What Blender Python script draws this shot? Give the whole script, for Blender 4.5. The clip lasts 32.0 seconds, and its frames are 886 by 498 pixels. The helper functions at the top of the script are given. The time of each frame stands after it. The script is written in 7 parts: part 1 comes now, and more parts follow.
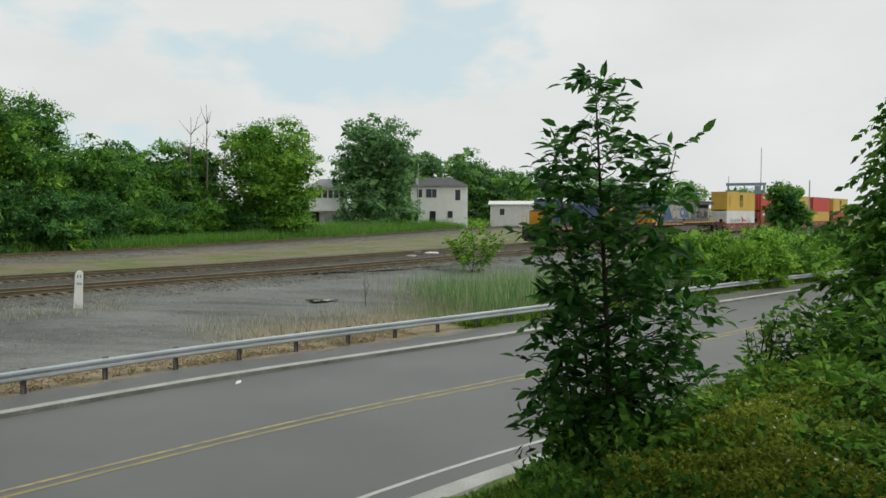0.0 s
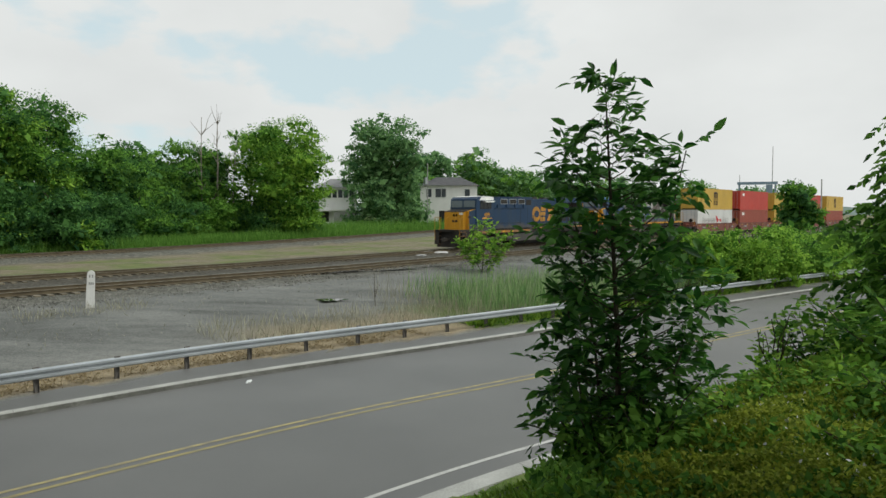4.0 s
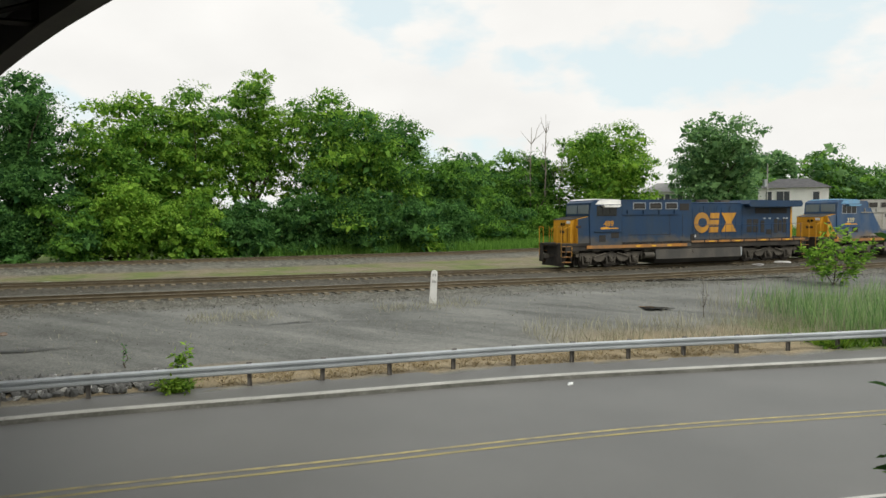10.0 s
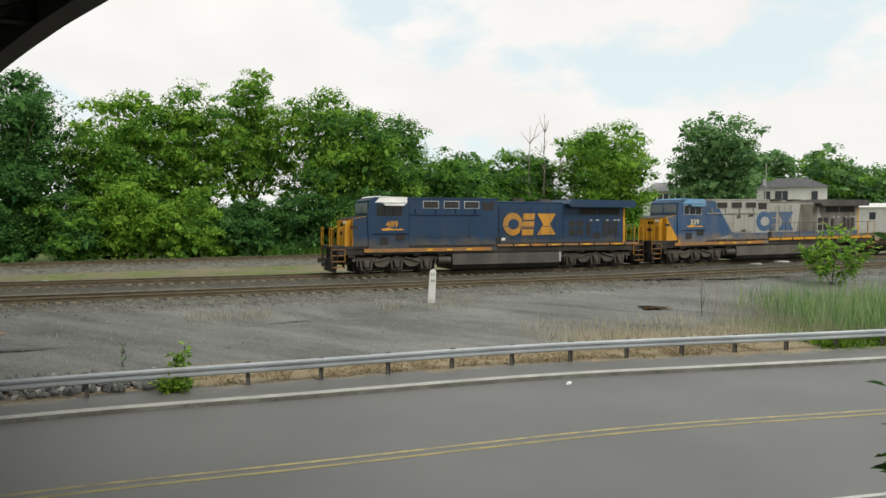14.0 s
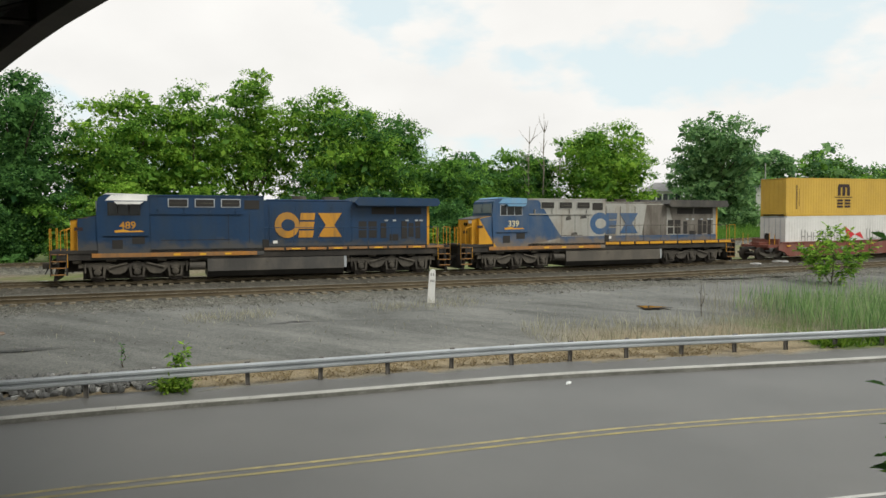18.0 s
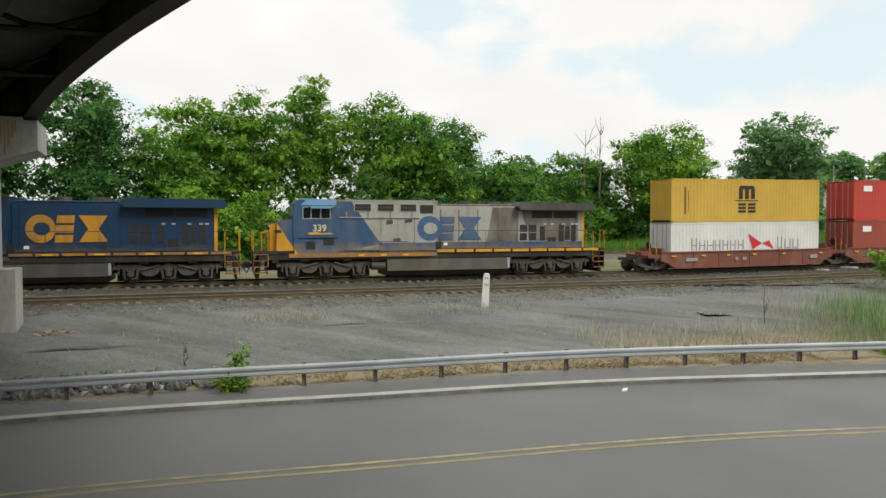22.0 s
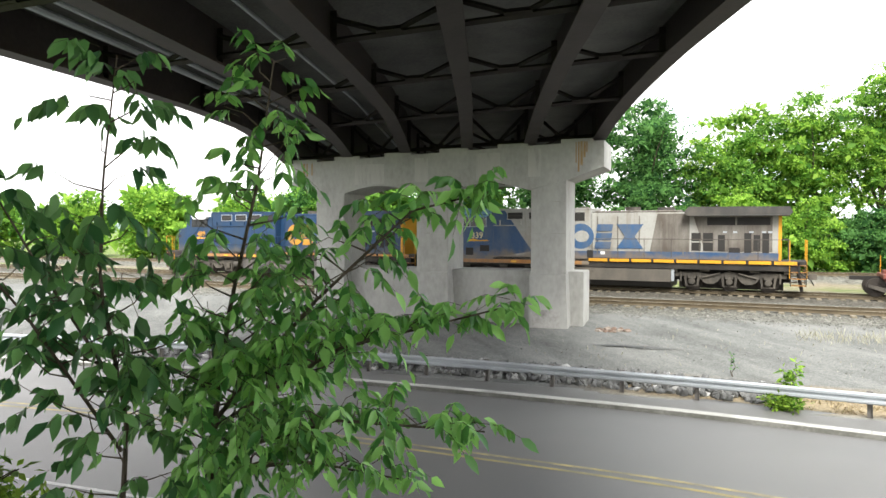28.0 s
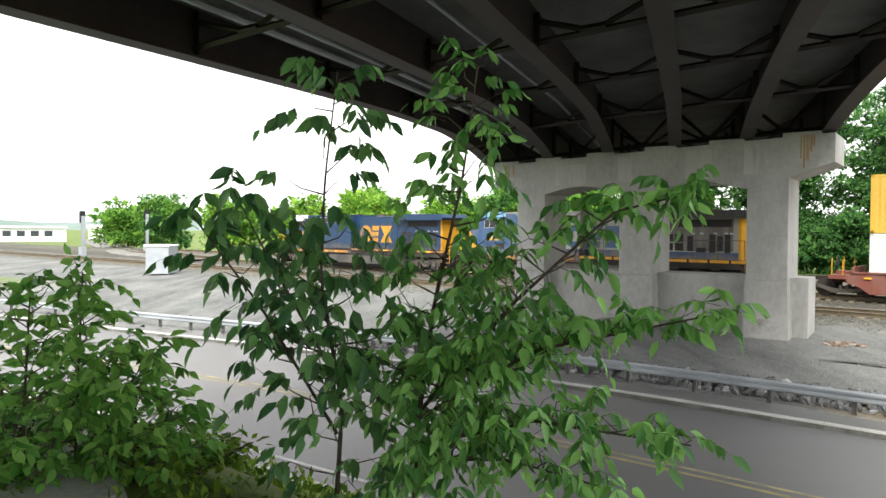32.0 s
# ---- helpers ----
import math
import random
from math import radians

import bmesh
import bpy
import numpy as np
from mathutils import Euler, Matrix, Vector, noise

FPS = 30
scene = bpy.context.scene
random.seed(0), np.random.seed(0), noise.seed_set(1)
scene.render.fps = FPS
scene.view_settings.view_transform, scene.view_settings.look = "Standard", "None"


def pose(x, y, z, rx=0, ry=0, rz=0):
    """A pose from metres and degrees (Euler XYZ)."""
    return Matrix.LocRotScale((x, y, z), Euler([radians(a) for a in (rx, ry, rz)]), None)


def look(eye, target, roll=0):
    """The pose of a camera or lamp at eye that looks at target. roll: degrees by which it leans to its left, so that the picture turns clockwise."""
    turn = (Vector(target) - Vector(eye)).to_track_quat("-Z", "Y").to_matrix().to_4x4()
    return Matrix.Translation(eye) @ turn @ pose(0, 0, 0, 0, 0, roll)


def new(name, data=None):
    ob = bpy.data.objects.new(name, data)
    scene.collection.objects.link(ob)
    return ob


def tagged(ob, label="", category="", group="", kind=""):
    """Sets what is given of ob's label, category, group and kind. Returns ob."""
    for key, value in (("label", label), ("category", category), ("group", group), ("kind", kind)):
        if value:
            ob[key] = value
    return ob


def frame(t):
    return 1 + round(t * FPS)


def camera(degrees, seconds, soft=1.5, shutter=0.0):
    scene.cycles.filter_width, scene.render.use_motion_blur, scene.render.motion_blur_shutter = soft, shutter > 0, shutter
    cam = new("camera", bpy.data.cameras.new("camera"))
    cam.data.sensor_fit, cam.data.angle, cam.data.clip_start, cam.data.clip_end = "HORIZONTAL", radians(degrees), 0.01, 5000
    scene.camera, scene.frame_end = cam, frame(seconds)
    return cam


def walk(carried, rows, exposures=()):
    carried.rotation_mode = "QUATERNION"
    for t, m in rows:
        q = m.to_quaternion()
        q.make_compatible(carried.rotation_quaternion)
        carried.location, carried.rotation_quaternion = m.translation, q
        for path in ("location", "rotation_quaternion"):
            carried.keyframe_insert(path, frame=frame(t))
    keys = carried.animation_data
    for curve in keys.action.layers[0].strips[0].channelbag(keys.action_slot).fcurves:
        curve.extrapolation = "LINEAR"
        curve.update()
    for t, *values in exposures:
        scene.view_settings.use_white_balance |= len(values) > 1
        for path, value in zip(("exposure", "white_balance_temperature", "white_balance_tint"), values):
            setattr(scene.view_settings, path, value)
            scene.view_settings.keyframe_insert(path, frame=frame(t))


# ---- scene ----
# The camera stands on a bank under a road bridge; rows are seconds, turn to the left, tilt up and lean in degrees.
EYE = Vector((0.0, 0.0, 4.5))
PATH = [
    (0, 0.19, -2.82, 0.05), (0.5, 1.02, -2.81, 0.02), (1, 0.74, -2.94, -0.02), (1.5, 0.73, -2.94, -0.02),
    (2, 0.72, -2.94, -0.01), (2.5, 0.83, -2.96, -0.03), (4.5, 1.08, -2.78, -0.05), (5, 2.29, -2.72, -0.03),
    (5.5, 3.07, -2.71, -0.00), (6, 5.25, -2.71, -0.07), (6.5, 8.06, -2.71, -0.12), (7, 10.65, -2.66, -0.15),
    (7.5, 13.53, -2.65, -0.21), (8, 16.66, -2.58, -0.15), (8.5, 19.28, -2.51, -0.12), (9, 22.01, -2.47, -0.10),
    (9.5, 24.37, -2.40, -0.06), (10, 26.74, -2.39, -0.06), (10.5, 26.80, -2.46, -0.03), (11, 26.71, -2.44, -0.04),
    (11.5, 26.68, -2.45, -0.03), (12, 26.65, -2.45, -0.04), (12.5, 26.64, -2.45, -0.03), (13, 26.64, -2.45, -0.03),
    (13.5, 26.64, -2.44, -0.03), (14, 26.63, -2.45, -0.01), (14.5, 26.62, -2.45, -0.02), (16.5, 26.59, -2.45, -0.04),
    (17, 26.59, -2.45, -0.04), (17.5, 26.59, -2.45, -0.06), (18, 26.59, -2.45, -0.05), (18.5, 26.57, -2.45, -0.04),
    (19, 26.63, -2.45, -0.03), (19.5, 26.59, -2.45, -0.06), (20, 26.71, -2.45, -0.07), (20.5, 26.87, -2.37, -0.07),
    (21, 26.98, -2.33, -0.05), (21.5, 28.44, -2.20, -0.04), (22, 30.98, -2.16, 0.06), (22.5, 34.68, -2.02, 0.18),
    (23, 38.76, -2.00, 0.08), (23.5, 42.41, -1.96, 0.03), (24, 46.76, -1.89, 0.01), (24.5, 51.30, -1.77, 0.05),
    (25, 55.62, -1.73, 0.05), (25.5, 58.80, -1.69, 0.18), (26, 62.02, -1.68, 0.14), (26.5, 64.77, -1.61, 0.14),
    (28.5, 76.29, -1.56, 0.07), (29, 78.96, -1.57, 0.10), (29.5, 81.40, -1.59, 0.21), (30, 83.58, -1.58, 0.27),
    (30.5, 84.99, -1.59, 0.25), (31, 87.23, -1.59, 0.31), (31.5, 88.79, -1.66, 0.31), (32, 89.52, -1.52, 0.34),
]

cam = camera(64.05, 32.0)


def cam_pose(yaw, pitch, roll):
    return Matrix.Translation(EYE) @ Euler((radians(90 + pitch), 0, radians(yaw)), "XYZ").to_matrix().to_4x4() @ pose(0, 0, 0, 0, 0, roll)


walk(cam, [(t, cam_pose(y, p, r)) for t, y, p, r in PATH],
     exposures=[(0.0, 0.02, 6420, 2), (6.0, 0.06, 6450, 2), (10.0, 0.30, 6700, 5), (21.0, 0.30, 6700, 5), (23.0, 0.5, 6600, 6), (24.5, 1.05, 6500, 8), (26.0, 1.6, 6500, 8), (29.0, 1.9, 6500, 8), (32.0, 1.65, 6500, 8)])

# ---- sky and sun ----
SUN_EL, SUN_AZ = 48.0, 100.0          # degrees; azimuth from +y towards +x
world = bpy.data.worlds.new("cloudy_sky")
scene.world = world
world.use_nodes = True
wn, wl = world.node_tree.nodes, world.node_tree.links
wn.clear()
w_out, w_bg, w_sky = wn.new("ShaderNodeOutputWorld"), wn.new("ShaderNodeBackground"), wn.new("ShaderNodeTexSky")
w_sky.sky_type, w_sky.sun_disc = "NISHITA", False
w_sky.sun_elevation, w_sky.sun_rotation = radians(SUN_EL), radians(SUN_AZ)
w_tc, w_map = wn.new("ShaderNodeTexCoord"), wn.new("ShaderNodeMapping")
w_map.inputs["Scale"].default_value = (1.0, 1.0, 2.0)
w_map.inputs["Rotation"].default_value = (0, 0, radians(-9))
w_map.inputs["Location"].default_value = (0.48, 0.25, 0.15)
w_n1 = wn.new("ShaderNodeTexNoise")
w_n1.inputs["Scale"].default_value, w_n1.inputs["Detail"].default_value = 3.1, 9.0
w_n1.inputs["Roughness"].default_value = 0.5
w_n2 = wn.new("ShaderNodeTexNoise")
w_n2.inputs["Scale"].default_value, w_n2.inputs["Detail"].default_value = 4.5, 6.0
# the cloud cover breaks up to the north and closes to the south and near the horizon
w_dot, w_cover = wn.new("ShaderNodeVectorMath"), wn.new("ShaderNodeMath")
w_dot.operation = "DOT_PRODUCT"
w_dot.inputs[1].default_value = (-0.10, 0.25, 0.19)
w_cover.operation = "SUBTRACT"
w_ramp = wn.new("ShaderNodeValToRGB")
w_ramp.color_ramp.elements[0].position, w_ramp.color_ramp.elements[1].position = 0.15, 0.20
w_shade = wn.new("ShaderNodeMix")
w_shade.data_type = "RGBA"
w_shade.inputs["A"].default_value, w_shade.inputs["B"].default_value = (8.3, 8.15, 8.35, 1), (10.9, 10.6, 10.75, 1)
w_mix = wn.new("ShaderNodeMix")
w_mix.data_type = "RGBA"
w_hazy = wn.new("ShaderNodeMix")
w_hazy.data_type = "RGBA"
w_hazy.inputs["Factor"].default_value = 0.78
w_hazy.inputs["B"].default_value = (9.3, 10.35, 11.0, 1)
wl.new(w_tc.outputs["Generated"], w_map.inputs["Vector"])
wl.new(w_tc.outputs["Generated"], w_dot.inputs[0])
wl.new(w_map.outputs["Vector"], w_n1.inputs["Vector"])
wl.new(w_map.outputs["Vector"], w_n2.inputs["Vector"])
wl.new(w_n1.outputs["Fac"], w_cover.inputs[0])
wl.new(w_dot.outputs["Value"], w_cover.inputs[1])
wl.new(w_cover.outputs["Value"], w_ramp.inputs["Fac"])
wl.new(w_n2.outputs["Fac"], w_shade.inputs["Factor"])
wl.new(w_sky.outputs["Color"], w_hazy.inputs["A"])
wl.new(w_ramp.outputs["Color"], w_mix.inputs["Factor"])
wl.new(w_hazy.outputs["Result"], w_mix.inputs["A"])
wl.new(w_shade.outputs["Result"], w_mix.inputs["B"])
wl.new(w_mix.outputs["Result"], w_bg.inputs["Color"])
w_bg.inputs["Strength"].default_value = 0.080
wl.new(w_bg.outputs["Background"], w_out.inputs["Surface"])

sun_data = bpy.data.lights.new("sun", "SUN")
sun_data.energy, sun_data.angle, sun_data.color = 2.0, radians(28), (1.0, 0.96, 0.9)
sun = new("sun", sun_data)
sun_way = Vector((math.sin(radians(SUN_AZ)) * math.cos(radians(SUN_EL)), math.cos(radians(SUN_AZ)) * math.cos(radians(SUN_EL)), math.sin(radians(SUN_EL))))
sun.matrix_world = look(sun_way * 60, (0, 0, 0))


# ---- materials ----
def material(name, colours, rough=0.7, metal=0.0, scale=4.0, fine=40.0, bump=0.15, spread=(0.35, 0.65), detail=6.0, rand=0.0, stretch=(1, 1, 1), coat=0.0, dist=0.02, spec=0.35):
    """A surface of two or more colours mixed by noise at two scales, with fine relief."""
    m = bpy.data.materials.new(name)
    m.use_nodes = True
    n, l = m.node_tree.nodes, m.node_tree.links
    bsdf = n["Principled BSDF"]
    tc, mp = n.new("ShaderNodeTexCoord"), n.new("ShaderNodeMapping")
    mp.inputs["Scale"].default_value = stretch
    l.new(tc.outputs["Object"], mp.inputs["Vector"])
    big, small, add = n.new("ShaderNodeTexNoise"), n.new("ShaderNodeTexNoise"), n.new("ShaderNodeMath")
    for node, sc in ((big, scale), (small, fine)):
        node.inputs["Scale"].default_value, node.inputs["Detail"].default_value = sc, detail
        l.new(mp.outputs["Vector"], node.inputs["Vector"])
    mixn = n.new("ShaderNodeMix")
    mixn.inputs["Factor"].default_value = 0.4
    l.new(big.outputs["Fac"], mixn.inputs["A"])
    l.new(small.outputs["Fac"], mixn.inputs["B"])
    source = mixn.outputs["Result"]
    if rand:
        info, ma = n.new("ShaderNodeObjectInfo"), n.new("ShaderNodeMath")
        ma.operation = "MULTIPLY_ADD"
        ma.inputs[1].default_value, ma.inputs[2].default_value = rand, -rand / 2
        l.new(info.outputs["Random"], ma.inputs[0])
        l.new(source, add.inputs[0])
        l.new(ma.outputs["Value"], add.inputs[1])
        source = add.outputs["Value"]
    ramp = n.new("ShaderNodeValToRGB")
    els = ramp.color_ramp.elements
    while len(els) < len(colours):
        els.new(0.5)
    for i, c in enumerate(colours):
        els[i].position = spread[0] + (spread[1] - spread[0]) * i / max(1, len(colours) - 1)
        els[i].color = (*c, 1)
    l.new(source, ramp.inputs["Fac"])
    l.new(ramp.outputs["Color"], bsdf.inputs["Base Color"])
    bsdf.inputs["Roughness"].default_value, bsdf.inputs["Metallic"].default_value = rough, metal
    bsdf.inputs["Coat Weight"].default_value = coat
    bsdf.inputs["Specular IOR Level"].default_value = spec
    if bump:
        b = n.new("ShaderNodeBump")
        b.inputs["Strength"].default_value, b.inputs["Distance"].default_value = bump, dist
        l.new(small.outputs["Fac"], b.inputs["Height"])
        l.new(b.outputs["Normal"], bsdf.inputs["Normal"])
    return m


def leaf_material(name, dark, light, back=0.45, gloss=0.12, rough=0.6):
    """Leaves: colour differs from clump to clump, and some light passes through."""
    m = bpy.data.materials.new(name)
    m.use_nodes = True
    n, l = m.node_tree.nodes, m.node_tree.links
    bsdf, out = n["Principled BSDF"], n["Material Output"]
    geo, tc, noise_n, mixf, ramp = (n.new("ShaderNode" + k) for k in ("NewGeometry", "TexCoord", "TexNoise", "Mix", "ValToRGB"))
    noise_n.inputs["Scale"].default_value, noise_n.inputs["Detail"].default_value = 0.9, 3.0
    l.new(tc.outputs["Object"], noise_n.inputs["Vector"])
    mixf.inputs["Factor"].default_value = 0.55
    l.new(noise_n.outputs["Fac"], mixf.inputs["A"])
    l.new(geo.outputs["Random Per Island"], mixf.inputs["B"])
    ramp.color_ramp.elements[0].position, ramp.color_ramp.elements[1].position = 0.3, 0.7
    ramp.color_ramp.elements[0].color, ramp.color_ramp.elements[1].color = (*dark, 1), (*light, 1)
    l.new(mixf.outputs["Result"], ramp.inputs["Fac"])
    l.new(ramp.outputs["Color"], bsdf.inputs["Base Color"])
    bsdf.inputs["Roughness"].default_value = rough
    bsdf.inputs["Specular IOR Level"].default_value = gloss
    tr, mx = n.new("ShaderNodeBsdfTranslucent"), n.new("ShaderNodeMixShader")
    l.new(ramp.outputs["Color"], tr.inputs["Color"])
    mx.inputs["Fac"].default_value = back
    l.new(bsdf.outputs["BSDF"], mx.inputs[1])
    l.new(tr.outputs["BSDF"], mx.inputs[2])
    l.new(mx.outputs["Shader"], out.inputs["Surface"])
    return m


def plain(name, c, rough=0.6, metal=0.0, **kw):
    """Paint or metal of one colour with slight wear."""
    d = tuple(v * 0.8 for v in c)
    return material(name, [d, c], rough, metal, scale=kw.pop("scale", 1.3), fine=kw.pop("fine", 25), bump=kw.pop("bump", 0.05), spread=kw.pop("spread", (0.3, 0.6)), **kw)


M = {
    "asphalt": material("asphalt", [(0.098, 0.098, 0.095), (0.128, 0.127, 0.123), (0.160, 0.158, 0.152)], 0.55, spec=0.5, scale=0.22, fine=70, bump=0.25, dist=0.01, spread=(0.3, 0.7)),
    "white_line": material("worn_white_line", [(0.22, 0.22, 0.22), (0.5, 0.5, 0.48)], 0.8, scale=3, fine=50, spread=(0.25, 0.5)),
    "yellow_line": material("worn_yellow_line", [(0.16, 0.155, 0.125), (0.27, 0.24, 0.13), (0.37, 0.31, 0.125)], 0.8, scale=2, fine=45, spread=(0.3, 0.62)),
    "pale_line": material("worn_pale_line", [(0.155, 0.152, 0.135), (0.25, 0.225, 0.15), (0.40, 0.34, 0.16)], 0.8, scale=3, fine=45, spread=(0.3, 0.6)),
    "kerb_face_shade": material("shaded_mossy_kerb_face", [(0.075, 0.078, 0.066), (0.125, 0.125, 0.112), (0.19, 0.19, 0.175)], 0.95, scale=1.5, fine=14, bump=0.2),
    "kerb": material("kerb_concrete", [(0.27, 0.27, 0.255), (0.47, 0.47, 0.45)], 0.9, scale=1.2, fine=30, bump=0.2),
    "concrete": material("pier_concrete", [(0.26, 0.26, 0.242), (0.35, 0.35, 0.33), (0.43, 0.43, 0.405)], 0.9, scale=0.8, fine=6, bump=0.1, spread=(0.28, 0.7), stretch=(1.1, 1.1, 0.6)),
    "rust_stain": material("rust_stain", [(0.36, 0.34, 0.29), (0.34, 0.24, 0.13), (0.30, 0.17, 0.07)], 0.9, scale=2, fine=9, stretch=(3, 1, 0.5), spread=(0.3, 0.62)),
    "damp_stain": material("damp_stain", [(0.20, 0.195, 0.175), (0.33, 0.325, 0.305), (0.42, 0.415, 0.395)], 0.95, scale=1.6, fine=9, bump=0.05, spread=(0.3, 0.6)),
    "water_stain": material("water_stain", [(0.27, 0.265, 0.25), (0.42, 0.415, 0.395), (0.45, 0.445, 0.42)], 0.95, scale=1.4, fine=6, bump=0.03, spread=(0.3, 0.62), stretch=(1.6, 1, 0.3)),
    "galv": material("galvanised_steel", [(0.33, 0.355, 0.38), (0.47, 0.50, 0.53)], 0.5, 0.45, scale=1.0, fine=30, bump=0.05),
    "post_steel": material("guardrail_post_steel", [(0.12, 0.11, 0.10), (0.22, 0.21, 0.20)], 0.7, 0.4, scale=3),
    "rail": material("rusty_rail", [(0.075, 0.060, 0.038), (0.150, 0.120, 0.076)], 0.7, 0.2, scale=1.5, fine=20),
    "railhead": material("worn_rail_head", [(0.26, 0.24, 0.20), (0.40, 0.38, 0.33)], 0.4, 0.5, scale=1.5, fine=20),
    "tie": material("weathered_tie", [(0.10, 0.088, 0.064), (0.215, 0.19, 0.14)], 0.9, scale=5, fine=30, rand=0.3, stretch=(6, 1, 1)),
    "girder": material("bridge_girder_paint", [(0.022, 0.017, 0.018), (0.042, 0.034, 0.034)], 0.6, scale=0.7, fine=9, bump=0.05),
    "deck": material("stay_form_deck", [(0.085, 0.085, 0.085), (0.15, 0.15, 0.145)], 0.8, scale=0.8, fine=12),
    "black": plain("black_steel", (0.022, 0.021, 0.02), 0.75),
    "white_paint": plain("white_paint", (0.78, 0.78, 0.76), 0.6),
    "white_box": plain("white_container_paint", (0.66, 0.66, 0.64), 0.6, fine=8),
    "red_box": plain("red_container_paint", (0.42, 0.045, 0.03), 0.6, fine=8),
    "bark": material("bark", [(0.05, 0.04, 0.03), (0.13, 0.105, 0.08)], 0.95, scale=6, fine=40, bump=0.5, stretch=(1, 1, 0.25)),
    "dead_wood": material("dead_wood", [(0.20, 0.17, 0.14), (0.34, 0.30, 0.26)], 0.9, scale=6, fine=30, stretch=(1, 1, 0.3)),
    "leaf_a": leaf_material("leaves_mid_green", (0.044, 0.13, 0.022), (0.225, 0.43, 0.07), 0.5),
    "leaf_b": leaf_material("leaves_bright_green", (0.078, 0.2, 0.024), (0.34, 0.55, 0.08), 0.5),
    "leaf_c": leaf_material("leaves_dark_green", (0.026, 0.085, 0.028), (0.145, 0.32, 0.085), 0.5),
    # distance haze is mixed into this paler, bluer leaf colour
    "leaf_far": leaf_material("haze_tinted_leaves", (0.07, 0.165, 0.068), (0.26, 0.44, 0.175), 0.5),
    "leaf_near": leaf_material("sapling_leaves", (0.026, 0.1, 0.02), (0.135, 0.33, 0.06), 0.45, 0.18, 0.45),
    "leaf_near2": leaf_material("box_elder_leaves", (0.075, 0.24, 0.055), (0.34, 0.66, 0.17), 0.4, 0.5, 0.4),
    "leaf_near3": leaf_material("broad_sapling_leaves", (0.05, 0.16, 0.055), (0.2, 0.42, 0.13), 0.4, 0.5, 0.4),
    "leaf_near4": leaf_material("yellow_green_sapling_leaves", (0.10, 0.30, 0.05), (0.36, 0.66, 0.15), 0.45, 0.4, 0.45),
    "grass": leaf_material("grass_blades", (0.09, 0.21, 0.035), (0.21, 0.4, 0.075), 0.45),
}

# ---- plan ----
# a: metres along the tracks from the foot of the camera; s: metres across them; the tracks run straight.
TURN = 53.42
UX, UY = math.cos(radians(TURN)), math.sin(radians(TURN))


def tp(a, s, z=0.0):
    return Vector((a * UX - s * UY, a * UY + s * UX, z))


def to_as(x, y):
    return x * UX + y * UY, -x * UY + y * UX


KERB = [(-75, -92), (-52, -51), (-40, -29.5), (-31.5, -14.5), (-25.8, -4.4), (-20.9, 3.1), (-15.7, 9.6), (-11.4, 14.2), (-6.0, 19.8),
        (1.5, 26.0), (8.5, 31.9), (15.4, 37.6), (23, 43.8), (42, 58.6), (90, 95)]


def smooth_line(pts, per=10):
    out = []
    for i in range(len(pts) - 1):
        p0, p1, p2, p3 = (np.array(pts[max(0, min(len(pts) - 1, i + k))], float) for k in (-1, 0, 1, 2))
        for j in range(per):
            t = j / per
            out.append(0.5 * (2 * p1 + (p2 - p0) * t + (2 * p0 - 5 * p1 + 4 * p2 - p3) * t * t + (3 * p1 - p0 - 3 * p2 + p3) * t ** 3))
    out.append(np.array(pts[-1], float))
    return np.array(out)


def resample(line, step):
    d = np.concatenate([[0], np.cumsum(np.hypot(*np.diff(line, axis=0).T))])
    q = np.arange(0, d[-1], step)
    return np.stack([np.interp(q, d, line[:, 0]), np.interp(q, d, line[:, 1])], 1)


KLINE = resample(smooth_line(KERB), 0.75)
KDIR = np.gradient(KLINE, axis=0)
KDIR /= np.hypot(KDIR[:, 0], KDIR[:, 1])[:, None]
KOUT = np.stack([-KDIR[:, 1], KDIR[:, 0]], 1)        # away from the road, towards the tracks
GLINE = KLINE + KOUT * 0.92                          # the guardrail's line
KLINE = KLINE - KOUT * (0.25 + 0.4 * np.clip((KLINE @ np.array([UX, UY])) / 16, 0, 1))[:, None]


def kerb_distance(xy):
    """Signed distance of points beyond the far kerb."""
    xy = np.asarray(xy, float)
    out = np.empty(len(xy))
    for c in range(0, len(xy), 4000):
        q = xy[c:c + 4000]
        d2 = ((q[:, None, :] - KLINE[None, :, :]) ** 2).sum(2)
        j = d2.argmin(1)
        out[c:c + 4000] = ((q - KLINE[j]) * KOUT[j]).sum(1)
        far = np.abs(out[c:c + 4000]) < np.sqrt(d2.min(1)) * 0.2
        out[c:c + 4000][far] = np.sqrt(d2.min(1))[far]
    return out


def smooth01(x, lo, hi):
    t = np.clip((x - lo) / (hi - lo), 0, 1)
    return t * t * (3 - 2 * t)


# The three tracks have their own way, a little flatter than the lot's; u is metres along it and v across.
RAIL_TURN = 48.0
RX, RY = math.cos(radians(RAIL_TURN)), math.sin(radians(RAIL_TURN))
RAIL_Z, FAR_RISE = 1.22, 0.26


def to_uv(x, y):
    return x * RX + y * RY, -x * RY + y * RX


def track_v(which, u):
    """Across-distance of a track's centre line at u: near and train run straight, the far one draws away to the right."""
    u = np.asarray(u, float)
    if which == "near":
        return 34.0 + 0.013 * u
    if which == "train":
        return 41.61 + 0.0 * u
    return 56.9 + 0.170 * np.maximum(u, -20) + 0.03 * np.minimum(u + 20, 0) + 0.0016 * np.clip(u - 30, 0, 60) ** 2 + 0.192 * np.clip(u - 90, 0, None)


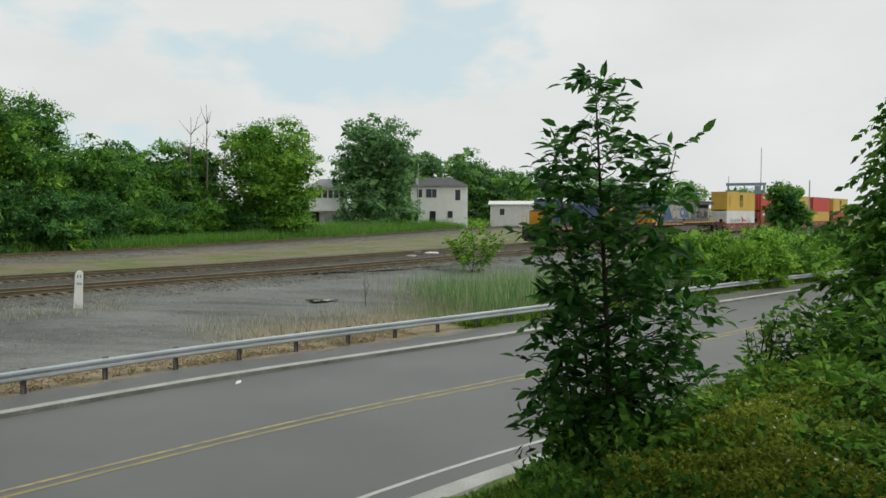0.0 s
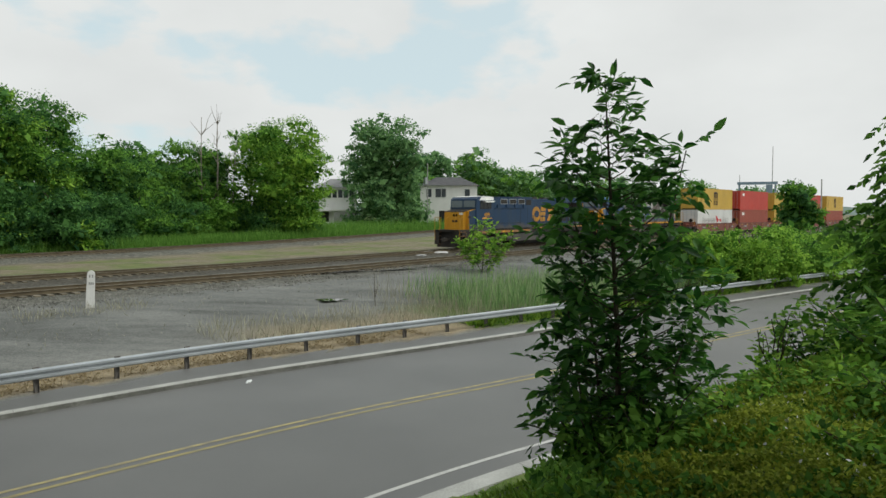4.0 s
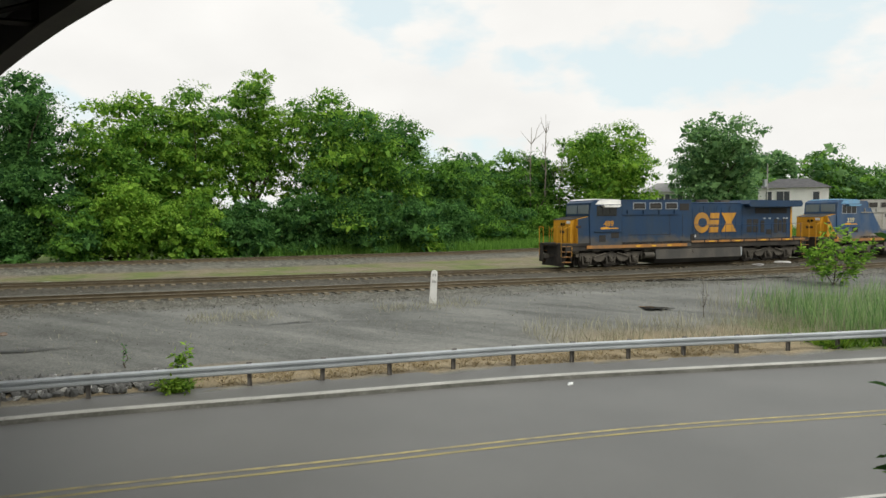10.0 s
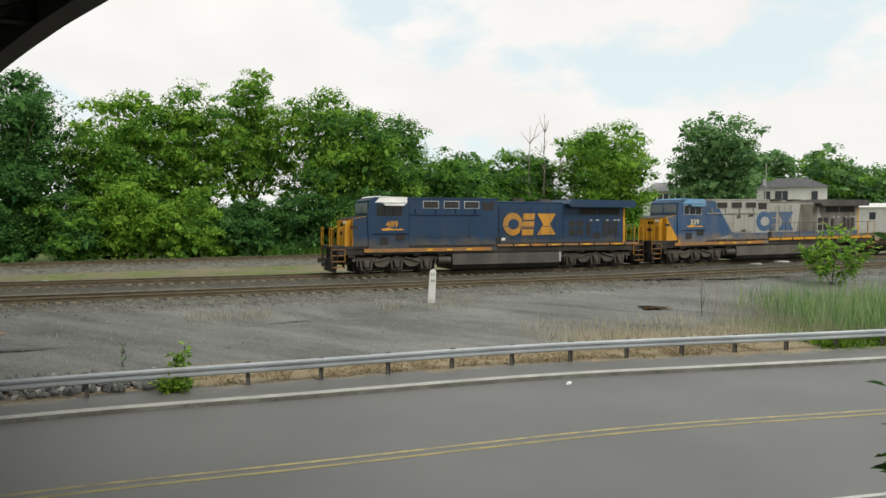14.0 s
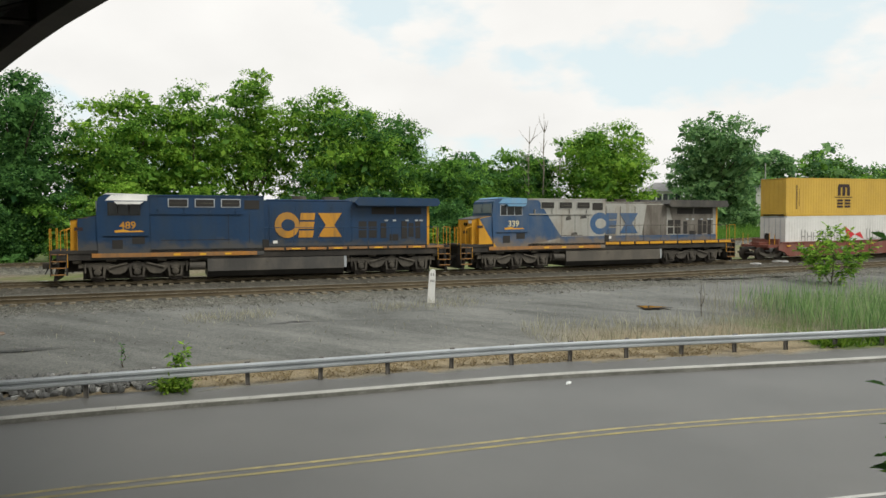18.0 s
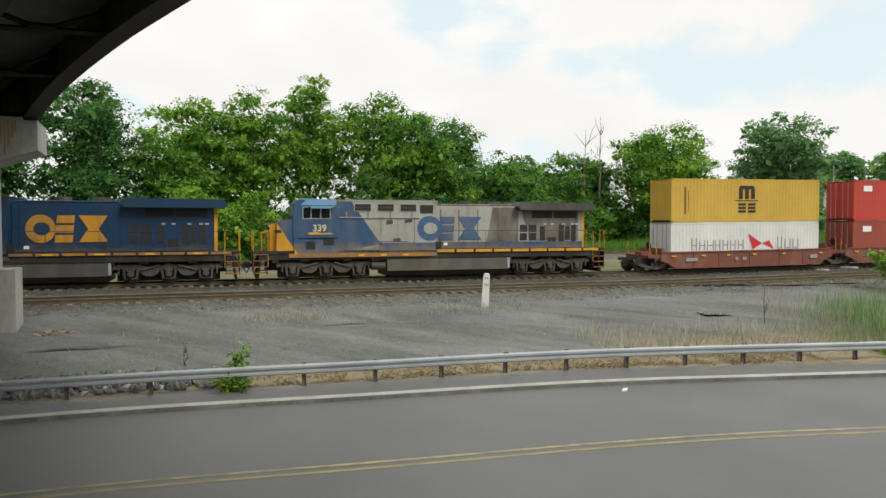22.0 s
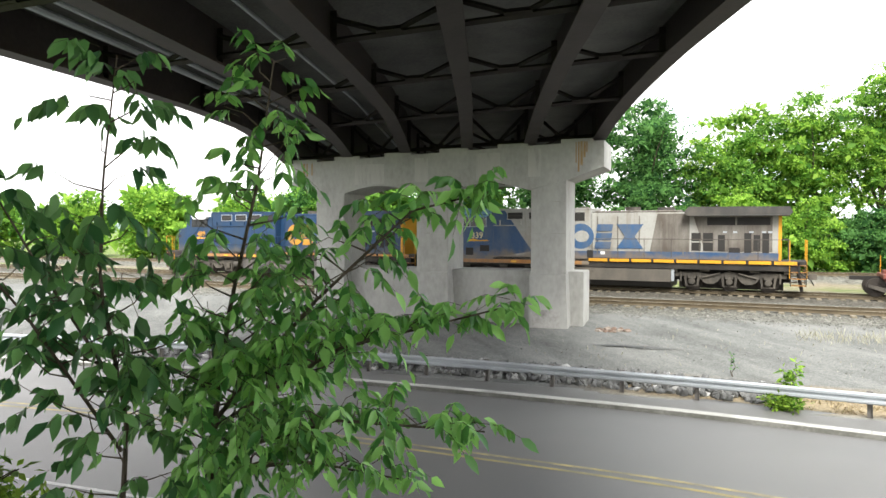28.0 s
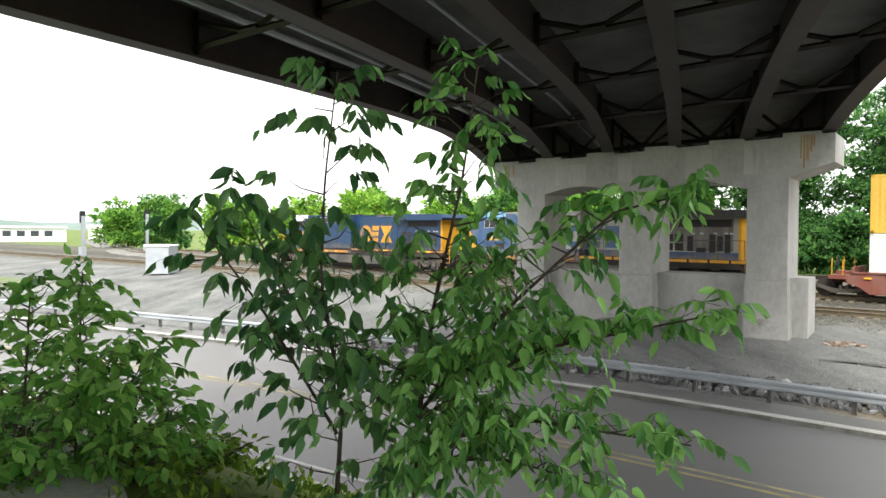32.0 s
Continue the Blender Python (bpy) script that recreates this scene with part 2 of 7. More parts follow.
def grade(u):
    """The line climbs a little where it runs off to the right."""
    return 0.010 * np.clip(np.asarray(u, float) - 25, 0, 60)


def uv_point(u, v, z=0.0):
    return Vector((u * RX - v * RY, u * RY + v * RX, z))


def track_offsets(xy):
    """Signed distances of points across from the near, the train's and the far track."""
    u, v = to_uv(xy[:, 0], xy[:, 1])
    return u, v - track_v("near", u), v - track_v("train", u), v - track_v("far", u)


def ground_height(xy):
    xy = np.asarray(xy, float)
    k = kerb_distance(xy)
    u, dn, dt, df = track_offsets(xy)
    frac = np.clip(k - 1.5, 0, None) / (np.clip(k - 1.5, 0, None) + np.clip(-2.8 - dn, 0, None) + 1e-6)
    z = 0.13 + 0.72 * np.clip(frac, 0, 1) ** 0.8
    lift = grade(u) * smooth01(dn, -9, -2)
    for d, top in ((dn, RAIL_Z), (dt, RAIL_Z), (df, RAIL_Z + FAR_RISE)):
        z = np.maximum(z, top - 0.22 - 0.35 * np.clip(np.abs(d) - 1.45, 0, None))
    z = z + lift
    road = (k < 0.85) & (k > -10.0)
    z = np.where(road, -0.05, z)
    up = np.clip((-k - 9.95) / 6.05, 0, 1)
    bank = 0.13 + 2.75 * up * up * (3 - 2 * up)
    z = np.where(k <= -10.0, bank, z)
    return z


def mesh_from(name, verts, faces, mat, parent=None, label="", shade=False):
    me = bpy.data.meshes.new(name)
    me.from_pydata([tuple(map(float, v)) for v in verts], [], [tuple(map(int, f)) for f in faces])
    if shade:
        me.shade_smooth()
    for m in (mat if isinstance(mat, (list, tuple)) else [mat]):
        me.materials.append(m)
    ob = new(name, me)
    ob.parent = parent
    if label:
        ob["label"] = label
    return ob


def part(name, bm, mat, parent, label="", shade=False):
    me = bpy.data.meshes.new(name)
    bm.to_mesh(me)
    bm.free()
    if shade:
        me.shade_smooth()
    me.materials.append(mat)
    ob = new(name, me)
    ob.parent = parent
    if label:
        ob["label"] = label
    return ob


def share(name, ob, parent, m):
    """Another piece on the same mesh."""
    o = new(name, ob.data)
    o.parent = parent
    o.matrix_basis = m
    return o


def thing(name, x, y, z, rz=0.0, label="", category="", group="", kind=""):
    e = new(name)
    e.matrix_basis = pose(x, y, z, 0, 0, rz)
    e.empty_display_size = 0.3
    return tagged(e, label, category, group, kind)


def box(bm, x0, x1, y0, y1, z0, z1, bevel=0.0):
    m = Matrix.LocRotScale(((x0 + x1) / 2, (y0 + y1) / 2, (z0 + z1) / 2), None, (abs(x1 - x0), abs(y1 - y0), abs(z1 - z0)))
    r = bmesh.ops.create_cube(bm, size=1, matrix=m)
    if bevel:
        es = list({e for v in r["verts"] for e in v.link_edges})
        bmesh.ops.bevel(bm, geom=es, offset=bevel, segments=2, affect="EDGES")
    return bm


def boxes(*rows, bevel=0.0):
    bm = bmesh.new()
    for r in rows:
        box(bm, *r, bevel=bevel)
    return bm


def cyl(bm, p, q, r0, r1=None, n=10):
    """A round bar from p to q."""
    p, q = Vector(p), Vector(q)
    d = q - p
    m = Matrix.Translation((p + q) / 2) @ d.to_track_quat("Z", "Y").to_matrix().to_4x4()
    bmesh.ops.create_cone(bm, cap_ends=True, segments=n, radius1=r0, radius2=r0 if r1 is None else r1, depth=d.length, matrix=m)
    return bm


def cyls(*rows, n=8):
    bm = bmesh.new()
    for r in rows:
        cyl(bm, *r, n=n)
    return bm


def prism(profile, y0, y1, bm=None):
    """A side outline of (x, z), counter-clockwise, pushed from y0 to y1."""
    bm = bm or bmesh.new()
    f = [bm.verts.new((x, y0, z)) for x, z in profile]
    b = [bm.verts.new((x, y1, z)) for x, z in profile]
    n = len(profile)
    bm.faces.new(f)
    bm.faces.new(b[::-1])
    for i in range(n):
        bm.faces.new((f[i], b[i], b[(i + 1) % n], f[(i + 1) % n]))
    bmesh.ops.recalc_face_normals(bm, faces=bm.faces)
    return bm


def sweep(line, profile, z, closed=True):
    """Verts and faces of a profile of (outward, up) carried along a line with its own outward ways."""
    xy, out = line
    n, m = len(xy), len(profile)
    v = np.zeros((n, m, 3))
    for j, (o, h) in enumerate(profile):
        v[:, j, :2] = xy + out * o
        v[:, j, 2] = z + h
    f = []
    for i in range(n - 1):
        for j in range(m if closed else m - 1):
            k = (j + 1) % m
            f.append((i * m + j, i * m + k, (i + 1) * m + k, (i + 1) * m + j))
    if closed:
        f.append(tuple(range(m))[::-1])
        f.append(tuple((n - 1) * m + j for j in range(m)))
    return v.reshape(-1, 3), f


# ---- ground ----
def axis_steps(lo, hi, step, far):
    mid = list(np.arange(lo, hi + 1e-6, step))
    g, d = [], step
    x = hi
    while x < far:
        d *= 1.25
        x += d
        g.append(x)
    h, d = [], step
    x = lo
    while x > -far:
        d *= 1.25
        x -= d
        h.append(x)
    return np.array(h[::-1] + mid + g)


def ground_material():
    """Gravel lot, tan dry verge, ballast, grass and scrub by stretches of the plan."""
    m = bpy.data.materials.new("ground_mix")
    m.use_nodes = True
    n, l = m.node_tree.nodes, m.node_tree.links
    bsdf = n["Principled BSDF"]
    bsdf.inputs["Roughness"].default_value = 0.95
    bsdf.inputs["Specular IOR Level"].default_value = 0.15
    tc = n.new("ShaderNodeTexCoord")
    mp = n.new("ShaderNodeMapping")                     # grain drawn out along the tracks
    mp.inputs["Rotation"].default_value = (0, 0, radians(-TURN))
    mp.inputs["Scale"].default_value = (0.6, 1.0, 1.0)
    l.new(tc.outputs["Object"], mp.inputs["Vector"])
    att = n.new("ShaderNodeVertexColor")
    att.layer_name = "kind"

    def noise_node(sc, det=6.0):
        q = n.new("ShaderNodeTexNoise")
        q.inputs["Scale"].default_value, q.inputs["Detail"].default_value = sc, det
        l.new(mp.outputs["Vector"], q.inputs["Vector"])
        return q

    def ramp(src, cols, lo, hi):
        r = n.new("ShaderNodeValToRGB")
        while len(r.color_ramp.elements) < len(cols):
            r.color_ramp.elements.new(0.5)
        for i, c in enumerate(cols):
            r.color_ramp.elements[i].position = lo + (hi - lo) * i / (len(cols) - 1)
            r.color_ramp.elements[i].color = (*c, 1)
        l.new(src.outputs["Fac"], r.inputs["Fac"])
        return r

    def mix(f, a, b):
        q = n.new("ShaderNodeMix")
        q.data_type = "RGBA"
        l.new(f, q.inputs["Factor"])
        l.new(a, q.inputs["A"])
        l.new(b, q.inputs["B"])
        return q.outputs["Result"]

    big, mid, fine = noise_node(0.32), noise_node(1.6), noise_node(3.2, 12.0)
    fine.inputs["Roughness"].default_value = 0.72
    stones = n.new("ShaderNodeTexVoronoi")
    stones.inputs["Scale"].default_value = 26.0
    l.new(tc.outputs["Object"], stones.inputs["Vector"])
    grey = n.new("ShaderNodeSeparateColor")
    l.new(stones.outputs["Color"], grey.inputs["Color"])
    gravel = n.new("ShaderNodeMix")
    gravel.inputs["Factor"].default_value = 0.36
    l.new(fine.outputs["Fac"], gravel.inputs["A"])
    l.new(grey.outputs["Red"], gravel.inputs["B"])
    long_mp = n.new("ShaderNodeMapping")                # tyre and water streaks along the lot
    long_mp.inputs["Rotation"].default_value = (0, 0, radians(-TURN + 4))
    long_mp.inputs["Scale"].default_value = (0.14, 1.0, 1.0)
    l.new(tc.outputs["Object"], long_mp.inputs["Vector"])
    streak = noise_node(1.15, 7.0)
    l.new(long_mp.outputs["Vector"], streak.inputs["Vector"])
    patchy = n.new("ShaderNodeMix")
    patchy.inputs["Factor"].default_value = 0.45
    l.new(big.outputs["Fac"], patchy.inputs["A"])
    l.new(streak.outputs["Fac"], patchy.inputs["B"])
    blend = n.new("ShaderNodeMix")
    blend.inputs["Factor"].default_value = 0.36
    l.new(patchy.outputs["Result"], blend.inputs["A"])
    l.new(gravel.outputs["Result"], blend.inputs["B"])

    class Src:
        outputs = {"Fac": blend.outputs["Result"]}

    class Grit:
        outputs = {"Fac": gravel.outputs["Result"]}
    lot = ramp(Src, [(0.080, 0.083, 0.078), (0.146, 0.150, 0.143), (0.225, 0.228, 0.214)], 0.37, 0.64)
    ballast = ramp(Grit, [(0.040, 0.040, 0.034), (0.115, 0.114, 0.098), (0.27, 0.268, 0.238)], 0.27, 0.78)
    # dark mix for oiled ballast and for painted shade below the train
    oily_shade = ramp(Grit, [(0.022, 0.021, 0.017), (0.072, 0.067, 0.055), (0.15, 0.14, 0.12)], 0.25, 0.8)
    grass = ramp(mid, [(0.060, 0.100, 0.022), (0.12, 0.17, 0.045), (0.20, 0.20, 0.09)], 0.3, 0.72)
    dry = ramp(Grit, [(0.16, 0.125, 0.08), (0.34, 0.285, 0.19)], 0.25, 0.7)
    sep = n.new("ShaderNodeSeparateColor")
    l.new(att.outputs["Color"], sep.inputs["Color"])
    c = mix(sep.outputs["Red"], lot.outputs["Color"], ballast.outputs["Color"])
    c = mix(att.outputs["Alpha"], c, oily_shade.outputs["Color"])
    c = mix(sep.outputs["Blue"], c, dry.outputs["Color"])
    c = mix(sep.outputs["Green"], c, grass.outputs["Color"])
    l.new(c, bsdf.inputs["Base Color"])
    b = n.new("ShaderNodeBump")
    b.inputs["Strength"].default_value, b.inputs["Distance"].default_value = 0.5, 0.03
    l.new(gravel.outputs["Result"], b.inputs["Height"])
    l.new(b.outputs["Normal"], bsdf.inputs["Normal"])
    return m


def wobble(x, y, f, seed=0.0):
    return np.sin(x * f + 1.3 * np.sin(y * f * 0.7 + seed)) * np.cos(y * f * 1.1 + seed * 2.1 + 0.8 * np.sin(x * f * 0.6))


def build_ground():
    A = axis_steps(-45, 95, 0.8, 2600)
    S = axis_steps(-12, 66, 0.45, 2600)
    aa, ss = np.meshgrid(A, S, indexing="ij")
    x, y = aa * UX - ss * UY, aa * UY + ss * UX
    xy = np.stack([x.ravel(), y.ravel()], 1)
    z = ground_height(xy)
    k, a, s = kerb_distance(xy), aa.ravel(), ss.ravel()
    u, dn, dt, df = track_offsets(xy)
    z += np.where((k > 1.0) & (s < 70), 0.025 * wobble(xy[:, 0], xy[:, 1], 1.1) + 0.02 * wobble(xy[:, 0], xy[:, 1], 2.9, 2), 0)
    # the shallow washed-out hollow beside the near track
    z -= 0.28 * np.exp(-((a - 7.5) / 3.5) ** 2 - ((s - 27.2) / 1.1) ** 2)
    z[k < -10.4] += 0.06 * wobble(xy[k < -10.4][:, 0], xy[k < -10.4][:, 1], 2.0)
    nA, nS = len(A), len(S)
    faces = [(i * nS + j, (i + 1) * nS + j, (i + 1) * nS + j + 1, i * nS + j + 1) for i in range(nA - 1) for j in range(nS - 1)]
    ob = mesh_from("ground", np.column_stack([xy, z]), faces, ground_material(), shade=True)
    w = wobble(xy[:, 0], xy[:, 1], 0.55, 1.0) * 0.6 + wobble(xy[:, 0], xy[:, 1], 1.7, 3.0) * 0.4
    red = smooth01(dn + 0.4 * w, -3.6, -2.3) * (1 - smooth01(df + w, 2.0, 3.1))
    red = np.maximum(red, 0)
    green = np.maximum(smooth01(df + 0.8 * w, 2.3, 3.5), (k < -10.1) * 1.0)
    green = np.maximum(green, 0.85 * smooth01(w, -0.45, 0.7) * smooth01(dt, 4.0, 6.5) * (1 - smooth01(df, -4.0, -2.5)))
    weeds = smooth01(a + 1.0 * w, 21.2, 23.2) * smooth01(k, 1.2, 1.7) * (1 - smooth01(k - 0.12 * (a - 18), 4.5, 7.0)) * (dn < -2.1)
    green = np.maximum(green, weeds)
    green = np.maximum(green, smooth01(-a, 48, 62) * smooth01(k, 1, 3) * (s < 25) * 0.8)
    blue = smooth01(k, 1.2, 1.45) * (1 - smooth01(k + 0.35 * w, 2.7, 3.6)) * smooth01(a, -4, -1) * (1 - weeds)
    blue = np.maximum(blue, smooth01(k, 1, 2) * (1 - smooth01(k + 0.9 * w, 3.6, 6.4)) * smooth01(a + 1.2 * w, 12.5, 16.5) * (1 - weeds))
    blue = np.maximum(blue, 0.55 * smooth01(dt + 0.6 * w, 5.0, 7.0) * (1 - smooth01(df + 0.6 * w, -3.5, -2.2)))
    # oil and brake dust soaked into the beds; most under the train's track, where the train's shade is painted in
    oil_and_shade = np.maximum(0.95 * (1 - smooth01(np.where(dt > 0, 0.42, 1.0) * np.abs(dt) + 0.25 * w, 1.9, 3.0)), 0.45 * (1 - smooth01(np.abs(dn) + 0.2 * w, 1.2, 1.9)))
    oil_and_shade = np.maximum(oil_and_shade, 0.7 * (1 - smooth01(np.abs(df) + 0.2 * w, 1.2, 1.9)))
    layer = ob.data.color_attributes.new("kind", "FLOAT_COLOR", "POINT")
    layer.data.foreach_set("color", np.column_stack([red, green, blue, oil_and_shade]).astype(np.float32).ravel())
    tagged(ob, "grey gravel lot, ballast and grass running to the horizon", "ground", kind="structure")


build_ground()


# ---- road ----
def strip(name, d0, d1, z, mat, label, category, i0=0, i1=None, thick=0.0, kind="structure"):
    v, f = sweep((KLINE[i0:i1], KOUT[i0:i1]), [(d1, 0), (d0, 0)] if not thick else [(d1, -thick), (d1, 0), (d0, 0), (d0, -thick)], z, closed=thick > 0)
    ob = mesh_from(name, v, f, mat)
    return tagged(ob, label, category, kind=kind)


road = strip("road", -9.80, 0.0, 0.0, M["asphalt"], "two-lane grey asphalt road with a faint sheen", "road", thick=0.3)


def dashed(name, d, width, z, mat, label):
    v, f = sweep((KLINE, KOUT), [(d + width / 2, 0), (d - width / 2, 0)], z, closed=False)
    return tagged(mesh_from(name, v, f, mat), label, "road marking", kind="structure")


dashed("centre_line", -4.70, 0.11, 0.005, M["pale_line"], "worn double yellow centre line on asphalt")
dashed("centre_line", -5.0, 0.11, 0.005, M["yellow_line"], "worn double yellow centre line on asphalt")
dashed("edge_line", -9.05, 0.10, 0.005, M["white_line"], "worn white edge line on asphalt")

kerb_profile = [(-0.02, -0.25), (0.0, 0.11), (0.03, 0.14), (0.17, 0.14), (0.17, -0.25)]


def build_kerb(name, side, label):
    """A kerb in cast lengths of three metres."""
    e = tagged(new(name), label, "kerb", kind="structure")
    base = -9.80 if side < 0 else 0.0
    step = 4
    for i in range(40 if side < 0 else 20, len(KLINE) - step - 60, step):
        prof = [(base + side * (o if side > 0 or o < 0.1 else 0.42), h) for o, h in kerb_profile]
        xy = KLINE[i:i + step + 1].copy()
        xy[-1] += (xy[-2] - xy[-1]) * 0.012
        v, f = sweep((xy, KOUT[i:i + step + 1]), prof, 0.0)
        mesh_from("kerbstone", v, [q if side > 0 else q[::-1] for q in f], M["kerb"], e)


build_kerb("kerb_far", 1, "pale cast concrete kerb below the guardrail")
build_kerb("kerb_near", -1, "pale cast concrete kerb at the foot of the bank")
# strip that paints the upright face's shade, along with dirt and moss
kv, kf = sweep((KLINE[20:-60], KOUT[20:-60]), [(-0.026, -0.02), (-0.005, 0.10)], 0.0, closed=False)
tagged(mesh_from("kerb_grime", kv, kf, M["kerb_face_shade"]), "kerb face darkened for its shaded side, with moss and gutter dirt", "kerb", kind="structure")
strip("pavement", 0.17, 1.5, 0.135, M["asphalt"], "narrow dark asphalt strip behind the kerb", "pavement", thick=0.3)


# ---- tracks ----
def rail_profile():
    return [(-0.07, 0.0), (0.07, 0.0), (0.07, 0.012), (0.012, 0.035), (0.012, 0.12), (0.036, 0.135), (0.036, 0.168), (-0.036, 0.168), (-0.036, 0.135), (-0.012, 0.12), (-0.012, 0.035), (-0.07, 0.012)]


def build_track(which, u0, u1, label, ties_near=None):
    """Two rails on ties along the track's line; the ties of the stretch that the camera passes are parts of their own."""
    e = tagged(new("railway_track"), label, "railway track", kind="structure")
    us = np.arange(u0, u1 + 1e-6, 5.0)
    vs = track_v(which, us)
    line = np.column_stack([us * RX - vs * RY, us * RY + vs * RX])
    d = np.gradient(line, axis=0)
    d /= np.hypot(d[:, 0], d[:, 1])[:, None]
    out = np.stack([-d[:, 1], d[:, 0]], 1)
    z = RAIL_Z - 0.168 + grade(us) + (FAR_RISE if which == "far" else 0.0)
    for side in (-0.7535, 0.7535):
        for name, prof, mat in (("rail", rail_profile(), M["rail"]), ("railhead", [(-0.034, 0.166), (0.034, 0.166), (0.034, 0.1695), (-0.034, 0.1695)], M["railhead"])):
            v, f = sweep((line, out), [(side + o, h) for o, h in prof], 0.0)
            v[:, 2] += np.repeat(z, len(prof))
            ob = mesh_from(name, v, [q[::-1] for q in f], mat, e if name == "rail" else rail, "rust-brown steel rail with a worn head" if name == "rail" else "")
            if name == "rail":
                rail = ob
    rnd = random.Random(int(vs[0] * 10))
    first = None
    near0, near1 = ties_near or (0, 0)
    rest_v, rest_f = [], []
    for i in range(int((u1 - u0) / 0.53)):
        u = u0 + 0.53 * i + rnd.uniform(-0.03, 0.03)
        k = min(len(us) - 2, int((u - u0) / 5.0))
        t = (u - us[k]) / 5.0
        q, hd = line[k] + (line[k + 1] - line[k]) * t, math.degrees(math.atan2(d[k][1], d[k][0]))
        zz, dy, w = z[k] + (z[k + 1] - z[k]) * t, rnd.uniform(-0.06, 0.06), 0.115
        m = pose(q[0], q[1], zz + rnd.uniform(-0.012, 0.0), 0, 0, hd + rnd.uniform(-1, 1)) @ pose(0, dy, 0)
        if near0 <= u <= near1:
            if first is None:
                first = part("tie", boxes((-0.115, 0.115, -1.3, 1.3, -0.17, 0.0), bevel=0.012), M["tie"], e)
                first.matrix_basis = m
            else:
                share("tie", first, e, m)
        else:
            b = len(rest_v)
            rest_v += [m @ Vector((sx * w, sy * 1.3, sz)) for sx in (-1, 1) for sy in (-1, 1) for sz in (-0.17, -0.004)]
            rest_f += [tuple(b + q for q in f) for f in ((0, 1, 3, 2), (4, 6, 7, 5), (0, 4, 5, 1), (2, 3, 7, 6), (1, 5, 7, 3))]
    if rest_v:
        o = mesh_from("ties", rest_v, rest_f, M["tie"], e)
        o["kind"] = "stuff"
    return e


build_track("near", -160, 300, "rusty railway track on dark ties beside the gravel lot", (-25, 55))
build_track("train", -75, 300, "railway track on dark ties under the freight train", (-25, 25))
build_track("far", -100, 300, "rusty railway track before the green verge")


# ---- guardrail along the far kerb ----
def build_guardrail():
    e = tagged(new("guardrail"), "galvanised steel guardrail on short dark posts behind the kerb", "guardrail", kind="structure")
    w = [(0.0, -0.155), (-0.035, -0.125), (-0.075, -0.11), (-0.075, -0.055), (-0.02, -0.02), (-0.02, 0.02), (-0.075, 0.055), (-0.075, 0.11), (-0.035, 0.125), (0.0, 0.155)]
    prof = [(o, h) for o, h in w] + [(0.006 + o, h) for o, h in w[::-1]]
    per = 5
    for i in range(45, len(KLINE) - per - 8, per):
        xy, out = GLINE[i:i + per + 1], KOUT[i:i + per + 1]
        v, f = sweep((xy, out), [(o, h * 0.86) for o, h in prof], 0.61)
        b = mesh_from("beam", v, f, M["galv"], e)
    line = resample(GLINE[45:-8], 1.905)
    first = None
    rnd = random.Random(5)
    for p in line:
        j = ((GLINE - p) ** 2).sum(1).argmin()
        o, d = KOUT[j], KDIR[j]
        q = p + o * 0.08
        m = pose(q[0], q[1], 0.10, rnd.uniform(-1.5, 1.5), rnd.uniform(-2, 2), math.degrees(math.atan2(d[1], d[0])))
        if first is None:
            bm = boxes((-0.05, 0.05, -0.006, 0.006, 0, 0.62), (-0.055, -0.047, -0.045, 0.045, 0, 0.62), (0.047, 0.055, -0.045, 0.045, 0, 0.62), (-0.07, 0.07, -0.075, -0.03, 0.5, 0.68))
            first = part("post", bm, M["post_steel"], e)
            first.matrix_basis = m
        else:
            share("post", first, e, m)


build_guardrail()


# ---- bridge ----
BR = 71.0                                             # the bridge's way, degrees to the left of +y
BX, BY = -math.sin(radians(BR)), math.cos(radians(BR))
PIER_S = 28.3


def on_bridge(k, d, z):
    """k metres from the pier towards the camera's bank along the bridge, d metres across from its right edge."""
    p = tp(-4.2, PIER_S)
    skew = d * math.tan(radians(BR - TURN))
    return Vector((p.x - BX * (k - skew) + BY * -d * 1.0, p.y - BY * (k - skew) + BX * d * 1.0, z))


def girder_bottom(k, d):
    h = 7.95 - 0.036 * d
    rise = 0.85 * (1 - math.exp(-max(0.0, abs(k) - 0.6) / 4.2))
    sag = 0.022 * min(23.0, max(0.0, abs(k) - 11))
    return h + rise - sag


def flare(k, d):
    """The deck widens on its far side towards the camera's bank."""
    return d + max(0.0, k - 7) * 0.125 * (max(0.0, d) / 12.9) ** 2


def along_bridge(name, parent, mat, k0, k1, outline, label=""):
    """A section of (across, height) rows carried along the bridge; outline(k) gives the rows at k."""
    ks = [k0 + (k1 - k0) * i / 94 for i in range(95)]
    v = [on_bridge(k, d, z) for k in ks for d, z in outline(k)]
    m = len(outline(0.0))
    f = [(i * m + j, i * m + (j + 1) % m, (i + 1) * m + (j + 1) % m, (i + 1) * m + j) for i in range(94) for j in range(m)]
    f += [tuple(range(m))[::-1], tuple(94 * m + j for j in range(m))]
    return mesh_from(name, v, f, mat, parent, label)


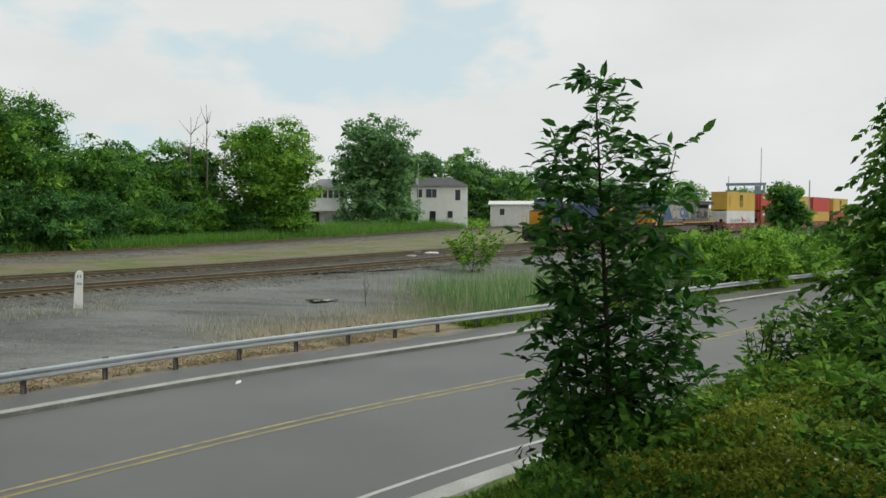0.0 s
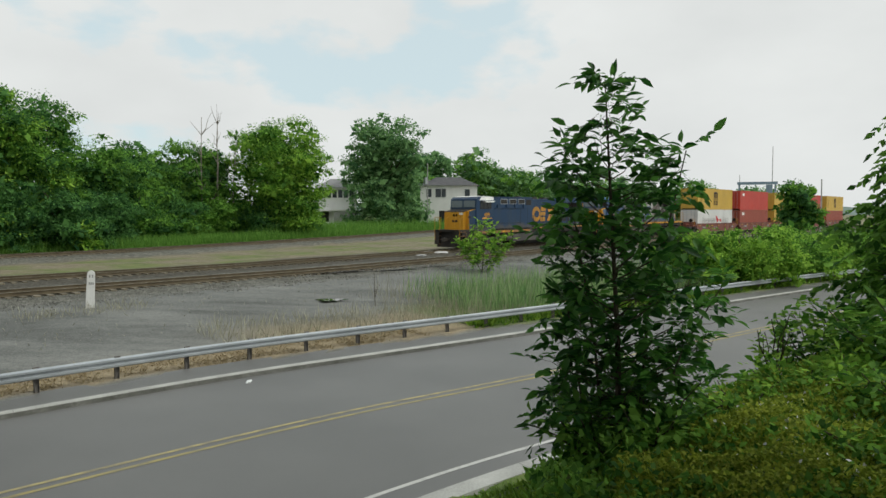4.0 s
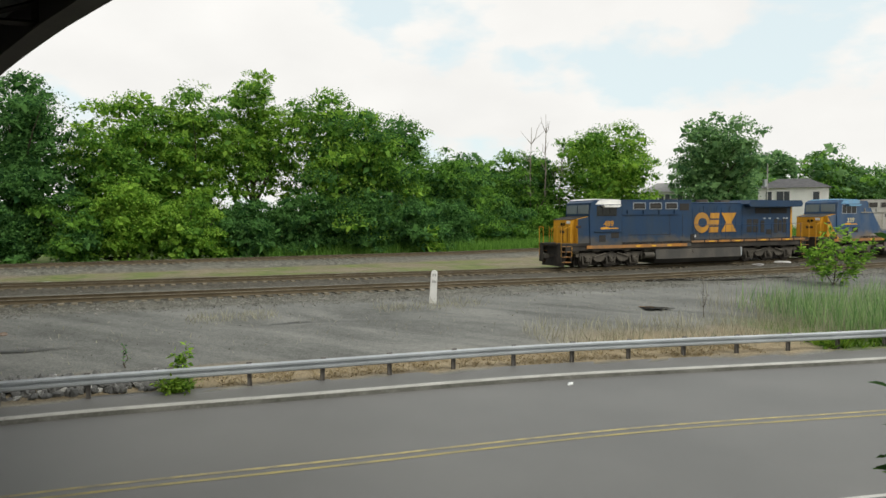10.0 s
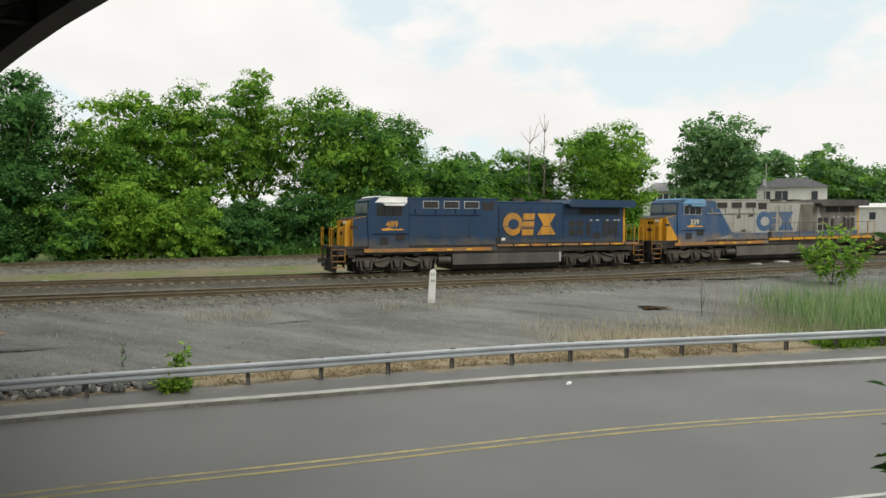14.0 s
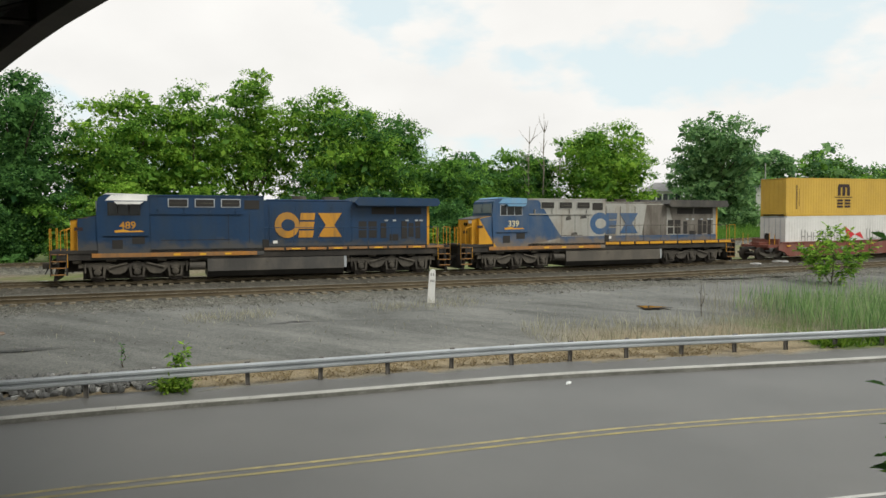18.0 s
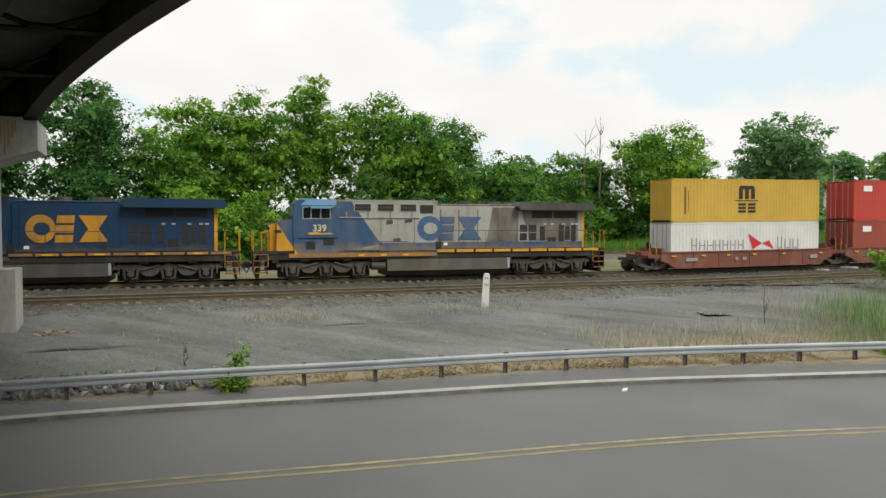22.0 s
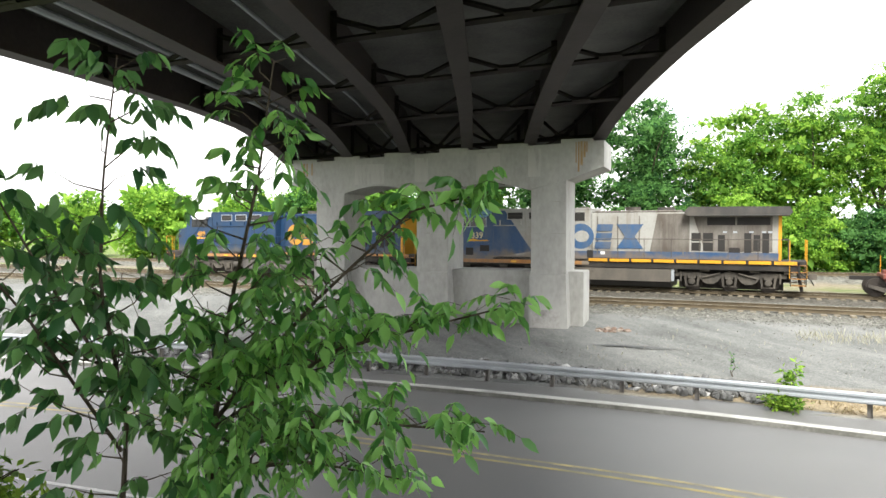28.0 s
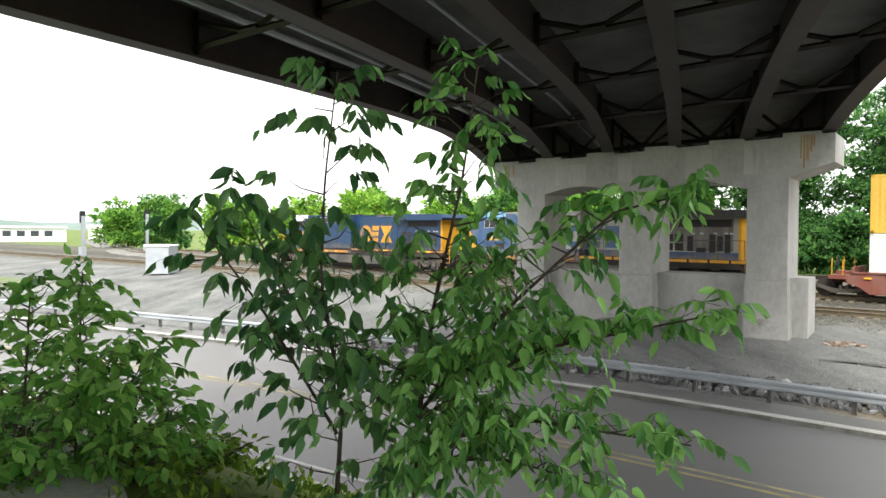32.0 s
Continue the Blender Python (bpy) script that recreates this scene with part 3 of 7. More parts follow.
def build_bridge():
    e = thing("road_bridge", 0, 0, 0, 0, "dark steel girder road bridge on a concrete pier", "bridge", kind="structure")
    offs = [-0.3, 2.3, 4.8, 7.4, 10.0, 12.9]

    def girder(d):
        def rows(k):
            b, top, c = girder_bottom(k, d), 9.75 - 0.036 * d, flare(k, d)
            return [(c - 0.24, b), (c + 0.24, b), (c + 0.24, b + 0.05), (c + 0.02, b + 0.06), (c + 0.02, top), (c - 0.02, top), (c - 0.02, b + 0.06), (c - 0.24, b + 0.05)]
        return rows

    for d in offs:
        g = along_bridge("girder", e, M["girder"], -34, 60, girder(d), "brown-black haunched steel girder")
        # web stiffeners every few metres
        for k in range(-30, 60, 5):
            b, c = girder_bottom(k, d) + 0.06, flare(k, d)
            q = [on_bridge(k + kk, c + dd, z) for kk in (-0.01, 0.01) for dd, z in ((-0.17, b), (0.17, b), (0.17, 9.6 - 0.036 * d), (-0.17, 9.6 - 0.036 * d))]
            mesh_from("stiffener", q, [(0, 1, 2, 3), (7, 6, 5, 4), (0, 4, 5, 1), (1, 5, 6, 2), (2, 6, 7, 3), (3, 7, 4, 0)], M["girder"], g)
    # cross frames between the girders: a bottom strut, a V and a plate where its legs meet
    for g in range(len(offs) - 1):
        for k in range(-30, 60, 5):
            d0, d1 = flare(k, offs[g]) + 0.03, flare(k, offs[g + 1]) - 0.03
            b0, b1 = girder_bottom(k, offs[g]) + 0.25, girder_bottom(k, offs[g + 1]) + 0.25
            t0, t1 = 9.45 - 0.036 * d0, 9.45 - 0.036 * d1
            dm, bm_ = (d0 + d1) / 2, (b0 + b1) / 2
            bm = cyls((on_bridge(k, d0, b0), on_bridge(k, d1, b1), 0.075), (on_bridge(k, d0, t0), on_bridge(k, dm, bm_), 0.065),
                      (on_bridge(k, d1, t1), on_bridge(k, dm, bm_), 0.065), (on_bridge(k, dm - 0.28, bm_ + 0.05), on_bridge(k, dm + 0.28, bm_ + 0.05), 0.11), n=4)
            part("cross_frame", bm, M["girder"], e)
    # deck slab on steel forms, with an overhang on each side
    along_bridge("deck", e, M["deck"], -34, 60, lambda k: [(-1.15, 9.55), (-0.05, 9.75), (flare(k, 12.4), 9.3), (flare(k, 12.9) + 0.5, 9.15), (flare(k, 12.9) + 0.5, 10.2), (-1.15, 10.7)], "grey concrete deck on steel forms")
    # service pipes hung between the outer girders
    for d, z, r in ((12.1, 8.95, 0.09), (11.6, 9.0, 0.07), (11.2, 9.02, 0.05), (10.7, 9.05, 0.05), (8.7, 9.05, 0.05)):
        part("pipe", cyls(*[(on_bridge(k, flare(k, d), z), on_bridge(k + 8.01, flare(k + 8, d), z), r) for k in range(-34, 58, 8)]), M["galv"], e)
    return e


bridge = build_bridge()


def build_pier():
    e = thing("bridge_pier", *tp(0, PIER_S, 0), TURN, "pale weathered concrete bridge pier with three columns and crash wall", "bridge pier", kind="structure")
    top = lambda a: 7.93 + 0.036 * (a + 3.5)
    # cap beam with sloping ends; its underside is arched between the columns
    a_r, a_l = -3.5, -17.2
    outline = [(a_r, top(a_r)), (a_l, top(a_l)), (a_l, top(a_l) - 0.95), (-16.2, 6.2)]
    for c0, c1 in ((-14.6, -11.3), (-9.8, -6.4)):
        for i in range(9):
            u = i / 8
            outline.append((c0 + (c1 - c0) * u, 6.08 + 0.30 * math.sin(math.pi * u)))
    outline += [(-4.95, 6.45), (a_r, top(a_r) - 1.0)]
    cap = part("cap_beam", prism(outline, -0.75, 1.55), M["concrete"], e, "concrete cap beam streaked with rust")
    for a in (-5.65, -10.55, -15.35):
        bm = bmesh.new()
        prism([(a - 0.72, 0.4), (a + 0.82, 0.4), (a + 0.72, 2.75), (a - 0.72, 2.75)], -0.8, 1.45, bm)
        part("column_foot", bm, M["concrete"], e)
        part("column", boxes((a - 0.70, a + 0.70, -0.66, 1.40, 2.75, 6.5), bevel=0.03), M["concrete"], e)
    part("crash_wall", boxes((-16.3, -4.35, -0.1, 1.5, 0.4, 2.85), bevel=0.03), M["concrete"], e, "low concrete crash wall between the columns")
    for i, a in enumerate((-4.55, -7.1, -9.6, -12.1, -14.5, -16.6)):
        part("bearing_plinth", boxes((a - 0.62, a + 0.62, -0.7, 0.7, top(a) - 0.02, top(a) + 0.14), bevel=0.01), M["concrete"], e)
    for a in (-5.65, -10.55, -15.35):
        for z in (4.35, 5.6):
            part("form_joint", boxes((a - 0.703, a + 0.703, -0.664, -0.655, z, z + 0.02)), M["damp_stain"], e)
        part("damp_stain", boxes((a - 0.6, a + 0.5, -0.806, -0.799, 0.5, 1.35)), M["damp_stain"], e, "grey-brown splash stain near the ground")
    for a, w, z0, z1 in ((-8.1, 0.5, 6.5, 7.6), (-13.4, 0.7, 6.45, 7.3), (-6.2, 0.25, 6.6, 7.7), (-11.0, 0.3, 6.5, 7.5)):
        part("water_stain", boxes((a - w, a + w, -0.755, -0.751, z0, z1)), M["water_stain"], e, "pale grey run-off stain")
    rnd = random.Random(8)
    for a, w, z0, z1 in ((-4.35, 0.05, 7.0, 7.92), (-4.46, 0.03, 6.75, 7.9), (-4.24, 0.04, 7.3, 7.92), (-4.56, 0.02, 7.1, 7.9), (-4.15, 0.02, 7.5, 7.9), (-16.6, 0.05, 6.7, 7.42), (-16.45, 0.03, 6.85, 7.42), (-16.2, 0.03, 6.9, 7.42)):
        part("rust_streak", boxes((a - w, a + w, -0.756, -0.752, z0, z1)), M["rust_stain"], e, "rust-brown run-off streak")
    return e


build_pier()

# ---- train ----
FRONT = [(0, 59.2), (2.5, 50.0), (5, 41.2), (6, 37.65), (7, 34.1), (8, 30.5), (9, 27.0), (10, 23.4), (11, 19.55), (12, 15.8), (13, 12.05), (14, 8.35), (16.5, -0.55), (17, -2.3), (18, -5.9),
         (19, -9.65), (20, -13.6), (21, -17.4), (22, -21.4), (23, -25.2), (24, -28.9), (25, -32.6), (26, -36.2), (28.5, -44.9), (29, -46.65), (30, -50.15), (31, -53.6), (32, -57.0)]
TRAIN = []          # (thing, metres behind the front coupler, height over the rail)
WHEELS = []         # (part, place on its thing)


def train_pose(u, up=0.0):
    """The pose of a wagon whose front end is at u, with the line's grade."""
    slope = math.degrees(math.atan2(float(grade(u + 12) - grade(u)), 12))
    return Matrix.Translation(uv_point(u, float(track_v("train", u)), RAIL_Z + float(grade(u)) + up)) @ pose(0, 0, 0, 0, 0, RAIL_TURN) @ pose(0, 0, 0, 0, -slope, 0)


def on_train(ob, back, up=0.0):
    TRAIN.append((ob, back, up))
    ob.matrix_basis = train_pose(FRONT[0][1] + back, up)
    return ob


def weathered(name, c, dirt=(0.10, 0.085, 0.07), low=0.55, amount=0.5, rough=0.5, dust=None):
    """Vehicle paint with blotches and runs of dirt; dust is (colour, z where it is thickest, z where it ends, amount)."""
    m = material(name, [tuple(v * 0.78 for v in c), c], rough, scale=0.6, fine=9, bump=0.04, spread=(0.3, 0.62))
    n, l = m.node_tree.nodes, m.node_tree.links
    bsdf = n["Principled BSDF"]
    base = bsdf.inputs["Base Color"].links[0].from_socket
    tc = n.new("ShaderNodeTexCoord")

    def layer(base, scale, colour, lo, hi, amt, sc, z=None):
        mp, nz, rp, mx = (n.new("ShaderNode" + q) for q in ("Mapping", "TexNoise", "ValToRGB", "Mix"))
        mx.data_type = "RGBA"
        mp.inputs["Scale"].default_value = scale
        nz.inputs["Scale"].default_value, nz.inputs["Detail"].default_value, nz.inputs["Roughness"].default_value = sc, 8.0, 0.6
        rp.color_ramp.elements[0].position, rp.color_ramp.elements[1].position = lo, hi
        rp.color_ramp.elements[1].color = (amt, amt, amt, 1)
        l.new(tc.outputs["Object"], mp.inputs["Vector"])
        l.new(mp.outputs["Vector"], nz.inputs["Vector"])
        fac = nz.outputs["Fac"]
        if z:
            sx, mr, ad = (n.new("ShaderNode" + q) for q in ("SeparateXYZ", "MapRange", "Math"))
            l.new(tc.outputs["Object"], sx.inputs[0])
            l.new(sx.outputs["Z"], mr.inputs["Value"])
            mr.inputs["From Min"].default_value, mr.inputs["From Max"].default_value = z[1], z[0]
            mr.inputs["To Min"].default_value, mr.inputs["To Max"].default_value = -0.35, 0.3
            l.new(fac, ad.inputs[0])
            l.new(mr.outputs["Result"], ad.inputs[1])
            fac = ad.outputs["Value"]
        l.new(fac, rp.inputs["Fac"])
        l.new(rp.outputs["Color"], mx.inputs["Factor"])
        l.new(base, mx.inputs["A"])
        mx.inputs["B"].default_value = (*colour, 1)
        return mx.outputs["Result"]

    base = layer(base, (0.9, 1.0, 0.5), dirt, low, low + 0.22, amount, 0.9)
    base = layer(base, (2.6, 1.0, 0.22), tuple(v * 0.8 for v in dirt), low + 0.06, low + 0.25, amount * 0.6, 1.7)
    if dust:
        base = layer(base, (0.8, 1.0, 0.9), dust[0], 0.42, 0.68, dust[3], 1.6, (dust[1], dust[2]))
    l.new(base, bsdf.inputs["Base Color"])
    return m


M.update({
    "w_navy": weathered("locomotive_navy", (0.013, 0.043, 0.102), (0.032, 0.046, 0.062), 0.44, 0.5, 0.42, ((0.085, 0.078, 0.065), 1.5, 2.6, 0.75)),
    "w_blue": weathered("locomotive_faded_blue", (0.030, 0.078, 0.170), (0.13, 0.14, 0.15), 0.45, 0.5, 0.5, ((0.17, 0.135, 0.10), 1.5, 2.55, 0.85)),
    "w_pale_blue": weathered("locomotive_cab_roof_blue", (0.16, 0.34, 0.52), (0.3, 0.3, 0.28), 0.5, 0.4),
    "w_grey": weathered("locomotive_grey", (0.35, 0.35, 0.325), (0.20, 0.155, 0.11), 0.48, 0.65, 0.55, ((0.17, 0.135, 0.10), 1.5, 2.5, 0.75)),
    "w_yellow": weathered("locomotive_yellow", (0.62, 0.31, 0.022), (0.30, 0.16, 0.04), 0.52, 0.6),
    "w_orange": weathered("sill_stripe", (0.46, 0.20, 0.04), (0.20, 0.13, 0.075), 0.40, 0.85),
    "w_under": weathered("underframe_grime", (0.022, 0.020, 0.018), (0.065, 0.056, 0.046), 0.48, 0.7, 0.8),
    "w_truck": weathered("truck_frame_grime", (0.062, 0.056, 0.047), (0.145, 0.128, 0.102), 0.45, 0.8, 0.7),
    "w_tank": weathered("fuel_tank_grey", (0.055, 0.053, 0.050), (0.12, 0.108, 0.09), 0.45, 0.7, 0.55),
    "w_mustard": weathered("mustard_box", (0.56, 0.36, 0.06), (0.40, 0.25, 0.07), 0.55, 0.4, 0.5),
    "w_white": weathered("white_box", (0.68, 0.68, 0.66), (0.42, 0.40, 0.36), 0.55, 0.45, 0.5),
    "w_red": weathered("red_box", (0.48, 0.05, 0.035), (0.32, 0.07, 0.05), 0.52, 0.5, 0.5),
    "w_brick": weathered("brown_red_box", (0.30, 0.065, 0.04), (0.2, 0.08, 0.06), 0.5, 0.5, 0.55),
    "w_brown": weathered("well_car_brown", (0.185, 0.062, 0.045), (0.22, 0.15, 0.12), 0.52, 0.55, 0.6),
    "w_soot": weathered("soot_streaked_paint", (0.20, 0.185, 0.165), (0.085, 0.070, 0.055), 0.40, 0.9),
    "w_gold": weathered("gold_lettering_worn", (0.52, 0.25, 0.03), (0.20, 0.13, 0.06), 0.48, 0.75),
    "w_mark_blue": weathered("blue_lettering_worn", (0.045, 0.105, 0.215), (0.14, 0.14, 0.14), 0.48, 0.7),
    # pale base colour carries the sky's reflection in the glass
    "windshield": plain("sky_tinted_windshield", (0.20, 0.24, 0.26), 0.12, spec=0.6, bump=0.0),
    "tank_brown": weathered("fuel_tank_brown", (0.085, 0.077, 0.065), (0.14, 0.122, 0.098), 0.45, 0.7, 0.6),
    "tank_low": weathered("fuel_tank_dark_foot", (0.018, 0.017, 0.016), (0.05, 0.045, 0.04), 0.5, 0.6, 0.5),
    "glass_dark": plain("dark_window_glass", (0.012, 0.014, 0.016), 0.12, spec=0.5, bump=0.0),
    "grille": plain("dark_grille", (0.03, 0.028, 0.026), 0.8),
    "cream": plain("cream_figures", (0.62, 0.56, 0.36), 0.6),
    "amber": plain("reflector_amber", (0.75, 0.42, 0.04), 0.4),
    "logo_gold": plain("gold_lettering", (0.66, 0.33, 0.04), 0.55),
    "logo_black": plain("black_lettering", (0.035, 0.02, 0.018), 0.6),
    "logo_grey": plain("grey_lettering", (0.30, 0.30, 0.29), 0.6),
    "logo_red": plain("red_flag_paint", (0.55, 0.03, 0.04), 0.6),
    "wheel": plain("wheel_steel", (0.045, 0.038, 0.032), 0.6, 0.3),
})


def plate(outline, y, thick=0.006):
    """A flat painted shape of (x, z) on a side at y, facing the near side."""
    return prism(outline, y - thick, y)


def text_part(body, size, x, z, y, mat, parent, label):
    cu = bpy.data.curves.new("number", "FONT")
    cu.body, cu.size, cu.extrude, cu.align_x, cu.align_y = body, size, 0.004, "CENTER", "CENTER"
    cu.offset = size * 0.018
    cu.materials.append(mat)
    ob = new("number", cu)
    ob.parent = parent
    ob.matrix_basis = pose(x, y, z, 90, 0, 0)
    ob["label"] = label
    return ob


def big_mark(x0, z0, y0, y1, mat, ground, parent, label, f=1.0):
    """The large mark on the hood: an oval with its centre, stacked bars and an hourglass, as plain shapes."""
    h = 1.4
    bm = prism([(x0 + f * 0.78 + f * 0.76 * math.cos(q * 0.2618), z0 + h / 2 + 0.70 * math.sin(q * 0.2618)) for q in range(24)], y0 - 0.006, y0)
    m = part("mark", bm, mat, parent, label)
    bm = prism([(x0 + f * 0.84 + f * 0.42 * math.cos(q * 0.2618), z0 + h / 2 + 0.32 * math.sin(q * 0.2618)) for q in range(24)], y0 - 0.010, y0 - 0.004)
    part("mark_centre", bm, ground, m)
    bm = bmesh.new()
    for k in range(3):
        prism([(x0 + f * (1.62 - 0.05 * k), z0 + 1.36 - 0.48 * k), (x0 + f * (2.52 - 0.05 * k), z0 + 1.36 - 0.48 * k), (x0 + f * (2.46 - 0.05 * k), z0 + 0.98 - 0.48 * k), (x0 + f * (1.56 - 0.05 * k), z0 + 0.98 - 0.48 * k)], y1 - 0.006, y1, bm)
    part("mark", bm, mat, parent, label)
    bm = bmesh.new()
    prism([(x0 + f * 2.7, z0 + 1.36), (x0 + f * 4.2, z0 + 1.36), (x0 + f * 3.72, z0 + 0.70), (x0 + f * 4.2, z0 + 0.04), (x0 + f * 2.7, z0 + 0.04), (x0 + f * 3.18, z0 + 0.70)], y1 - 0.006, y1, bm)
    part("mark", bm, mat, parent, label)


def wheelset(parent, x, r=0.52, key=True):
    bm = bmesh.new()
    for y in (-0.78, 0.78):
        o = 1 if y > 0 else -1
        cyl(bm, (0, y - 0.06 * o, 0), (0, y + 0.06 * o, 0), r, n=24)
        cyl(bm, (0, y + 0.06 * o, 0), (0, y + 0.085 * o, 0), r * 0.42, r * 0.36, n=12)
        cyl(bm, (0, y - 0.10 * o, 0), (0, y - 0.06 * o, 0), r + 0.025, n=24)
        for q in range(4):
            a = q * math.pi / 2
            box(bm, r * 0.6 * math.cos(a) - 0.05, r * 0.6 * math.cos(a) + 0.05, y + 0.055 * o - 0.012, y + 0.055 * o + 0.012, r * 0.6 * math.sin(a) - 0.05, r * 0.6 * math.sin(a) + 0.05)
    cyl(bm, (0, -0.8, 0), (0, 0.8, 0), 0.09, n=10)
    w = part("wheelset", bm, M["wheel"], parent)
    w.matrix_basis = pose(x, 0, r)
    if key:
        WHEELS.append((w, x, r))
    return w


def loco_truck(parent, x0):
    """Three axles with cast side frames that dip between them."""
    xs = (x0 - 1.88, x0, x0 + 1.88)
    for x in xs:
        wheelset(parent, x)
    # one block for the motors, also filling in shade between the wheels
    part("traction_gear", boxes((x0 - 2.6, x0 + 2.6, -0.66, 0.66, 0.13, 1.18)), M["w_under"], parent)
    for y in (-1.12, 1.12):
        top = [(-2.75, 0.95), (-2.4, 1.02), (-1.5, 1.02), (-0.95, 0.88), (-0.5, 0.90), (0, 1.10), (0.5, 0.90), (0.95, 0.88), (1.5, 1.02), (2.4, 1.02), (2.75, 0.95)]
        bot = [(2.75, 0.76), (2.3, 0.80), (1.52, 0.80), (1.32, 0.52), (1.12, 0.41), (0.78, 0.41), (0.58, 0.52), (0.38, 0.80), (-0.38, 0.80), (-0.58, 0.52), (-0.78, 0.41), (-1.12, 0.41), (-1.32, 0.52), (-1.52, 0.80), (-2.3, 0.80), (-2.75, 0.76)]
        o = -0.09 if y < 0 else 0.09
        f = part("side_frame", prism([(x0 + a, z) for a, z in (top + bot)][::-1], y - 0.09, y + 0.09), M["w_truck"], parent, "grimy cast truck side frame")
        for x in xs:
            bm = bmesh.new()
            cyl(bm, (x, y + o, 0.52), (x, y + o * 2.2, 0.52), 0.19, 0.15, n=14)
            cyl(bm, (x, y + o * 2.2, 0.52), (x, y + o * 2.6, 0.52), 0.09, n=10)
            box(bm, x - 0.2, x + 0.2, y + o * 0.7, y + o * 1.6, 0.68, 0.80)
            part("axle_box", bm, M["w_truck"], f)
            for sx in (-1, 1):
                part("pedestal_leg", prism([(x + sx * 0.24, 0.30), (x + sx * 0.33, 0.30), (x + sx * 0.42, 0.84), (x + sx * 0.28, 0.84)][::sx], y - 0.07, y + 0.07), M["w_truck"], f)
            part("pedestal_tie", boxes((x - 0.34, x + 0.34, y - 0.05, y + 0.05, 0.25, 0.31)), M["w_truck"], f)
        for sx in (-1, 1):
            bm = bmesh.new()
            cyl(bm, (x0 + sx * 0.45, y + o * 1.5, 0.98), (x0 + sx * 1.35, y + o * 1.5, 0.74), 0.055, n=8)
            part("brake_rod", bm, M["w_truck"], f)
            part("brake_cylinder", cyls(((x0 + sx * 1.0, y + o * 1.4, 1.16), (x0 + sx * 1.45, y + o * 1.4, 1.16), 0.11), n=10), M["w_truck"], f)
            part("sand_pipe", cyls(((x0 + sx * 2.45, y + o * 1.3, 0.50), (x0 + sx * 2.45, y + o * 1.3, 1.05), 0.045), n=8), M["w_truck"], f)
            part("spring_pot", cyls(((x0 + sx * 2.62, y + o * 1.3, 1.12), (x0 + sx * 3.0, y + o * 1.3, 1.12), 0.13), n=10), M["w_truck"], f)


def steps(parent, x0, x1, y0, y1):
    n = 4
    bm = boxes((x0, x0 + 0.035, y0, y1, 0.40, 1.62), (x1 - 0.035, x1, y0, y1, 0.40, 1.62))
    e = part("step_frame", bm, M["w_under"], parent)
    for i in range(n):
        z = 0.44 + i * 0.34
        part("step", boxes((x0 + 0.03, x1 - 0.03, y0, y1, z, z + 0.04)), M["w_orange"], e)


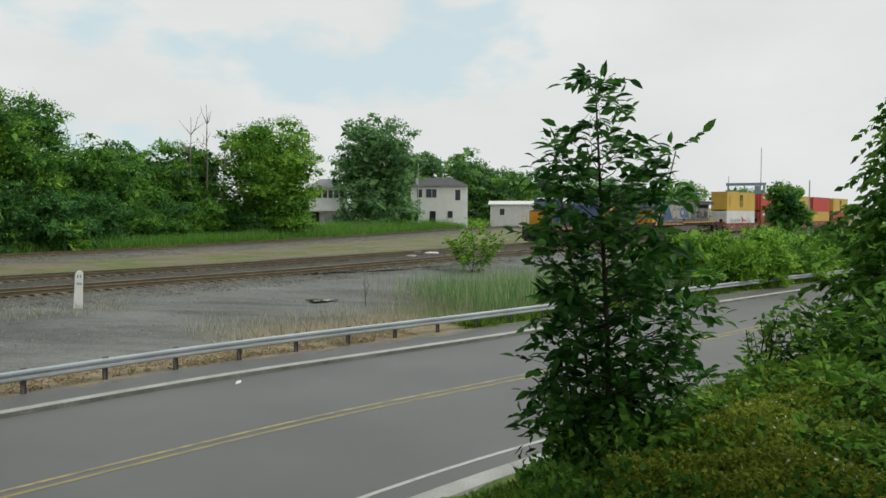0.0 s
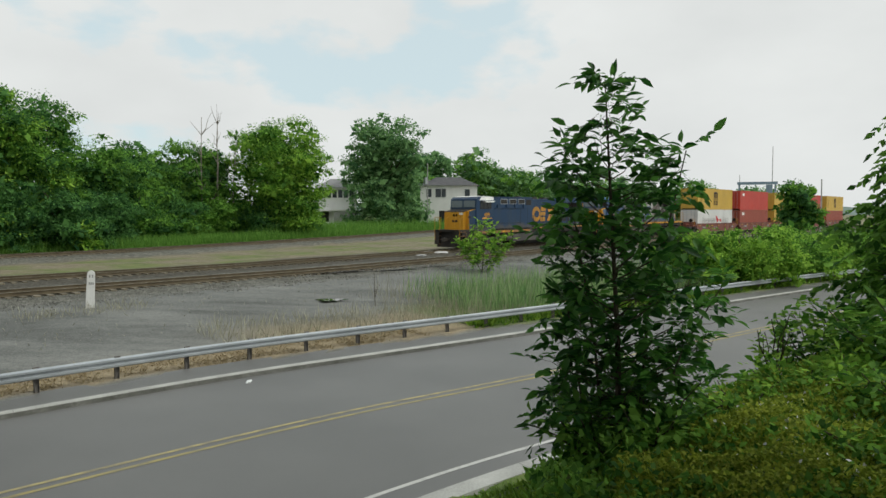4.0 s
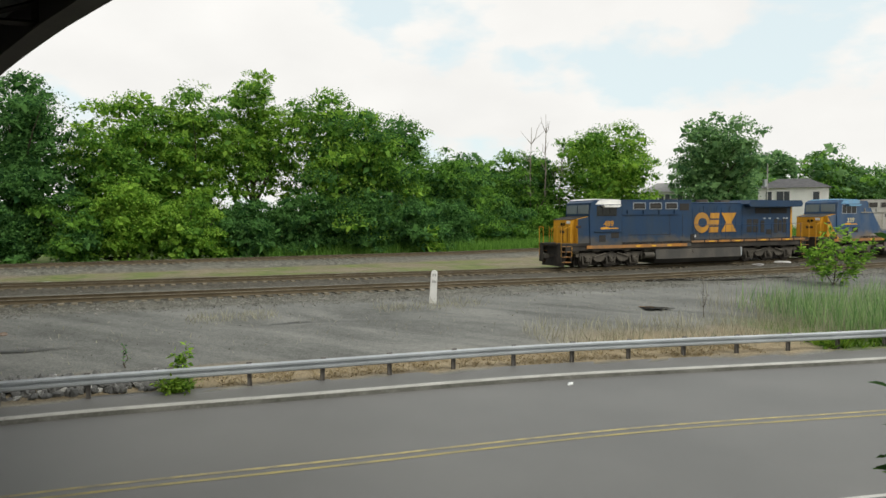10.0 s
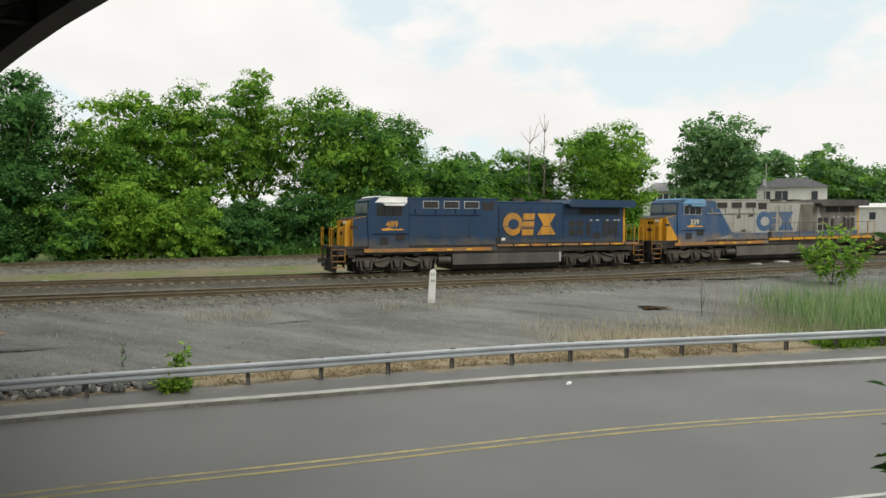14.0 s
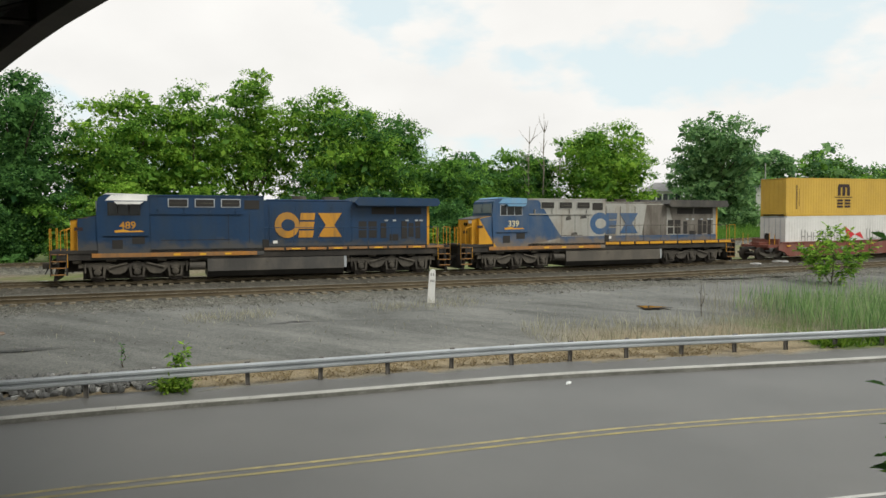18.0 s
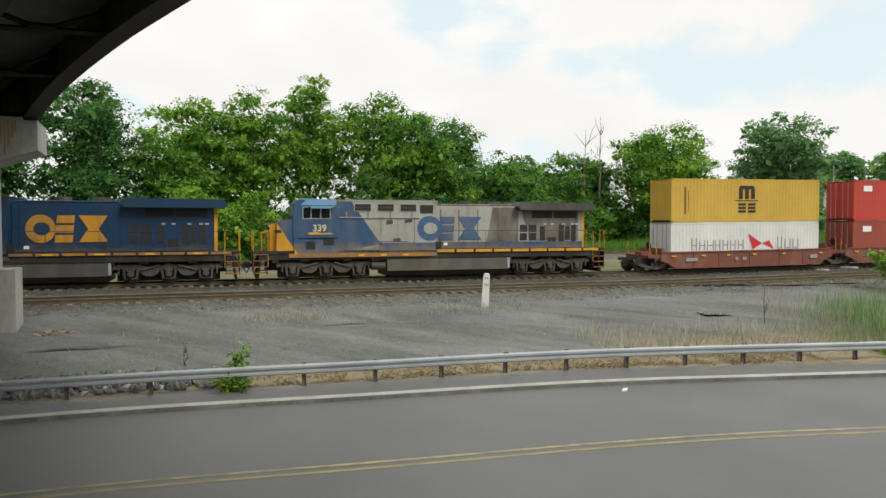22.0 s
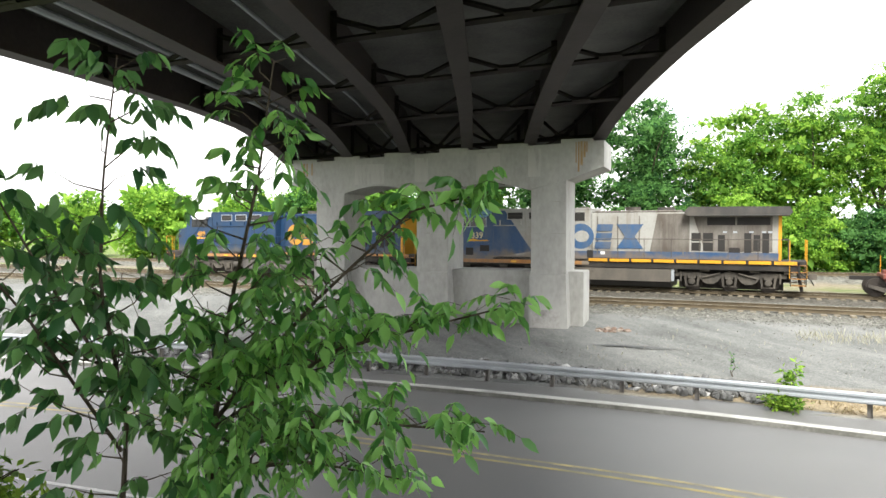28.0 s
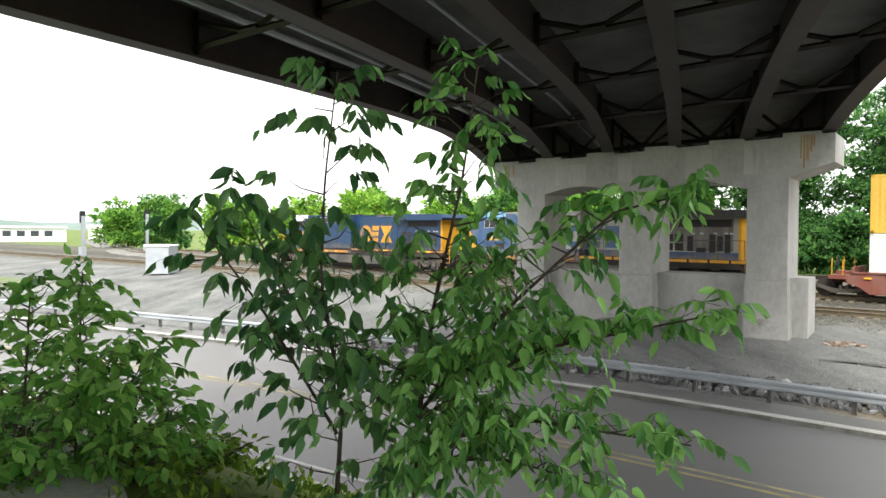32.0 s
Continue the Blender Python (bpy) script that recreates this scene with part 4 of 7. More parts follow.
def locomotive(back, kind):
    lead = kind == "lead"
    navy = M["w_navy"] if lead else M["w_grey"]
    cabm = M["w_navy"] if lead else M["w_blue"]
    label = ("dark blue diesel locomotive with yellow nose and gold marks" if lead else "faded grey and blue diesel locomotive with yellow nose, streaked with soot")
    e = on_train(thing("locomotive", 0, 0, 0, 0, label, "locomotive", "locomotives of the freight train"), back)
    W = 1.52
    part("frame", boxes((0.9, 21.7, -1.45, 1.45, 1.18, 1.50), (0.5, 22.1, -1.5, 1.5, 1.50, 1.66)), M["w_under"], e)
    # nose with bevelled corners
    bm = bmesh.new()
    prism([(1.38, 1.66), (2.72, 1.66), (2.72, 3.36), (1.42, 3.12)][::-1], -1.45, 1.45, bm)
    vs = [ed for ed in bm.edges if abs(ed.verts[0].co.x - ed.verts[1].co.x) < 0.06 and ed.verts[0].co.x < 1.5 and abs(ed.verts[0].co.z - ed.verts[1].co.z) > 1]
    bmesh.ops.bevel(bm, geom=vs, offset=0.35, segments=2, affect="EDGES")
    part("nose", bm, M["w_yellow"], e, "golden yellow nose")
    part("nose_top", prism([(1.40, 3.135), (2.72, 3.375), (2.72, 3.40), (1.40, 3.16)], -1.16, 1.16), M["w_under"] if lead else M["w_tank"], e)
    # the paint of the side runs forward in a wedge
    part("side_panel", plate([(2.72, 1.72), (2.72, 3.36), (1.76, 3.18)] if not lead else [(1.76, 1.60), (2.72, 1.60), (2.72, 3.36), (1.76, 3.18)], -1.452), cabm, e)
    for y in (-0.32, 0.0):
        part("headlight", cyls(((1.36, y, 2.86), (1.43, y, 2.86), 0.10), n=12), M["glass_dark"], e)
    part("nose_door", boxes((1.375, 1.392, -0.75, -0.15, 1.75, 2.75), bevel=0.01), M["w_yellow"], e)
    part("door_seam", boxes((1.372, 1.38, -0.79, -0.75, 1.72, 2.78)), M["logo_black"], e)
    part("door_seam", boxes((1.372, 1.38, -0.15, -0.11, 1.72, 2.78)), M["logo_black"], e)
    part("number_board", boxes((1.385, 1.43, -1.05, -0.62, 2.9, 3.08)), M["white_paint"], e)
    for y in (-1.15, 0.55):
        part("handrail", cyls(((0.95, y, 1.66), (0.95, y, 2.6), 0.02), ((0.95, y, 2.6), (1.4, y, 2.75), 0.02), n=6), M["w_yellow"], e)
    part("grab_panel", boxes((1.37, 1.385, -0.45, 0.2, 2.28, 2.46)), M["logo_black"], e)
    part("number_board", boxes((1.62, 2.0, -1.462, -1.45, 2.62, 2.78)), M["logo_black"], e)
    # cab
    cab_prof = [(2.70, 1.28), (5.15, 1.28), (5.15, 4.36), (3.05, 4.40), (2.72, 4.22), (2.62, 3.36)]
    bm = prism(cab_prof[::-1], -W, W)
    cab = part("cab", bm, cabm, e)
    if not lead:
        part("nose_wedge", plate([(2.71, 1.34), (3.05, 1.34), (2.72, 1.75)], -1.521), M["w_yellow"], e)
    part("cab_roof", prism([(2.95, 4.39), (5.15, 4.35), (5.15, 4.42), (3.1, 4.47)], -1.3, 1.3), M["white_paint"] if lead else M["w_pale_blue"], e, "white cab roof" if lead else "pale blue cab roof")
    part("cab_roof", prism([(3.05, 4.10), (5.05, 4.10), (5.05, 4.375), (3.35, 4.375)], -1.535, -1.52), M["white_paint"] if lead else M["w_pale_blue"], e)
    for y0, y1 in ((-1.35, -0.08), (0.08, 1.35)):
        part("windshield", boxes((2.60, 2.66, y0, y1, 3.52, 4.08)), M["windshield"], e)
    part("cab_window", boxes((3.16, 4.72, -1.535, -1.515, 3.36, 4.02)), M["galv"] if not lead else M["black"], e)
    for x0, x1 in ((3.20, 3.60), (3.66, 4.14), (4.20, 4.68)):
        part("pane", boxes((x0, x1, -1.545, -1.53, 3.40, 3.98)), M["glass_dark"], e)
    part("sunshade", prism([(3.5, 4.05), (4.9, 4.05), (4.7, 3.92), (3.6, 3.92)][::-1], -1.85, -1.53), M["white_paint"] if lead else M["w_pale_blue"], e)
    text_part("489" if lead else "339", 0.52, 4.1, 2.86, -1.53, M["w_gold"] if lead else M["cream"], e, "road number in painted figures")
    part("emblem", plate([(3.5, 2.52), (4.9, 2.55), (4.7, 2.62), (4.2, 2.6), (3.9, 2.68), (3.45, 2.62)], -1.52), M["logo_gold"], e)
    part("ledge", boxes((2.95, 5.1, -1.60, -1.5, 2.36, 2.40)), cabm, e)
    for x0, x1, z0, z1 in ((3.35, 3.85, 1.72, 2.15), (4.3, 4.9, 1.95, 2.3)):
        part("vent", boxes((x0, x1, -1.535, -1.515, z0, z1)), M["grille"], e)
    # wide equipment cabin behind the cab
    part("equipment_cabin", boxes((5.15, 11.0, -1.50, 1.50, 1.28, 4.38), bevel=0.03), navy, e)
    part("roof_lip", boxes((5.15, 11.02, -1.53, 1.53, 4.33, 4.41)), navy, e)
    for i in range(3):
        x = 6.05 + i * 1.34
        fr = part("vent_frame", boxes((x, x + 1.02, -1.53, -1.50, 3.78, 4.22)), M["galv"] if lead else M["w_grey"], e)
        part("grille", boxes((x + 0.05, x + 0.97, -1.545, -1.528, 3.82, 4.18)), M["grille"], fr)
        part("slat", boxes((x + 0.05, x + 0.97, -1.556, -1.543, 3.98, 4.01)), M["w_truck"], fr)
    part("vent", boxes((9.95, 10.75, -1.52, -1.50, 3.70, 4.16)), M["grille"], e)
    part("ledge", boxes((5.2, 9.9, -1.57, -1.5, 3.42, 3.47)), navy, e)
    for x in (5.6, 6.9, 8.2, 9.5):
        part("lift_lug", boxes((x - 0.03, x + 0.03, -1.58, -1.5, 3.47, 3.75)), navy, e)
    for x in ([6.6, 7.6, 8.6, 9.6] if not lead else [9.1, 10.2]):
        part("panel_seam", boxes((x, x + 0.02, -1.506, -1.5, 1.9, 3.4)), M["w_under"], e)
    part("panel_seam", boxes((5.7, 9.2, -1.507, -1.5, 2.10, 2.13)), M["w_under"], e)
    if not lead:
        part("blue_panel", plate([(5.15, 1.6), (7.75, 2.0), (7.55, 2.08), (5.9, 4.3), (5.15, 4.3)], -1.503), M["w_blue"], e, "blue slanting front panel")
        part("blue_band", plate([(7.5, 1.62), (10.9, 1.62), (10.9, 2.05), (7.5, 2.05)], -1.503), M["w_blue"], e)
        for x, z, w, h in ((7.9, 3.05, 0.42, 0.3), (9.0, 3.15, 0.5, 0.22), (8.3, 2.12, 0.5, 0.2)):
            part("patch", plate([(x, z), (x + w, z + 0.05), (x + w * 0.9, z + h), (x + 0.05, z + h * 0.8)], -1.504), M["w_tank"], e)
    stripe_y = -1.535
    part("sill_stripe", boxes((2.4, 10.6, stripe_y, -1.5, 1.30, 1.50)), M["w_orange"], e)
    for i in range(9):
        x = 11.0 + i * 1.2
        part("sill_stripe", boxes((x, x + 1.06, -1.535, -1.49, 1.50 if not lead else 1.53, 1.66)), M["w_yellow"] if not lead else M["w_orange"], e)
        if lead and i % 2:
            part("reflector", boxes((x + 0.3, x + 0.8, -1.545, -1.53, 1.55, 1.62)), M["amber"], e)
    for x in (6.3, 7.6, 8.9):
        part("reflector", boxes((x, x + 0.34, -1.548, -1.53, 1.34, 1.44)), M["amber"], e)
    part("battery_door", boxes((10.9, 11.25, -1.52, -1.48, 1.68, 2.1)), M["black"], e)
    part("placard", boxes((11.55, 11.8, -0.985, -0.96, 1.86, 2.02)), M["white_paint"], e)
    # long hood with doors
    HW = 0.96
    part("long_hood", boxes((11.0, 20.9, -HW, HW, 1.66, 4.14), bevel=0.05), navy, e)
    x = 11.5
    i = 0
    while x < 16.2:
        part("hood_door", boxes((x, x + 0.62, -HW - 0.015, -HW, 1.95, 3.85)), navy, e)
        x += 0.66
        i += 1
    part("hood_roof", boxes((11.0, 16.4, -0.7, 0.7, 4.13, 4.19)), M["w_tank"] if not lead else M["w_navy"], e)
    part("exhaust_stack", boxes((14.6, 15.5, -0.35, 0.35, 4.19, 4.42), bevel=0.03), M["w_tank"], e)
    if not lead:
        part("blue_band", plate([(11.0, 1.68), (20.8, 1.68), (20.8, 2.05), (11.0, 2.05)], -HW - 0.016), M["w_blue"], e)
        part("soot", plate([(14.3, 2.05), (16.4, 2.05), (16.4, 4.06), (14.7, 4.06)], -HW - 0.0155, 0.003), M["w_soot"], e, "brown soot-streaked hood side")
    for q, x in enumerate((11.35, 12.5, 13.7, 14.9, 16.05)):
        part("hood_rib", boxes((x, x + 0.05, -HW - 0.03, -HW, 2.0 if q % 2 else 1.9, 3.95)), navy if lead else M["w_soot"], e)
    part("roof_pipe", cyls(((11.2, -0.8, 4.2), (16.0, -0.8, 4.2), 0.05), n=6), M["w_soot"] if not lead else navy, e)
    if not lead:
        part("soot", plate([(17.2, 2.1), (20.5, 2.1), (20.5, 3.9), (16.6, 3.9)], -HW - 0.0155, 0.003), M["w_soot"], e, "brown soot-streaked radiator side")
        for x in (17.8, 19.6):
            part("wing_seam", boxes((x, x + 0.04, -1.525, 1.0, 4.36, 4.41)), M["w_under"], e)
    # radiator section and its wings
    part("radiator_wing", prism([(16.15, 4.12), (16.35, 3.92), (21.3, 3.92), (21.45, 4.10), (21.3, 4.36), (16.4, 4.40)], -1.52, 1.52), M["w_navy"] if lead else M["w_tank"], e)
    for x0, x1, z0, z1 in ((17.3, 18.7, 3.45, 3.85), (18.8, 20.4, 3.45, 3.85), (16.5, 16.98, 2.62, 3.05), (17.1, 17.6, 2.62, 3.05), (16.5, 16.98, 2.12, 2.55), (17.1, 17.6, 2.12, 2.55), (17.85, 18.2, 2.1, 2.95),
                           (18.4, 18.95, 1.95, 2.3), (19.15, 19.5, 2.05, 3.05), (19.6, 19.92, 2.15, 2.95), (20.02, 20.35, 2.05, 3.05)):
        part("grille", boxes((x0, x1, -HW - 0.02, -HW + 0.02, z0, z1)), M["grille"], e)
    for x in (18.1, 18.6, 19.4, 20.0, 20.3):
        part("latch_plate", boxes((x, x + 0.2, -HW - 0.03, -HW, 3.05, 3.14)), M["galv"], e)
    part("end_stripe", boxes((20.78, 20.9, -HW - 0.018, -HW + 0.02, 1.68, 4.0)), M["w_yellow"], e)
    part("exhaust_fan", cyls(((13.2, 0, 4.15), (13.2, 0, 4.45), 0.42), n=14), M["w_truck"], e)
    part("end_panel", boxes((20.9, 20.94, -HW, HW, 1.66, 4.0)), M["w_yellow"], e, "yellow hood end")
    big_mark(11.62 if lead else 9.75, 2.15, -1.004 if lead else -1.504, -1.0, M["w_gold"] if lead else M["w_mark_blue"], navy, e, "worn gold painted mark" if lead else "worn blue painted mark", 0.92 if lead else 1.0)
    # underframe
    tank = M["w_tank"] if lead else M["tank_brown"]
    ends = lambda prof: prism([(y, z) for y, z in prof], -15.5, -8.0)
    # the foot slopes inward and has a darker colour than the tank
    for nm, prof, mt in (("fuel_tank", [(-1.42, 1.14), (-1.47, 0.46), (1.47, 0.46), (1.42, 1.14)], tank), ("tank_foot", [(-1.46, 0.46), (-1.25, 0.15), (1.25, 0.15), (1.46, 0.46)], M["tank_low"])):
        bm = ends(prof)
        bmesh.ops.rotate(bm, verts=bm.verts, cent=(0, 0, 0), matrix=Matrix.Rotation(radians(90), 3, "Z"))
        bmesh.ops.recalc_face_normals(bm, faces=bm.faces)
        part(nm, bm, mt, e, "plain fuel tank under the frame" if nm == "fuel_tank" else "")
    part("tank_cap", cyls(((11.2, -1.47, 0.95), (11.2, -1.40, 0.95), 0.07), n=10), M["w_truck"], e)
    part("tank_bracket", boxes((15.52, 15.66, -1.4, -1.2, 0.5, 1.15)), M["galv"], e)
    # dark slab added in place of the shade beneath the frame
    part("shadow_plate", boxes((1.2, 21.4, -0.62, 0.62, 0.55, 1.2)), M["w_under"], e, "dark plate standing in for the shade under the frame")
    part("air_tank", cyls(((7.1, -1.25, 0.75), (7.9, -1.25, 0.75), 0.22), ((7.1, -1.15, 1.15), (8.2, -1.15, 1.15), 0.12), n=14), M["w_truck"], e)
    loco_truck(e, 4.5)
    loco_truck(e, 18.45)
    # ends: plough, couplers, steps, rails
    for x0, sgn in ((0.0, 1), (22.6, -1)):
        X = lambda v: x0 + sgn * v
        part("coupler", boxes(*[(min(X(-0.02), X(0.35)), max(X(-0.02), X(0.35)), -0.14, 0.14, 0.70, 1.0), (min(X(0.3), X(0.9)), max(X(0.3), X(0.9)), -0.1, 0.1, 0.76, 0.94)]), M["w_truck"], e)
        part("plough", prism([(X(0.62), 0.16), (X(0.78), 0.16), (X(0.92), 1.05), (X(0.80), 1.05)] if sgn > 0 else [(X(0.78), 0.16), (X(0.62), 0.16), (X(0.80), 1.05), (X(0.92), 1.05)], -1.35, 1.35), M["w_under"], e)
        part("end_plate", boxes((min(X(0.8), X(0.9)), max(X(0.8), X(0.9)), -1.5, 1.5, 1.0, 1.64)), M["w_under"], e)
        for y0, y1 in ((-1.5, -0.95), (0.95, 1.5)):
            steps(e, min(X(0.5), X(1.25)), max(X(0.5), X(1.25)), y0, y1)
        yel = M["w_yellow"]
        for y in (-1.46, 1.46):
            for d in (0.5, 1.28):
                part("handrail", cyls(((X(d), y, 0.8), (X(d), y, 2.7), 0.022), n=6), yel, e)
            part("handrail", cyls(((X(0.5), y, 2.7), (X(0.5), y * 0.62, 2.7), 0.02), ((X(0.5), y * 0.62, 2.7), (X(0.5), y * 0.62, 1.64), 0.02), n=6), yel, e)
        for hose in ([(X(0.75), -0.5, 1.0), (X(0.3), -0.62, 0.75), (X(0.15), -0.55, 0.45)], [(X(0.75), 0.5, 1.0), (X(0.3), 0.62, 0.72)], [(X(0.75), -0.9, 1.3), (X(0.4), -0.95, 0.9)]):
            part("air_hose", cyls(*[(p, q, 0.03) for p, q in zip(hose, hose[1:])], n=6), M["black"], e)
    for y in (-1.47, 1.47):
        part("handrail", cyls(((11.0, y, 2.72), (21.3, y, 2.72), 0.018), n=6), M["w_truck"] if not lead else navy, e)
        for i in range(8):
            x = 11.2 + i * 1.44
            part("stanchion", cyls(((x, y, 1.62), (x, y, 2.72), 0.018), n=6), M["w_truck"] if not lead else navy, e)
    part("horn", boxes((10.2, 10.6, -0.4, 0.1, 4.40, 4.50)), M["w_tank"], e)
    # the body over the frame stands a little taller than drawn
    for ob in e.children_recursive:
        if ob.type == "MESH" and ob.name.split(".")[0] != "wheelset":
            for v in ob.data.vertices:
                if v.co.z > 1.2:
                    v.co.z = 1.2 + (v.co.z - 1.2) * 1.045
        elif ob.type == "FONT":
            ob.matrix_basis = Matrix.Translation((0, 0, (ob.matrix_basis.translation.z - 1.2) * 0.045)) @ ob.matrix_basis
    return e


locomotive(0.0, "lead")
locomotive(22.32, "second")


def container(back, z, mat, label, doors=False, marks=""):
    e = on_train(thing("freight_container", 0, 0, 0, 0, label, "container", "containers on the train"), back, z)
    L, W, H = 12.19, 1.219, 2.896
    # corrugated long sides
    n = 44
    for y in (-W, W):
        v, f = [], []
        o = 1 if y < 0 else -1
        for i in range(n):
            x = 0.16 + (L - 0.32) * i / n
            p = (L - 0.32) / n
            for dx, dy in ((0, 0.0), (0.26 * p, 0.0), (0.5 * p, 0.010), (0.76 * p, 0.010)):
                v += [(x + dx, y + o * (0.012 + dy), 0.16), (x + dx, y + o * (0.012 + dy), H - 0.12)]
        v += [(L - 0.16, y + o * 0.012, 0.16), (L - 0.16, y + o * 0.012, H - 0.12)]
        f = [(2 * i, 2 * i + 2, 2 * i + 3, 2 * i + 1) if y < 0 else (2 * i, 2 * i + 1, 2 * i + 3, 2 * i + 2) for i in range(len(v) // 2 - 1)]
        mesh_from("side_wall", v, f, mat, e)
    bm = boxes((0, L, -W, -W + 0.12, 0, 0.16), (0, L, W - 0.12, W, 0, 0.16), (0, L, -W, -W + 0.08, H - 0.12, H), (0, L, W - 0.08, W, H - 0.12, H))
    for x in (0, L - 0.16):
        for y in (-W, W - 0.16):
            box(bm, x, x + 0.16, y, y + 0.16, 0, H)
    part("corner_frame", bm, mat, e)
    part("roof", boxes((0.05, L - 0.05, -W + 0.05, W - 0.05, H - 0.05, H - 0.01)), mat, e)
    part("floor", boxes((0.05, L - 0.05, -W + 0.1, W - 0.1, 0.08, 0.14)), M["w_under"], e)
    # ends: doors with lock rods, or a ribbed panel
    for x, sg in ((0.03, -1), (L - 0.03, 1)):
        part("end_wall", boxes((x - 0.02, x + 0.02, -W + 0.14, W - 0.14, 0.14, H - 0.1)), mat, e)
        if sg < 0 and doors:
            for y0, y1 in ((-W + 0.15, -0.02), (0.02, W - 0.15)):
                d = part("door", boxes((-0.015, 0.012, y0, y1, 0.18, H - 0.14), bevel=0.008), mat, e)
                for yy in (y0 + 0.3, y1 - 0.3):
                    part("lock_rod", cyls(((-0.04, yy, 0.15), (-0.04, yy, H - 0.12), 0.02), n=6), M["galv"], d)
                for q in range(4):
                    part("door_rib", boxes((-0.03, -0.012, y0 + 0.08, y1 - 0.08, 0.35 + q * 0.62, 0.42 + q * 0.62)), mat, d)
        else:
            for q in range(5):
                y = -0.9 + q * 0.42
                part("end_rib", boxes((x + sg * 0.02 - 0.02, x + sg * 0.02 + 0.02, y, y + 0.2, 0.2, H - 0.16)), mat, e)
    Y = -W - 0.001
    if marks == "dark":
        bm = bmesh.new()
        for dx in (0.0, 0.5, 1.0):
            prism([(5.35 + dx, 1.55), (5.66 + dx, 1.55), (5.66 + dx, 2.25), (5.35 + dx, 2.25)], Y - 0.006, Y, bm)
        prism([(5.35, 2.2), (6.66, 2.2), (6.56, 2.45), (5.45, 2.45)], Y - 0.0065, Y, bm)
        part("mark", bm, M["logo_black"], e, "dark brown painted mark")
        bm = bmesh.new()
        prism([(5.05, 1.40), (6.95, 1.40), (6.95, 1.46), (5.05, 1.46)], Y - 0.006, Y, bm)
        for x in (5.3, 6.1):
            for q in range(3):
                prism([(x, 0.62 + 0.24 * q), (x + 0.62, 0.62 + 0.24 * q), (x + 0.62, 0.78 + 0.24 * q), (x, 0.78 + 0.24 * q)], Y - 0.006, Y, bm)
        part("mark", bm, M["logo_black"], e, "dark brown painted mark")
        for q in range(14):
            part("writing_bar", plate([(1.0, 0.55 + q * 0.13), (1.14, 0.55 + q * 0.13), (1.14, 0.63 + q * 0.13), (1.0, 0.63 + q * 0.13)], Y, 0.005), M["logo_black"], e)
        for q in range(9):
            part("writing_bar", plate([(1.3, 0.75 + q * 0.15), (1.36, 0.75 + q * 0.15), (1.36, 0.84 + q * 0.15), (1.3, 0.84 + q * 0.15)], Y, 0.005), M["logo_black"], e)
    if marks == "flag":
        strokes = [(1.6 + q * 0.62, w, h, 1.32) for q, (w, h) in enumerate(((0.36, 0.85), (0.4, 0.66), (0.46, 0.66), (0.36, 0.66), (0.38, 0.66), (0.36, 0.66), (0.4, 0.66)))]
        strokes += [(8.6 + q * 0.66, w, h, 1.02) for q, (w, h) in enumerate(((0.34, 0.85), (0.42, 0.66), (0.44, 0.66)))]
        for x, w, h, bar in strokes:
            bm = prism([(x, 1.02), (x + 0.07, 1.02), (x + 0.07, bar), (x + w, bar), (x + w, 1.02), (x + w + 0.07, 1.02), (x + w + 0.07, 1.02 + h), (x + w, 1.02 + h), (x + w, bar + 0.06), (x + 0.07, bar + 0.06), (x + 0.07, 1.02 + h), (x, 1.02 + h)] if bar > 1.1 else
                       [(x, 1.02), (x + w + 0.07, 1.02), (x + w + 0.07, 1.02 + h), (x + w, 1.02 + h), (x + w, 1.09), (x + 0.07, 1.09), (x + 0.07, 1.02 + h), (x, 1.02 + h)], Y - 0.005, Y)
            part("letter_bar", bm, M["logo_grey"], e)
        bm = bmesh.new()
        prism([(6.15, 2.1), (6.55, 1.0), (7.3, 1.42)], Y - 0.006, Y, bm)
        prism([(7.3, 1.42), (8.3, 1.02), (7.9, 1.62)], Y - 0.006, Y, bm)
        part("flag", bm, M["logo_red"], e, "red pennant")
    if marks == "panel":
        part("placard", boxes((0.9, 1.7, Y - 0.01, Y, 2.1, 2.5)), M["white_paint"], e)
    return e


